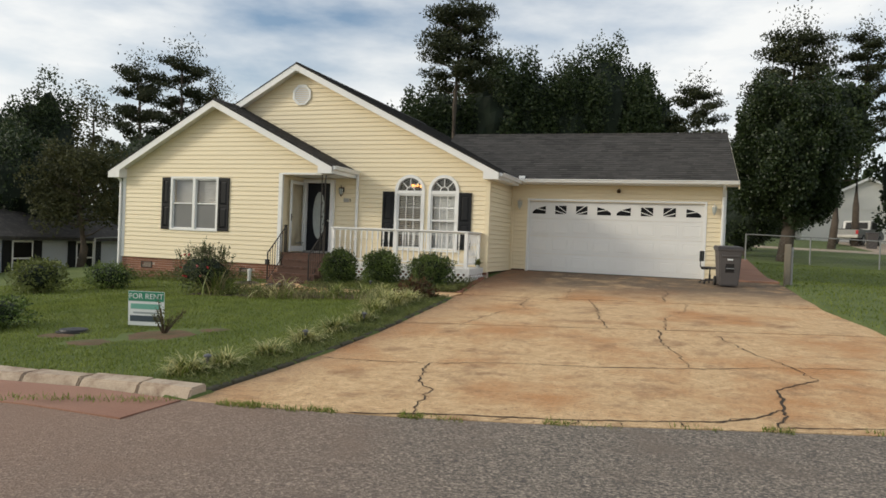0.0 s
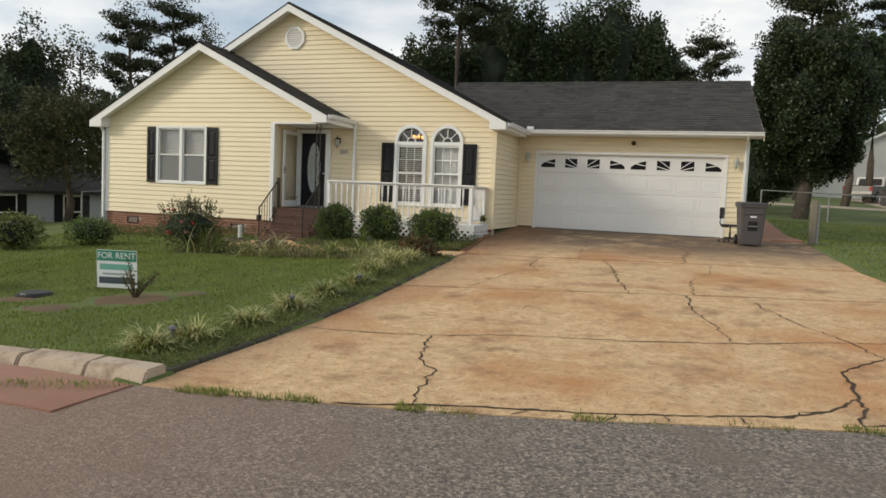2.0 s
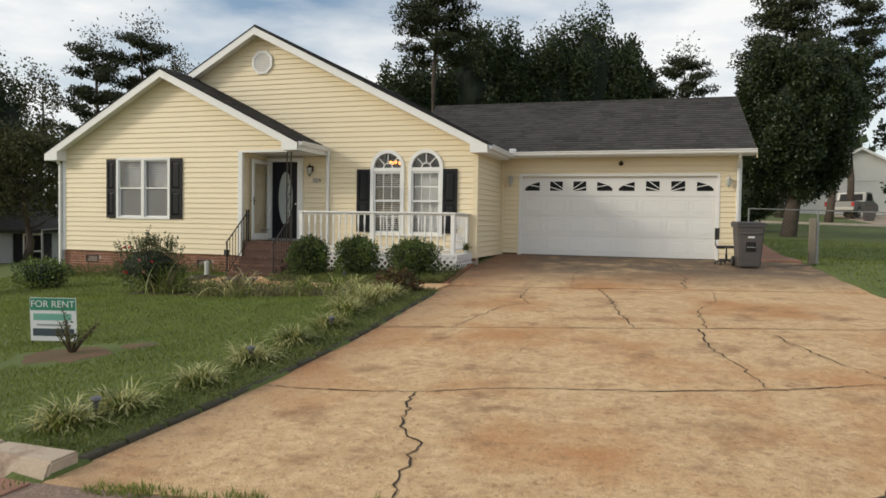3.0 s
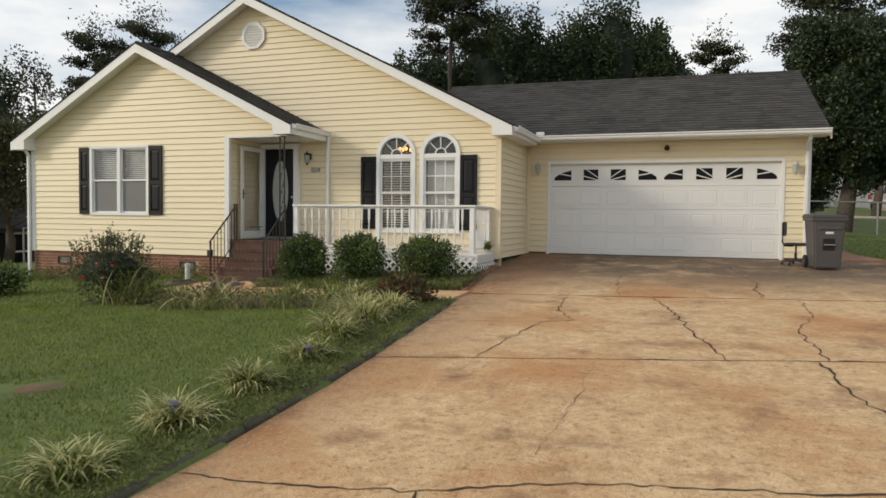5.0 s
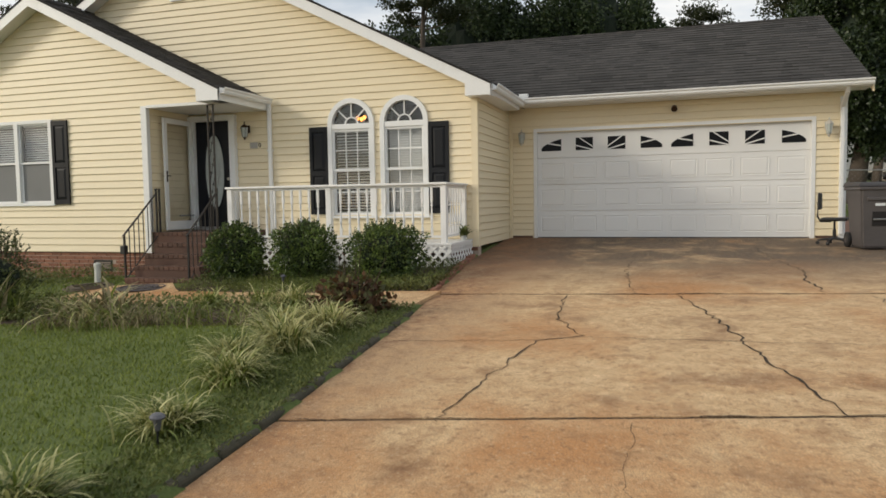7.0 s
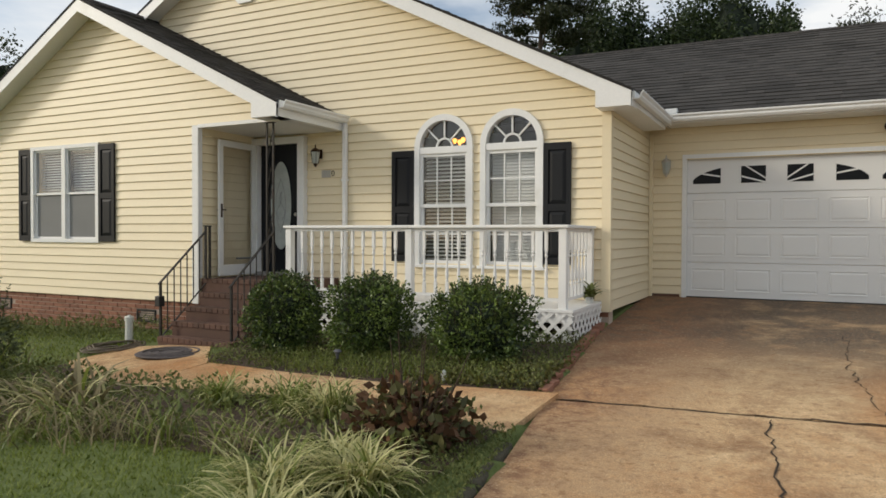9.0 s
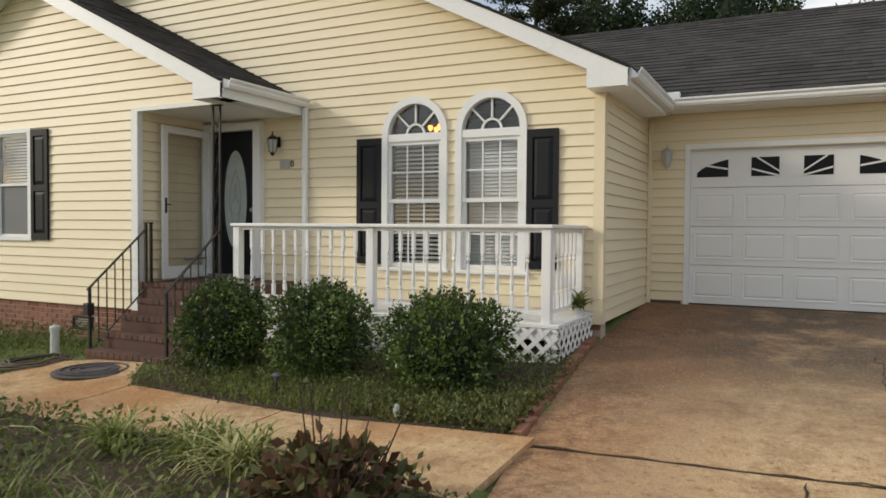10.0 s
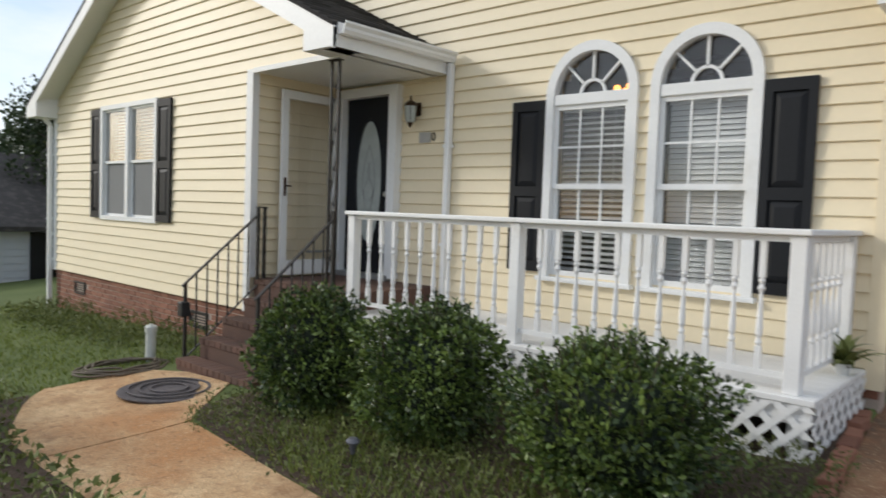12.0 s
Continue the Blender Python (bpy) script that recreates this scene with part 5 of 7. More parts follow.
def lattice(parent, m, length):
    h = LZ1 - LZ0
    for s, yy in ((1, 0.0), (-1, 0.0045)):
        x = -h
        while x < length + h:
            a, b = (x, x + h) if s > 0 else (x + h, x)
            w = 0.029
            za, zb = LZ0, LZ1
            lo_, hi_ = min(a, b), max(a, b)
            f0, f1 = 0.0, 1.0
            for lim, side in ((0.0, 0), (length, 1)):
                t = (lim - a) / (b - a)
                if 0 < t < 1:
                    inside0 = (a > lim) if side == 0 else (a < lim)
                    if inside0:
                        f1 = min(f1, t)
                    else:
                        f0 = max(f0, t)
            if hi_ > 0.02 and lo_ < length - 0.02 and f1 > f0 + 0.05:
                p, q = (a + (b - a) * f0, za + (zb - za) * f0), (a + (b - a) * f1, za + (zb - za) * f1)
                st = hexa(bmesh.new(), [(p[0] - w, yy, p[1]), (p[0] + w, yy, p[1]), (p[0] + w, yy + 0.004, p[1]), (p[0] - w, yy + 0.004, p[1]), (q[0] - w, yy, q[1]), (q[0] + w, yy, q[1]), (q[0] + w, yy + 0.004, q[1]), (q[0] - w, yy + 0.004, q[1])])
                part("lattice_strip", st, PAINT, parent, m=m)
            x += 0.15


lattice(deck, Matrix.Translation((DX0, DY0 - 0.022, 0)), DX1 - DX0)
lattice(deck, Matrix.Translation((DX1 + 0.022, DY0, 0)) @ pose(0, 0, 0, 0, 0, 90), MY - DY0 - 0.04)

railing = thing("deck_railing", "white turned-spindle porch railing on the deck", "railing", at=(0, 0, DZ))
RT = 0.93
for x in (-7.90, -6.06, -4.12):
    part("post", box(x - 0.045, x + 0.045, 13.865, 13.955, 0, RT - 0.038, bevel=0.006), PAINT, railing)
part("post", box(-4.165, -4.075, MY - 0.13, MY - 0.04, 0, RT - 0.038, bevel=0.006), PAINT, railing)
part("top_rail", box(-7.97, -4.05, 13.84, 13.98, RT - 0.036, RT, bevel=0.008), PAINT, railing)
part("top_rail", box(-4.19, -4.05, 13.982, MY - 0.03, RT - 0.036, RT, bevel=0.008), PAINT, railing)
sp = bmesh.new()
box(-0.017, 0.017, -0.017, 0.017, 0.0, 0.13, bm=sp)
lathe(sp, [(0.012, 0.13), (0.021, 0.15), (0.013, 0.175), (0.020, 0.20), (0.021, 0.24), (0.012, 0.40), (0.010, 0.44), (0.021, 0.465), (0.012, 0.49), (0.02, 0.51), (0.014, 0.53)], 10)
box(-0.017, 0.017, -0.017, 0.017, 0.53, 0.74, bm=sp)
SPINDLE = mesh_of(sp, PAINT)


def spindles(m, length, n):
    for k in range(n):
        o = new("baluster", SPINDLE)
        o.parent, o.matrix_local = railing, m @ Matrix.Translation(((k + 1) * length / (n + 1), 0, 0.115))


for a, b, n in ((-7.855, -6.105, 10), (-6.015, -4.165, 11)):
    part("lower_rail", box(a, b, 13.892, 13.928, 0.08, 0.115), PAINT, railing)
    part("upper_rail", box(a, b, 13.892, 13.928, RT - 0.075, RT - 0.037), PAINT, railing)
    spindles(Matrix.Translation((a, 13.91, 0)), b - a, n)
part("lower_rail", box(-4.138, -4.102, 13.955, MY - 0.13, 0.08, 0.115), PAINT, railing)
part("upper_rail", box(-4.138, -4.102, 13.983, MY - 0.13, RT - 0.075, RT - 0.037), PAINT, railing)
spindles(Matrix.Translation((-4.12, 13.955, 0)) @ pose(0, 0, 0, 0, 0, 90), MY - 0.13 - 13.955, 6)


# ---------- small fittings on the house ----------
def lantern(name, m, label, body_mat, group=""):
    l = thing(name, label, "wall lamp", group, at=m)
    part("back_plate", box(-0.05, 0.05, -0.012, 0, -0.07, 0.07, bevel=0.008), body_mat, l)
    part("arm", tube(bmesh.new(), [(0, -0.01, 0.03), (0, -0.05, 0.07), (0, -0.10, 0.05)], 0.008, 6), body_mat, l)
    part("cap", lathe(bmesh.new(), [(0.075, 0.02), (0.06, 0.05), (0.03, 0.075), (0.012, 0.085), (0.008, 0.13)], 8, (0, -0.11, 0)), body_mat, l)
    part("glass", lathe(bmesh.new(), [(0.03, -0.15), (0.045, -0.14), (0.065, 0.02)], 8, (0, -0.11, 0)), FROST, l, "frosted lamp glass")
    part("base", lathe(bmesh.new(), [(0.008, -0.20), (0.02, -0.18), (0.034, -0.15)], 8, (0, -0.11, 0)), body_mat, l)
    for k in range(4):
        a_ = math.pi / 4 + k * math.pi / 2
        part("rib", rod(bmesh.new(), (0.046 * math.cos(a_), -0.11 + 0.046 * math.sin(a_), -0.145), (0.067 * math.cos(a_), -0.11 + 0.067 * math.sin(a_), 0.02), 0.004, n=5), body_mat, l)
    return l


lantern("porch_lamp", Matrix.Translation((-8.26, MY - 0.022, 2.12)), "bronze porch lantern beside the front door", BRONZE)
PALEMETAL = mat("pale_lamp_metal", (0.55, 0.52, 0.46), 0.5, metal=0.2, var=0.15, bump=0.05)
lantern("garage_lamp", Matrix.Translation((-3.62, GY - 0.022, 2.0)), "small pale wall lantern beside the garage door", PALEMETAL, "garage lanterns")
lantern("garage_lamp", Matrix.Translation((1.80, GY - 0.022, 1.96)), "small pale wall lantern beside the garage door", PALEMETAL, "garage lanterns")

fl = thing("floodlight", "dark bronze floodlight above the garage door", "floodlight", at=(-0.76, GY - 0.022, 2.40))
part("mount", lathe(bmesh.new(), [(0.05, 0), (0.05, 0.015), (0.02, 0.03), (0.015, 0.07)], 12), BRONZE, fl, m=pose(0, 0, 0, 90))
part("head", lathe(bmesh.new(), [(0.03, 0), (0.05, 0.02), (0.058, 0.09), (0.05, 0.095)], 12), BRONZE, fl, m=pose(0, -0.06, 0.02, 125))

plate = thing("house_number", "small house number plate with black digits", "sign", at=(-8.09, MY - 0.024, 1.82))
part("plate", box(-0.13, 0.03, -0.006, 0, -0.055, 0.055), mat("grey_number_plate", (0.42, 0.40, 0.36), 0.6), plate)
txt = bpy.data.curves.new("digit", "FONT")
txt.body, txt.size, txt.extrude, txt.align_x, txt.align_y = "0", 0.12, 0.002, "CENTER", "CENTER"
dg = new("digit", txt)
dg.data.materials.append(BLACKPLASTIC)
dg.parent, dg.matrix_local = plate, pose(0.075, -0.005, 0, 90)

gv = thing("gable_vent", "white octagonal louvred gable vent", "vent", at=(-9.71, MY - 0.022, 4.88))
ring = bmesh.new()
oct_ = [(math.cos(radians(22.5 + 45 * k)), math.sin(radians(22.5 + 45 * k))) for k in range(8)]
for k in range(8):
    (ax, az_), (bx, bz) = oct_[k], oct_[(k + 1) % 8]
    hexa(ring, [(0.32 * ax, -0.035, 0.32 * az_), (0.32 * bx, -0.035, 0.32 * bz), (0.32 * bx, 0, 0.32 * bz), (0.32 * ax, 0, 0.32 * az_), (0.25 * ax, -0.035, 0.25 * az_), (0.25 * bx, -0.035, 0.25 * bz), (0.25 * bx, 0, 0.25 * bz), (0.25 * ax, 0, 0.25 * az_)])
part("frame", ring, TRIM, gv)
for k in range(8):
    z = -0.21 + k * 0.058
    hw = min(0.235, 0.235 - max(0, abs(z) - 0.10) * 1.0)
    part("slat", hexa(bmesh.new(), [(-hw, -0.028, z), (hw, -0.028, z), (hw, 0, z + 0.035), (-hw, 0, z + 0.035), (-hw, -0.028, z + 0.012), (hw, -0.028, z + 0.012), (hw, 0, z + 0.047), (-hw, 0, z + 0.047)]), TRIM, gv)


def downspout(pts, label):
    d_ = thing("downspout", label, "downspout", "downspouts")
    for p, q in zip(pts, pts[1:]):
        p, q = Vector(p), Vector(q)
        r_ = bmesh.new()
        o = 0.032
        up = Vector((1, 0, 0))
        side = (q - p).normalized().cross(up).normalized()
        hexa(r_, [p - up * o - side * o, p + up * o - side * o, p + up * o + side * o, p - up * o + side * o, q - up * o - side * o, q + up * o - side * o, q + up * o + side * o, q - up * o + side * o])
        bmesh.ops.bevel(r_, geom=r_.edges[:], offset=0.008, segments=1, affect="EDGES")
        part("pipe", r_, TRIM, d_)
    for z in (0.7, 1.7):
        x_, y_ = pts[-1][0], pts[-1][1]
        part("strap", box(x_ - 0.045, x_ + 0.045, y_ - 0.036, y_ + 0.04, z, z + 0.03), TRIM, d_)


downspout([(-7.78, MY - 0.06, 2.54), (-7.78, MY - 0.06, 0.12)], "white metal downspout on the front wall")
downspout([(2.02, 17.12, 2.57), (2.02, 17.14, 2.50), (2.02, GY - 0.065, 2.28), (2.02, GY - 0.065, 0.05)], "white metal downspout at the garage corner")
downspout([(-15.12, 13.62, 2.38), (-15.10, WY - 0.07, 2.18), (-15.10, WY - 0.07, -0.85)], "white metal downspout at the wing corner")
# white end piece of the gutter, modelled as a small cap
rv = thing("gutter_end_cap", "small white cap at the valley gutter", "vent", at=(-3.50, 17.10, 2.66))
part("cap", box(-0.09, 0.09, -0.05, 0.05, 0.02, 0.10, bevel=0.015), TRIM, rv)

chand = thing("chandelier", "lit brass chandelier behind the arched window", "lamp", at=(-6.45, 16.3, 2.66))
part("stem", rod(bmesh.new(), (0, 0, 0.19), (0, 0, -0.35), 0.012), BRONZE, chand)
BULB = bpy.data.materials.new("lit_bulb")
BULB.use_nodes = True
bb = BULB.node_tree.nodes["Principled BSDF"]
bb.inputs["Emission Color"].default_value, bb.inputs["Emission Strength"].default_value = (1.0, 0.36, 0.06, 1), 3.0
for k in range(5):
    a_ = 2 * math.pi * k / 5
    p = (0.15 * math.cos(a_), 0.15 * math.sin(a_), -0.34)
    part("arm", tube(bmesh.new(), [(0, 0, -0.35), (p[0] * 0.6, p[1] * 0.6, -0.40), p], 0.008, 5), BRONZE, chand)
    part("bulb", lathe(bmesh.new(), [(0.01, 0), (0.03, 0.03), (0.036, 0.06), (0.02, 0.08)], 10, p), BULB, chand, "lit amber glass shade")


# ---------- planting ----------
def leaf_cloud(P, size, seed, aim=None, bias=0.7, aspect=0.5, up=0.2):
    """Vertices and faces of many small folded leaves at the points P."""
    rg = np.random.default_rng(seed)
    n = len(P)
    d = rg.normal(size=(n, 3))
    d /= np.linalg.norm(d, axis=1)[:, None]
    if aim is not None:
        d = d + bias * 2 * aim
    d[:, 2] += up
    d /= np.linalg.norm(d, axis=1)[:, None]
    s = np.cross(d, rg.normal(size=(n, 3)))
    s /= np.linalg.norm(s, axis=1)[:, None] + 1e-9
    nn = np.cross(d, s)
    L = (size * rg.uniform(0.65, 1.25, n))[:, None]
    mid = P + d * L * 0.5
    V = np.stack([P, mid - s * L * aspect * 0.5 + nn * L * 0.1, P + d * L, mid + s * L * aspect * 0.5 + nn * L * 0.1], 1).reshape(-1, 3)
    k = np.arange(n) * 4
    F = np.concatenate([np.stack([k, k + 1, k + 2], 1), np.stack([k, k + 2, k + 3], 1)])
    return V, F


def quick(name, V, F, material, parent=None):
    me = bpy.data.meshes.new("mesh")
    V, F = np.asarray(V, np.float32), np.asarray(F, np.int32)
    me.vertices.add(len(V)); me.vertices.foreach_set("co", V.ravel())
    w = F.shape[1]
    me.loops.add(F.size); me.loops.foreach_set("vertex_index", F.ravel())
    me.polygons.add(len(F)); me.polygons.foreach_set("loop_start", np.arange(0, F.size, w, dtype=np.int32))
    me.update(calc_edges=True)
    me.validate()
    me.materials.append(material)
    ob = new(name, me)
    if parent is not None:
        ob.parent = parent
    return ob


def lump(seed, p, f=1.5):
    o = Vector((seed * 7.3, seed * 3.1, seed * 1.7))
    return np.array([noise.noise(Vector(q) * f + o) for q in p])


BUSHLEAF = leafy("dark_bush_leaves", (0.016, 0.038, 0.009), (0.25, 0.34, 0.075), 0.34, 0.25, 0.5, 1.9)
# near-black green for solid cores: the shade inside foliage put into colour
INNER = mat("painted_inner_shade", (0.008, 0.016, 0.006), 0.9, var=0.4, fine=20, bump=0.6, dist=0.03)
TWIG = mat("twigs", (0.06, 0.04, 0.025), 0.9, var=0.3)


def bush(x, y, rx, ry, h, seed, label, name="bush", material=None, n=9500, size=0.042, sprigs=26, group="", square=3.1, category="shrub"):
    z = land_z(x, y) + 0.02
    b = thing(name, label, category, group, at=(x, y, z))
    rg = np.random.default_rng(seed)
    d = rg.normal(size=(n, 3)); d /= np.linalg.norm(d, axis=1)[:, None]
    k = (np.abs(d) ** square).sum(1) ** (-1 / square)
    r = np.where(rg.random(n) < 0.75, rg.uniform(0.86, 1.04, n), rg.uniform(0.5, 0.9, n))
    r = r * (1 + 0.30 * lump(seed, d, 1.9) + 0.26 * lump(seed + 9, d, 5))
    P = d * (k * r)[:, None]
    P = P * [rx, ry, h / 2] + [0, 0, h / 2 + 0.05]
    V, F = leaf_cloud(P, size, seed + 1, aim=d, bias=0.45, aspect=0.55)
    vs, fs = [V], [F]
    st = bmesh.new()
    off = len(V)
    for i in range(sprigs):
        a, q = rg.uniform(0, 2 * math.pi), rg.uniform(0.1, 0.9)
        bx, by = rx * q * math.cos(a), ry * q * math.sin(a)
        bz = h * (0.5 + 0.5 * math.sqrt(max(0.05, 1 - q ** 3)))
        ln = rg.uniform(0.06, 0.2) * (1.6 if name == "rose_bush" else 1)
        tip = (bx * 1.15 + rg.uniform(-0.04, 0.04), by * 1.15 + rg.uniform(-0.04, 0.04), bz + ln)
        tube(st, [(bx, by, bz - 0.1), ((bx + tip[0]) / 2, (by + tip[1]) / 2, bz + ln * 0.5), tip], [0.004, 0.003, 0.002], 4)
        m_ = 14
        f_ = rg.uniform(0.2, 1, m_)[:, None]
        Q = np.array([bx, by, bz - 0.03]) * (1 - f_) + np.array(tip) * f_
        V2, F2 = leaf_cloud(Q, size * 0.9, seed + 50 + i, up=0.6)
        vs.append(V2); fs.append(F2 + off); off += len(V2)
    for i in range(9):
        a = 2 * math.pi * i / 9
        tube(st, [(0.05 * math.cos(a), 0.05 * math.sin(a), -0.04), (rx * 0.3 * math.cos(a), ry * 0.3 * math.sin(a), h * 0.4), (rx * 0.6 * math.cos(a + 0.4), ry * 0.6 * math.sin(a + 0.4), h * 0.75)], [0.016, 0.011, 0.005], 5)
    part("branch_work", st, TWIG, b)["kind"] = "stuff"
    # solid dark core, added to stand in for shade deep in the bush
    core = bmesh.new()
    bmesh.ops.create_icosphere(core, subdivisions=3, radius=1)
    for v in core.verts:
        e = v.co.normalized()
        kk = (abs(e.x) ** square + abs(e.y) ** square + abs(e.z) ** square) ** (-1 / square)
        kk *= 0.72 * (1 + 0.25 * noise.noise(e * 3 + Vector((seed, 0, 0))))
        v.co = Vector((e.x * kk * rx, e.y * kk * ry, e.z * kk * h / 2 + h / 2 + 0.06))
    part("shade_core", core, INNER, b)
    quick("foliage", np.concatenate(vs), np.concatenate(fs), material or BUSHLEAF, b)
    return b


bush(-7.15, 12.88, 0.40, 0.38, 0.77, 11, "clipped dark green evergreen bush before the deck", group="evergreen bushes before the deck", sprigs=60)
bush(-6.00, 12.92, 0.41, 0.38, 0.74, 12, "clipped dark green evergreen bush before the deck", group="evergreen bushes before the deck", sprigs=70)
bush(-4.66, 12.85, 0.47, 0.40, 0.68, 13, "dark green evergreen bush with loose shoots", group="evergreen bushes before the deck", n=9000, sprigs=95)
ROSELEAF = leafy("rose_leaves", (0.03, 0.045, 0.015), (0.13, 0.15, 0.05), 0.5, 0.2)
rose = bush(-9.3, 10.4, 0.8, 0.5, 0.9, 14, "straggly rose bush with red flowers", "rose_bush", ROSELEAF, 3000, 0.05, 80, square=1.7)
RED = mat("red_petals", (0.45, 0.02, 0.025), 0.6, var=0.3, bump=0.1)
PINK = mat("pink_petals", (0.55, 0.16, 0.16), 0.6, var=0.3, bump=0.1)
rr = random.Random(3)
for i in range(12):
    fl_ = bmesh.new()
    for k in range(9):
        a_ = k * 2.4
        q = 0.012 + 0.003 * k
        rod(fl_, (0, 0, 0), (q * math.cos(a_), q * math.sin(a_), 0.022 - 0.001 * k), 0.006, 0.014, 6)
    ang = rr.uniform(2.2, 5.4)
    part("flower", fl_, RED if i % 3 else PINK, rose, "red rose bloom", m=pose(0.6 * math.cos(ang), 0.42 * math.sin(ang), rr.uniform(0.35, 0.95), rr.uniform(20, 70), 0, rr.uniform(0, 360)))
tall = bmesh.new()
tube(tall, [(0.05, 0, 0.5), (0.02, 0.02, 0.95), (-0.06, 0.0, 1.22)], [0.008, 0.006, 0.003], 5)
part("long_stem", tall, TWIG, rose)
rg_ = np.random.default_rng(8)
fq = rg_.uniform(0.2, 1, 70)[:, None]
VQ, FQ = leaf_cloud(np.array([0.03, 0.01, 0.75]) * (1 - fq) + np.array([-0.06, 0, 1.25]) * fq + rg_.normal(size=(70, 3)) * 0.03, 0.055, 9)
quick("stem_leaves", VQ, FQ, ROSELEAF, rose)

BLADE_GREEN = leafy("lily_turf_green", (0.035, 0.065, 0.010), (0.27, 0.32, 0.065), 0.45, 0.3)
BLADE_PALE = leafy("lily_turf_variegated", (0.24, 0.25, 0.07), (0.80, 0.74, 0.38), 0.45, 0.3)
BLADE_DRY = leafy("dry_blades", (0.10, 0.08, 0.035), (0.38, 0.32, 0.17), 0.7, 0.2)


def blades(n, seed, length, width, spread=0.06, droop=1.0, segs=5):
    """Arching strap leaves from one crown."""
    rg = np.random.default_rng(seed)
    V, F = [], []
    for i in range(n):
        a = rg.uniform(0, 2 * math.pi)
        ln, w = length * rg.uniform(0.6, 1.15), width * rg.uniform(0.7, 1.2)
        e0 = rg.uniform(0.75, 1.5)
        bx, by = rg.normal(0, spread, 2)
        p = np.array([bx, by, -0.02])
        side = np.array([-math.sin(a), math.cos(a), 0])
        el = e0
        k = len(V)
        for s in range(segs + 1):
            ww = w * (1 - (s / segs) ** 2 * 0.92) / 2
            V.append(p - side * ww); V.append(p + side * ww)
            if s:
                F.append((k + 2 * s - 2, k + 2 * s - 1, k + 2 * s + 1, k + 2 * s))
            p = p + ln / segs * np.array([math.cos(a) * math.cos(el), math.sin(a) * math.cos(el), math.sin(el)])
            el -= droop * (0.30 + 0.22 * s / segs) * rg.uniform(0.7, 1.3)
    return np.array(V), np.array(F)


def clump(name, x, y, seed, label, mats, n=110, length=0.42, width=0.012, group="", droop=1.0, spread=0.06, category="plant"):
    c = thing(name, label, category, group, at=Matrix.Translation((x, y, land_z(x, y) + 0.02)) @ pose(0, 0, 0, 0, 0, seed * 57))
    tot = n
    for i, (m_, share) in enumerate(mats):
        V, F = blades(int(tot * share), seed * 10 + i, length, width, spread, droop)
        quick("leaf_tuft", V, F, m_, c)
    return c


for i, (off, y, pale, ln) in enumerate(((0.60, 2.70, 0.45, 0.34), (0.52, 3.15, 0.5, 0.34), (0.46, 4.0, 0.35, 0.33), (0.50, 4.92, 0.75, 0.36), (0.52, 5.85, 0.45, 0.37), (0.54, 6.85, 0.45, 0.35), (0.62, 7.75, 0.35, 0.40), (0.85, 8.2, 0.55, 0.46), (0.68, 8.75, 0.7, 0.52), (0.95, 9.2, 0.5, 0.5), (0.60, 9.5, 0.8, 0.46))):
    x = drive_left(y) - off
    clump("lily_turf", x, y, i + 1, "pale variegated lily turf clump beside the driveway" if pale > 0.55 else "green lily turf clump with pale-edged arching leaves",
          [(BLADE_GREEN, 0.85 - pale * 0.8), (BLADE_PALE, 0.15 + pale * 0.8)], 330, ln, 0.018, "lily turf row along the driveway", 0.95)
for i, (x, y, pale, ln) in enumerate(((-4.28, 9.85, 0.9, 0.28), (-4.95, 10.75, 0.6, 0.42), (-5.4, 10.85, 0.25, 0.36), (-6.1, 10.8, 0.2, 0.36), (-7.9, 10.35, 0.3, 0.36), (-8.5, 10.2, 0.2, 0.36))):
    clump("lily_turf", x, y, i + 21, "lily turf clump beside the front walk", [(BLADE_GREEN, 1 - pale), (BLADE_PALE, pale)], 200, ln * 1.2, 0.016, "lily turf by the walk", 1.0)
clump("daylily", -7.06, 10.03, 31, "drooping pale daylily leaves browning at the tips", [(BLADE_DRY, 0.6), (BLADE_PALE, 0.25), (BLADE_GREEN, 0.15)], 90, 0.78, 0.034, droop=1.1, spread=0.15)
clump("daylily", -6.66, 9.92, 32, "tangled dry daylily leaves beside the walk", [(BLADE_DRY, 0.5), (BLADE_GREEN, 0.5)], 90, 0.45, 0.02, droop=1.1, spread=0.15)
clump("iris", -8.65, 10.11, 33, "upright grassy plant beside the rose bush", [(BLADE_GREEN, 0.8), (BLADE_DRY, 0.2)], 120, 0.75, 0.022, droop=0.5, spread=0.14)
clump("iris", -9.80, 11.14, 34, "upright grassy plant near the brick wall", [(BLADE_GREEN, 0.8), (BLADE_DRY, 0.2)], 90, 0.55, 0.02, droop=0.6, spread=0.14)

for i, (x, y, dry, ln) in enumerate(((-5.00, 9.84, 0.5, 0.4), (-5.71, 9.81, 0.35, 0.5), (-6.28, 9.77, 0.7, 0.45), (-7.32, 9.61, 0.6, 0.4), (-6.77, 9.55, 0.4, 0.35))):
    clump("border_tuft", x, y, i + 41, "untidy half-dry grass tuft in the border" if dry > 0.45 else "untidy green grass tuft in the border", [(BLADE_DRY, dry), (BLADE_GREEN, 1 - dry)], 90, ln, 0.012, "untidy tufts in the border", 0.9, 0.12)
HYD_G, HYD_B = leafy("hydrangea_green", (0.05, 0.06, 0.02), (0.17, 0.15, 0.05), 0.6, 0.2), leafy("hydrangea_brown", (0.045, 0.022, 0.012), (0.15, 0.075, 0.03), 0.8, 0.15)
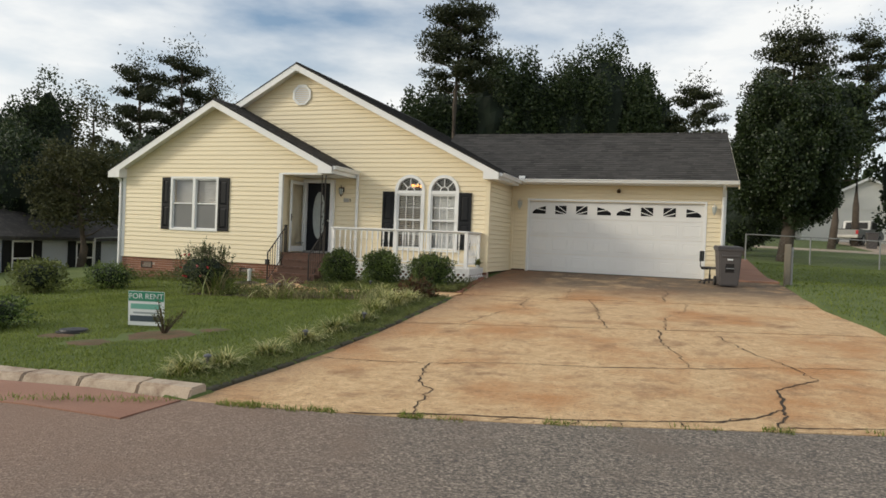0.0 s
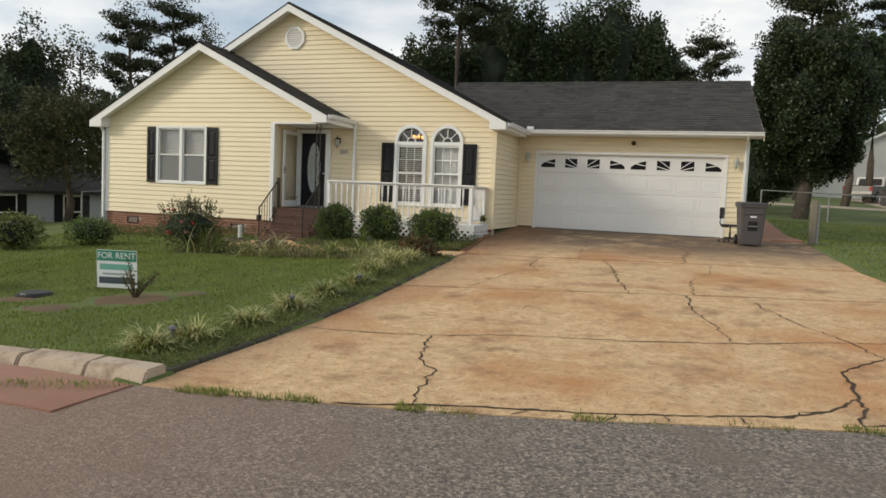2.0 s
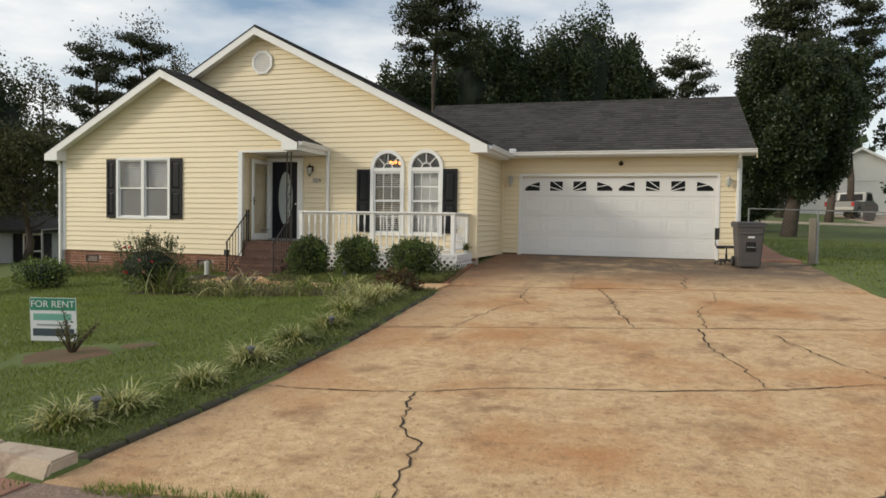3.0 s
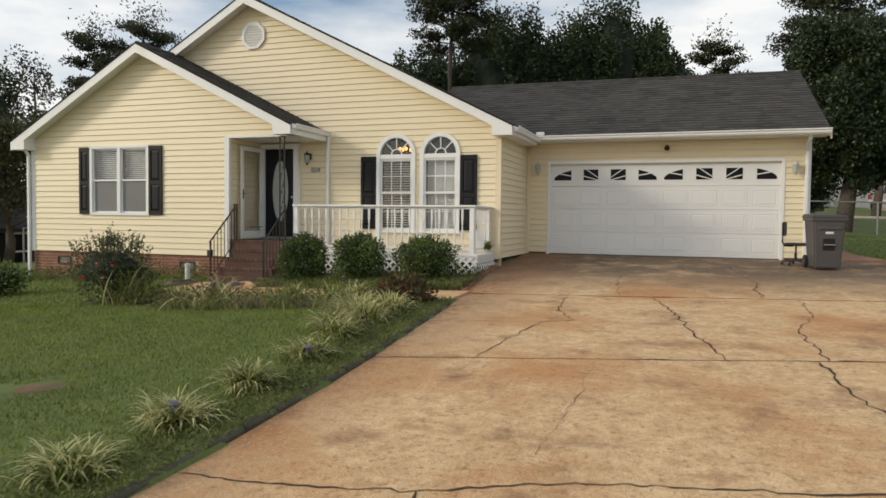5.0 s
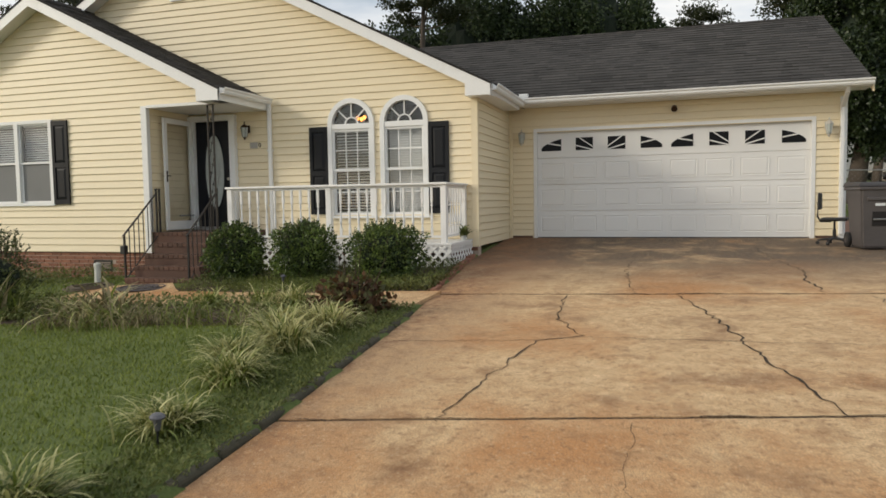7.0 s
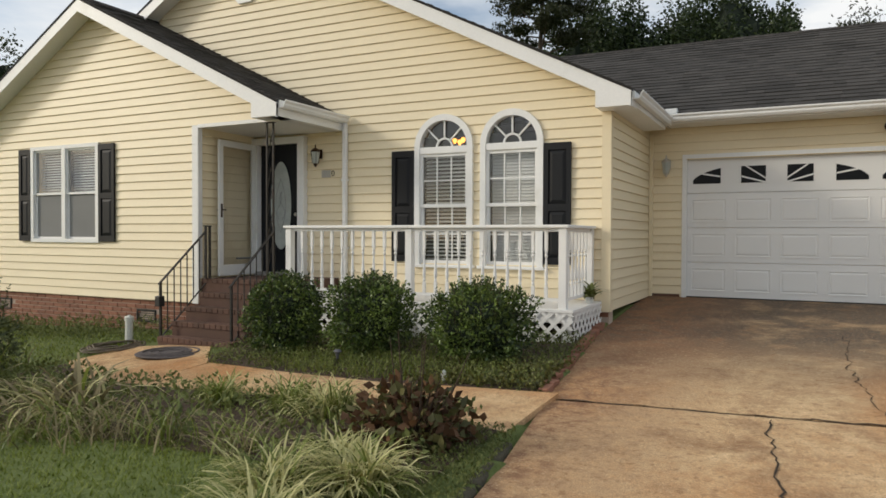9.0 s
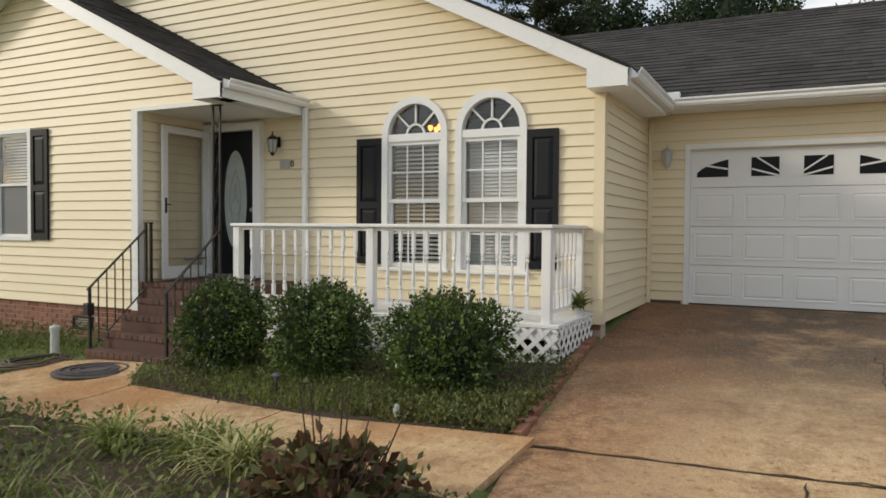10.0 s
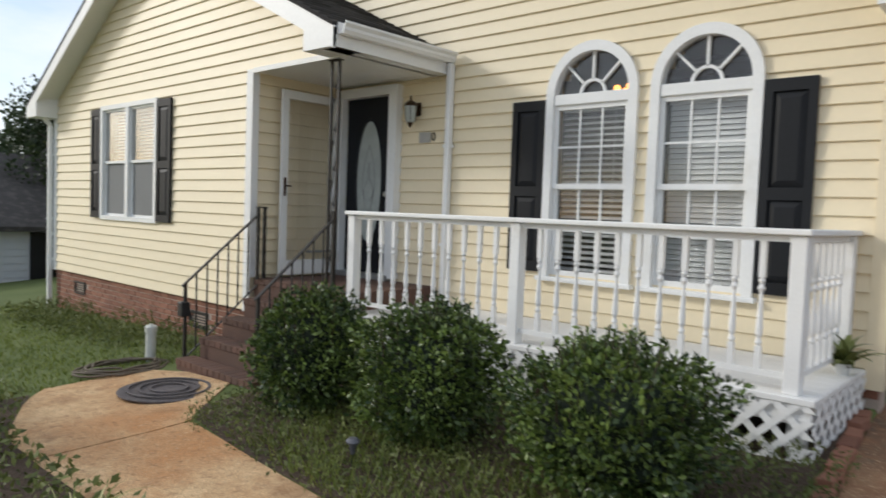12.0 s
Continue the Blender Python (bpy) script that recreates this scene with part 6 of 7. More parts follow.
hyd = thing("hydrangea", "browning low hydrangea with curled leaves", "shrub", at=(-4.05, 10.36, land_z(-4.05, 10.36)))
rg_ = np.random.default_rng(77)
d_ = rg_.normal(size=(900, 3)); d_ /= np.linalg.norm(d_, axis=1)[:, None]; d_[:, 2] = np.abs(d_[:, 2])
P_ = d_ * (rg_.uniform(0.5, 1.0, 900) * (1 + 0.25 * lump(5, d_, 2)))[:, None] * [0.44, 0.38, 0.40] + [0, 0, 0.05]
VQ, FQ = leaf_cloud(P_[:520], 0.085, 78, aim=d_[:520], bias=0.3, aspect=0.62, up=-0.1); quick("brown_leaves", VQ, FQ, HYD_B, hyd)
VQ, FQ = leaf_cloud(P_[520:], 0.085, 79, aim=d_[520:], bias=0.3, aspect=0.62, up=0.0); quick("green_leaves", VQ, FQ, HYD_G, hyd)
stt = bmesh.new()
for i in range(14):
    a_, q = rg_.uniform(0, 6.28), rg_.uniform(0.1, 0.4)
    tube(stt, [(0, 0, -0.03), (q * 0.6 * math.cos(a_), q * 0.6 * math.sin(a_), 0.25), (q * math.cos(a_), q * math.sin(a_), rg_.uniform(0.4, 0.8))], [0.006, 0.006, 0.003], 5)
part("stem", stt, TWIG, hyd)["kind"] = "stuff"

# weeds, ground cover and grass
WEED = leafy("weeds", (0.045, 0.065, 0.016), (0.21, 0.235, 0.065), 0.6, 0.2)
SEDUM = leafy("ground_cover", (0.04, 0.05, 0.012), (0.16, 0.15, 0.04), 0.5, 0.2)
GRASS = leafy("grass_blades", (0.075, 0.118, 0.014), (0.26, 0.30, 0.055), 0.6, 0.3)


def scatter(n, x0, x1, y0, y1, seed, keep=None):
    rg = np.random.default_rng(seed)
    P = np.stack([rg.uniform(x0, x1, n), rg.uniform(y0, y1, n)], 1)
    if keep:
        P = np.array([p for p in P if keep(p[0], p[1])])
    return np.array([(x, y, land_z(x, y) + 0.02) for x, y in P])


P = scatter(13000, -7.9, -3.75, 11.9, 13.9, 1, lambda x, y: y > WALK_FAR(x) - 0.03 + 0.12 * noise.noise((x * 4, y * 4, 0)))
hgt = np.random.default_rng(2).uniform(0, 1, len(P)) * 0.13
V, F = leaf_cloud(P + np.stack([0 * hgt, 0 * hgt, hgt], 1), 0.038, 3, up=0.6, aspect=0.4)
tagged(quick("weed_cover", V, F, WEED), "low weeds covering the bed under the bushes", "weeds", kind="stuff")
P = scatter(3000, -5.0, -3.72, 11.95, 12.9, 4, lambda x, y: y < 12.25 + 0.5 * (x + 5.0))
hgt = np.random.default_rng(5).uniform(0, 1, len(P)) * 0.07
V, F = leaf_cloud(P + np.stack([0 * hgt, 0 * hgt, hgt], 1), 0.045, 6, up=0.6, aspect=0.7)
tagged(quick("sedum_cover", V, F, SEDUM), "yellowish green ground cover at the driveway corner", "ground cover", kind="stuff")
P = scatter(5000, -9.4, -3.75, 9.5, 11.6, 7, lambda x, y: y < WALK_NEAR(x) + 0.05 and y > 9.75 + 0.25 * noise.noise((x * 2, 0, 3)))
hgt = np.random.default_rng(8).uniform(0, 1, len(P)) * 0.16
V, F = leaf_cloud(P + np.stack([0 * hgt, 0 * hgt, hgt], 1), 0.06, 9, up=0.6)
tagged(quick("border_weeds", V, F, WEED), "weedy border between the lawn and the walk", "weeds", kind="stuff")
P = scatter(2600, -14.9, -9.9, 12.9, 13.75, 17, lambda x, y: noise.noise((x * 1.3, y * 1.3, 4)) > -0.15)
hgt = np.random.default_rng(18).uniform(0, 1, len(P)) * 0.22
V, F = leaf_cloud(P + np.stack([0 * hgt, 0 * hgt, hgt], 1), 0.08, 19, up=0.8, aspect=0.25)
tagged(quick("wall_weeds", V, F, WEED), "tufts of weeds along the brick foundation", "weeds", kind="stuff")
P = scatter(40000, -4.2, -2.8, 2.3, 10.8, 27, lambda x, y: drive_left(y) - 0.5 < x < drive_left(y) - 0.02)
hgt = np.random.default_rng(28).uniform(0, 1, len(P)) * 0.06
V, F = leaf_cloud(P + np.stack([0 * hgt, 0 * hgt, hgt], 1), 0.034, 29, up=0.7, aspect=0.35)
tagged(quick("verge_weeds", V, F, WEED), "weedy verge along the driveway edge", "weeds", kind="stuff")


def turf(P, seed, length, name, label, width=0.006):
    rg = np.random.default_rng(seed)
    n = len(P)
    a = rg.uniform(0, 2 * math.pi, n)
    ln = length * rg.uniform(0.5, 1.2, n)
    side = np.stack([-np.sin(a), np.cos(a), 0 * a], 1) * width
    lean = np.stack([np.cos(a) * 0.6, np.sin(a) * 0.6, 0 * a + 0.8], 1) * ln[:, None]
    V = np.stack([P - side, P + side, P + lean], 1).reshape(-1, 3)
    k = np.arange(n) * 3
    return tagged(quick(name, V, np.stack([k, k + 1, k + 2], 1), GRASS), label, "grass", kind="stuff")


BARE = [(-5.75, 4.95, 0.55), (-6.2, 4.1, 0.35), (-7.2, 4.5, 0.3), (-5.3, 5.5, 0.25)]
lawn_ok = lambda x, y: y > road_edge(x) + 0.3 and y < 9.85 + 0.2 * noise.noise((x * 2, 0, 3)) and x < drive_left(y) - 0.25 and not any((x - a) ** 2 + (y - b) ** 2 < (c * (1 + 0.5 * noise.noise((x * 3, y * 3, 0)))) ** 2 for a, b, c in BARE)
turf(scatter(110000, -11.0, -3.1, 2.0, 10.2, 41, lawn_ok), 42, 0.05, "lawn_grass", "short mown grass blades of the lawn")
turf(scatter(44000, -16.0, -9.5, 1.5, 13.6, 43, lambda x, y: y > road_edge(x) + 0.3), 44, 0.06, "lawn_grass", "short mown grass blades of the lawn", 0.009)
turf(scatter(18000, 3.45, 9, 4.5, 28, 45, lambda x, y: x > drive_right(y) + 0.05), 46, 0.07, "lawn_grass", "grass blades of the side lawn", 0.012)
tuft = []
for cx, n_, wd in ((-2.35, 260, 0.2), (-2.05, 220, 0.3), (-1.6, 160, 0.15), (-0.85, 150, 0.1), (-0.65, 60, 0.25), (0.3, 110, 0.1), (0.5, 60, 0.3), (1.35, 50, 0.2), (1.95, 120, 0.12), (2.8, 90, 0.2)):
    q = scatter(n_, cx - wd, cx + wd, road_edge(cx) - 0.06, road_edge(cx) + 0.07, int(cx * 100) + 900)
    tuft.append(q - [0, 0, 0.03])
q = scatter(900, -4.4, -2.9, 1.2, 2.0, 77, lambda x, y: abs(y - (1.78 + 0.35 * (x + 2.9))) < 0.10)
tuft.append(q)
turf(np.concatenate(tuft), 47, 0.06, "crack_grass", "grass tufts growing in the road edge crack", 0.005)
for i, (a, b, c) in enumerate(BARE):
    k = bmesh.new()
    ring_ = []
    cv = k.verts.new((a, b, land_z(a, b) + 0.04))
    for j in range(28):
        t = 2 * math.pi * j / 28
        rad = c * (0.9 + 0.35 * noise.noise((math.cos(t) * 2 + i * 5, math.sin(t) * 2, 0)))
        ring_.append(k.verts.new((a + rad * math.cos(t), b + rad * math.sin(t) * 0.8, land_z(a + rad * math.cos(t), b + rad * math.sin(t) * 0.8) + 0.028)))
    for j in range(28):
        k.faces.new((cv, ring_[j], ring_[(j + 1) % 28]))
    tagged(part("soil_patch", k, CLAY), "bare reddish soil patch worn in the lawn", "soil", kind="structure")
bed = []
for nm, pts in (("bed_front", [(-7.95, 12.3), (-7.0, 12.1), (-5.2, 11.87), (-3.75, 11.96), (-3.92, 13.5), (-3.95, 15.07), (-7.95, 15.07)]), ("bed_border", [(-9.4, 9.8), (-3.6, 9.7), (-3.6, 10.8), (-4.8, 11.06), (-7.6, 11.16), (-8.3, 11.22), (-9.4, 11.7)])):
    k = bmesh.new()
    k.faces.new([k.verts.new((x, y, land_z(x, y) + 0.034)) for x, y in pts])
    bmesh.ops.subdivide_edges(k, edges=k.edges[:], cuts=6, use_grid_fill=True)
    bmesh.ops.triangulate(k, faces=k.faces[:])
    for v in k.verts:
        v.co.z = land_z(v.co.x, v.co.y) + 0.034
    tagged(part(nm, k, MULCH), "dark soil planting bed", "planting bed", kind="structure")

# ---------- things in the yard ----------
sign = thing("yard_sign", "green and white for-rent yard sign on a thin frame", "sign", at=Matrix.Translation((-6.50, 5.45, -0.70)) @ pose(0, 0, 0, 3, 0, 16))
SIGNWHITE = mat("sign_white", (0.72, 0.74, 0.74), 0.5, var=0.06, bump=0.02, coarse=4)
SIGNGREEN = mat("sign_green", (0.03, 0.22, 0.13), 0.5, var=0.1, bump=0.02)
part("panel", box(-0.28, 0.28, -0.004, 0.004, 0, 0.52), SIGNWHITE, sign)
part("band", box(-0.275, 0.275, -0.007, -0.005, 0.37, 0.515), SIGNGREEN, sign, "green heading band")
tc = bpy.data.curves.new("heading", "FONT")
tc.body, tc.size, tc.extrude, tc.align_x, tc.align_y = "FOR RENT", 0.115, 0.001, "CENTER", "CENTER"
tt = new("heading", tc)
tt.data.materials.append(SIGNWHITE)
tt.parent, tt.matrix_local = sign, pose(0, -0.009, 0.442, 90)
part("lettering", box(-0.24, 0.22, -0.007, -0.005, 0.25, 0.33), mat("sign_pale_green", (0.16, 0.40, 0.32), 0.5), sign, "illegible pale green lettering")
part("lettering", box(-0.25, 0.25, -0.007, -0.005, 0.06, 0.15), mat("sign_dark_ink", (0.05, 0.07, 0.09), 0.5), sign, "illegible dark lettering")
part("lettering", box(-0.2, 0.2, -0.007, -0.005, 0.18, 0.205), mat("sign_grey_ink", (0.3, 0.34, 0.34), 0.5), sign, "illegible grey lettering")
for x in (-0.27, 0.27):
    part("stake", rod(bmesh.new(), (x, 0.01, -0.42), (x, 0.01, 0.5), 0.006), BLACKPLASTIC, sign)

lid = thing("utility_cover", "dark round utility cover set in the lawn", "utility cover", at=(-7.25, 4.82, land_z(-7.25, 4.82) + 0.03))
part("cover", lathe(bmesh.new(), [(0.19, -0.03), (0.2, 0.02), (0.185, 0.045), (0.05, 0.05), (0.02, 0.055)], 24), BLACKPLASTIC, lid)
part("rim", lathe(bmesh.new(), [(0.24, -0.03), (0.24, 0.01), (0.21, 0.015), (0.205, -0.02)], 24), IRON, lid)

shr = thing("twig_shrub", "small bare-stemmed shrub beside the sign", "shrub", at=(-5.78, 5.0, land_z(-5.78, 5.0) + 0.03))
k = bmesh.new()
ends = []
rr = random.Random(9)
for i in range(9):
    a_ = rr.uniform(0, 6.28)
    e = Vector((0.2 * math.cos(a_) + 0.08, 0.2 * math.sin(a_), rr.uniform(0.25, 0.52)))
    tube(k, [(0, 0, -0.03), e * 0.45 + Vector((rr.uniform(-0.03, 0.03), 0, 0)), e], [0.014, 0.009, 0.004], 5)
    ends += [e * f for f in (0.5, 0.6, 0.7, 0.8, 0.9, 1.0)]
part("stem", k, TWIG, shr)["kind"] = "stuff"
V, F = leaf_cloud(np.repeat(np.array([tuple(e) for e in ends]), 5, 0) + np.random.default_rng(4).normal(size=(len(ends) * 5, 3)) * 0.02, 0.04, 5)
quick("leaves", V, F, HYD_G, shr)

SOLARMAT = mat("solar_light_plastic", (0.10, 0.10, 0.11), 0.4, var=0.2)
def solar(x, y):
    s = thing("solar_light", "small grey solar path light on a stake", "path light", "solar path lights", at=Matrix.Translation((x, y, land_z(x, y) + 0.02)) @ pose(0, 0, 0, 4, 5, 0) @ Matrix.Scale(0.72, 4))
    part("stake", rod(bmesh.new(), (0, 0, -0.08), (0, 0, 0.16), 0.009), BLACKPLASTIC, s)
    part("lens", lathe(bmesh.new(), [(0.018, 0.15), (0.036, 0.25)], 10), SOLARMAT, s)
    part("cap", lathe(bmesh.new(), [(0.055, 0.245), (0.058, 0.26), (0.035, 0.28), (0.01, 0.285)], 12), SOLARMAT, s)


for x, y in ((-3.40, 2.87), (-3.42, 4.86), (-3.43, 6.62), (-6.0, 12.3)):
    solar(x, y)

bin_ = thing("wheelie_bin", "grey plastic wheeled rubbish bin with a closed lid", "bin", at=Matrix.Translation((2.13, 15.95, drive_z(2.13, 15.95))) @ pose(0, 0, 0, 0, 0, 8) @ Matrix.Diagonal((0.95, 0.92, 1.0, 1)))
k = bmesh.new()
hexa(k, [(-0.235, -0.27, 0.02), (0.235, -0.27, 0.02), (0.235, 0.22, 0.02), (-0.235, 0.22, 0.02), (-0.29, -0.33, 0.93), (0.29, -0.33, 0.93), (0.29, 0.31, 0.93), (-0.29, 0.31, 0.93)])
bmesh.ops.bevel(k, geom=k.edges[:], offset=0.03, segments=3, affect="EDGES")
body = part("body", k, BINGREY, bin_)
part("rim", box(-0.315, 0.315, -0.355, 0.33, 0.90, 0.95, bevel=0.012), BINGREY, bin_)
k = bmesh.new()
hexa(k, [(-0.33, -0.37, 0.952), (0.33, -0.37, 0.952), (0.33, 0.36, 0.952), (-0.33, 0.36, 0.952), (-0.30, -0.32, 1.0), (0.30, -0.32, 1.0), (0.30, 0.34, 1.03), (-0.30, 0.34, 1.03)])
bmesh.ops.bevel(k, geom=k.edges[:], offset=0.012, segments=2, affect="EDGES")
part("lid", k, mat("dark_grey_bin_lid", (0.05, 0.045, 0.045), 0.5, var=0.15), bin_)
part("front_rib", box(-0.2, 0.2, -0.345, -0.30, 0.74, 0.79, bevel=0.012), BINGREY, bin_)
part("catch_bar", rod(bmesh.new(), (-0.10, -0.335, 0.46), (0.10, -0.335, 0.46), 0.012), METAL, bin_)
part("catch_recess", box(-0.11, 0.11, -0.308, -0.29, 0.36, 0.58, bevel=0.008), SEAM, bin_)
part("label_plate", box(-0.07, 0.07, -0.332, -0.315, 0.66, 0.70), SIGNWHITE, bin_, "small pale illegible label")
for x in (-0.27, 0.27):
    w = part("wheel", lathe(bmesh.new(), [(0.10, -0.03), (0.125, -0.02), (0.125, 0.02), (0.10, 0.03)], 18), BLACKPLASTIC, bin_, m=pose(x, 0.24, 0.125, 0, 90, 0))
    part("hub", lathe(bmesh.new(), [(0.05, -0.034), (0.05, 0.034)], 12), BINGREY, w)
part("axle", rod(bmesh.new(), (-0.26, 0.24, 0.125), (0.26, 0.24, 0.125), 0.012), METAL, bin_)
part("handle", tube(bmesh.new(), [(-0.2, 0.31, 0.90), (-0.2, 0.39, 0.93), (0.2, 0.39, 0.93), (0.2, 0.31, 0.90)], 0.014), BINGREY, bin_)

chair = thing("office_chair", "small black swivel office chair by the garage", "chair", at=Matrix.Translation((1.73, 16.5, drive_z(1.73, 16.5))) @ pose(0, 0, 0, 0, 0, 75) @ Matrix.Scale(0.92, 4))
k = box(-0.22, 0.22, -0.21, 0.21, 0.42, 0.48, bevel=0.025)
part("seat", k, BLACKPLASTIC, chair)
k = box(-0.19, 0.19, 0.21, 0.26, 0.62, 0.92, bevel=0.024)
part("backrest", k, BLACKPLASTIC, chair)
part("back_bar", tube(bmesh.new(), [(0, 0.05, 0.41), (0, 0.22, 0.41), (0, 0.27, 0.50), (0, 0.265, 0.75)], 0.018), BLACKPLASTIC, chair)
part("gas_column", lathe(bmesh.new(), [(0.028, 0.10), (0.028, 0.26), (0.018, 0.27), (0.018, 0.42)], 12), BLACKPLASTIC, chair)
for i in range(5):
    a_ = 2 * math.pi * i / 5 + 0.3
    c, s = math.cos(a_), math.sin(a_)
    part("foot", tube(bmesh.new(), [(0.02 * c, 0.02 * s, 0.115), (0.26 * c, 0.26 * s, 0.075)], [0.026, 0.016], 6), BLACKPLASTIC, chair)
    part("castor", rod(bmesh.new(), (0.26 * c - 0.02 * s, 0.26 * s + 0.02 * c, 0.03), (0.26 * c + 0.02 * s, 0.26 * s - 0.02 * c, 0.03), 0.03, n=12), BLACKPLASTIC, chair)

pipe = thing("cleanout_pipe", "white capped plastic drain cleanout pipe", "pipe", at=(-9.86, 12.95, land_z(-9.86, 12.95)))
PVC = mat("white_pvc", (0.62, 0.63, 0.58), 0.4, var=0.1)
part("pipe", rod(bmesh.new(), (0, 0, -0.05), (0.01, 0, 0.34), 0.05, n=16), PVC, pipe)
part("cap", lathe(bmesh.new(), [(0.058, 0.32), (0.06, 0.37), (0.05, 0.385), (0.02, 0.385), (0.018, 0.40)], 16, (0.01, 0, 0)), PVC, pipe)

HOSE = mat("old_hose_rubber", (0.10, 0.075, 0.05), 0.7, var=0.3, col2=(0.22, 0.18, 0.13))
hose = thing("garden_hose", "coiled brownish garden hose on the ground", "hose", at=(-9.72, 12.62, land_z(-9.72, 12.62) + 0.045))
k = bmesh.new()
tube(k, [(0.27 * (1 - 0.05 * (i // 24)) * math.cos(i / 24 * 6.283) + 0.03 * math.sin(i * 0.7), 0.44 * (1 - 0.06 * (i // 24)) * math.sin(i / 24 * 6.283) + 0.02 * math.sin(i * 1.3), 0.007 * (i // 24) + 0.008 * math.sin(i * 0.9)) for i in range(24 * 6)], 0.011, 6)
part("coil", k, HOSE, hose, smooth=True)
mat_ = thing("door_mat", "round dark grey rubber mat on the walk", "mat", at=(-8.58, 12.5, land_z(-8.58, 12.5) + 0.037))
MATR = mat("dark_rubber_mat", (0.05, 0.042, 0.042), 0.85, var=0.4, fine=40, col2=(0.16, 0.14, 0.14), bump=0.6, dist=0.01)
part("disc", lathe(bmesh.new(), [(0.40, 0), (0.405, 0.012), (0.39, 0.018), (0.02, 0.019)], 32), MATR, mat_)
for q in (0.34, 0.25, 0.16):
    part("ring", arc_band(bmesh.new(), 0, 0, q - 0.025, q, 0, 0.008, 0, 360, 28), MATR, mat_, m=pose(0, 0, 0.026, 90))
pot = thing("potted_plant", "small leafy potted plant on the deck corner", "plant", at=(-4.06, 14.75, DZ))
part("pot", lathe(bmesh.new(), [(0.04, 0), (0.052, 0.07), (0.056, 0.075), (0.05, 0.07)], 14), mat("white_pot", (0.6, 0.6, 0.57), 0.5), pot)
V, F = blades(26, 91, 0.30, 0.065, 0.02, 0.8)
quick("leaves", V + [0, 0, 0.07], F, WEED, pot)
bush(-13.21, 9.38, 0.55, 0.5, 0.7, 15, "yellow-green shrub at the lawn edge", material=WEED, n=2500, size=0.07, sprigs=6)
bush(-12.52, 10.86, 0.5, 0.45, 0.55, 16, "small dark shrub at the lawn edge", n=2200, size=0.06, sprigs=6)
bush(-8.85, 4.70, 0.55, 0.5, 0.42, 17, "low dark spreading shrub on the lawn", n=3000, size=0.05, sprigs=8)

stub = thing("glass_stake_light", "tiny clear glass stake light in the bed", "path light", at=(-4.62, 11.98, land_z(-4.62, 11.98) + 0.03))
part("glass", lathe(bmesh.new(), [(0.018, 0.03), (0.028, 0.07), (0.02, 0.11), (0.008, 0.12)], 10), FROST, stub)
part("stake", rod(bmesh.new(), (0, 0, -0.05), (0, 0, 0.035), 0.01), METAL, stub)
P = scatter(1300, -6.9, -4.2, 11.95, 12.8, 61, lambda x, y: y > WALK_FAR(x) + 0.05)
turf(P, 62, 0.19, "tall_bed_grass", "tall thin grass growing under the bushes", 0.006)


# ---------- trees ----------
TREELEAF = leafy("tree_leaves_dark", (0.012, 0.026, 0.010), (0.06, 0.085, 0.028), 0.5, 0.2, 0.35)
PEARLEAF = leafy("pear_leaves", (0.010, 0.021, 0.008), (0.048, 0.070, 0.022), 0.4, 0.2, 0.4)
PINELEAF = leafy("pine_needles", (0.012, 0.022, 0.008), (0.055, 0.06, 0.022), 0.6, 0.1, 0.3)
OLIVELEAF = leafy("olive_leaves", (0.03, 0.038, 0.014), (0.10, 0.10, 0.04), 0.6, 0.25, 0.3)


def limbs(bm, base, top, r, n, spread, seed, start=0.35):
    rr_ = random.Random(seed)
    base, top = Vector(base), Vector(top)
    pts = [base.lerp(top, f) + Vector((0.15 * math.sin(f * 5 + seed), 0.15 * math.cos(f * 4 + seed), 0)) * (0 if f == 0 else 1) for f in (0, 0.2, 0.4, 0.6, 0.8, 1)]
    tube(bm, pts, [r * 1.25, r, r * 0.85, r * 0.65, r * 0.4, r * 0.12], 9)
    ends = []
    for i in range(n):
        f = start + (0.97 - start) * (i + 0.5) / n
        a = i * 2.4 + rr_.uniform(-0.4, 0.4)
        p = base.lerp(top, f)
        ln = spread * (1.05 - 0.55 * abs(f - 0.55) / 0.45) * rr_.uniform(0.75, 1.1)
        e = p + Vector((math.cos(a) * ln, math.sin(a) * ln, ln * rr_.uniform(0.15, 0.5)))
        m_ = p.lerp(e, 0.5) + Vector((0, 0, -0.06 * ln))
        tube(bm, [p, m_, e], [r * 0.4 * (1 - f * 0.6), r * 0.25 * (1 - f * 0.5), r * 0.06], 5)
        ends.append((p, e))
    return ends


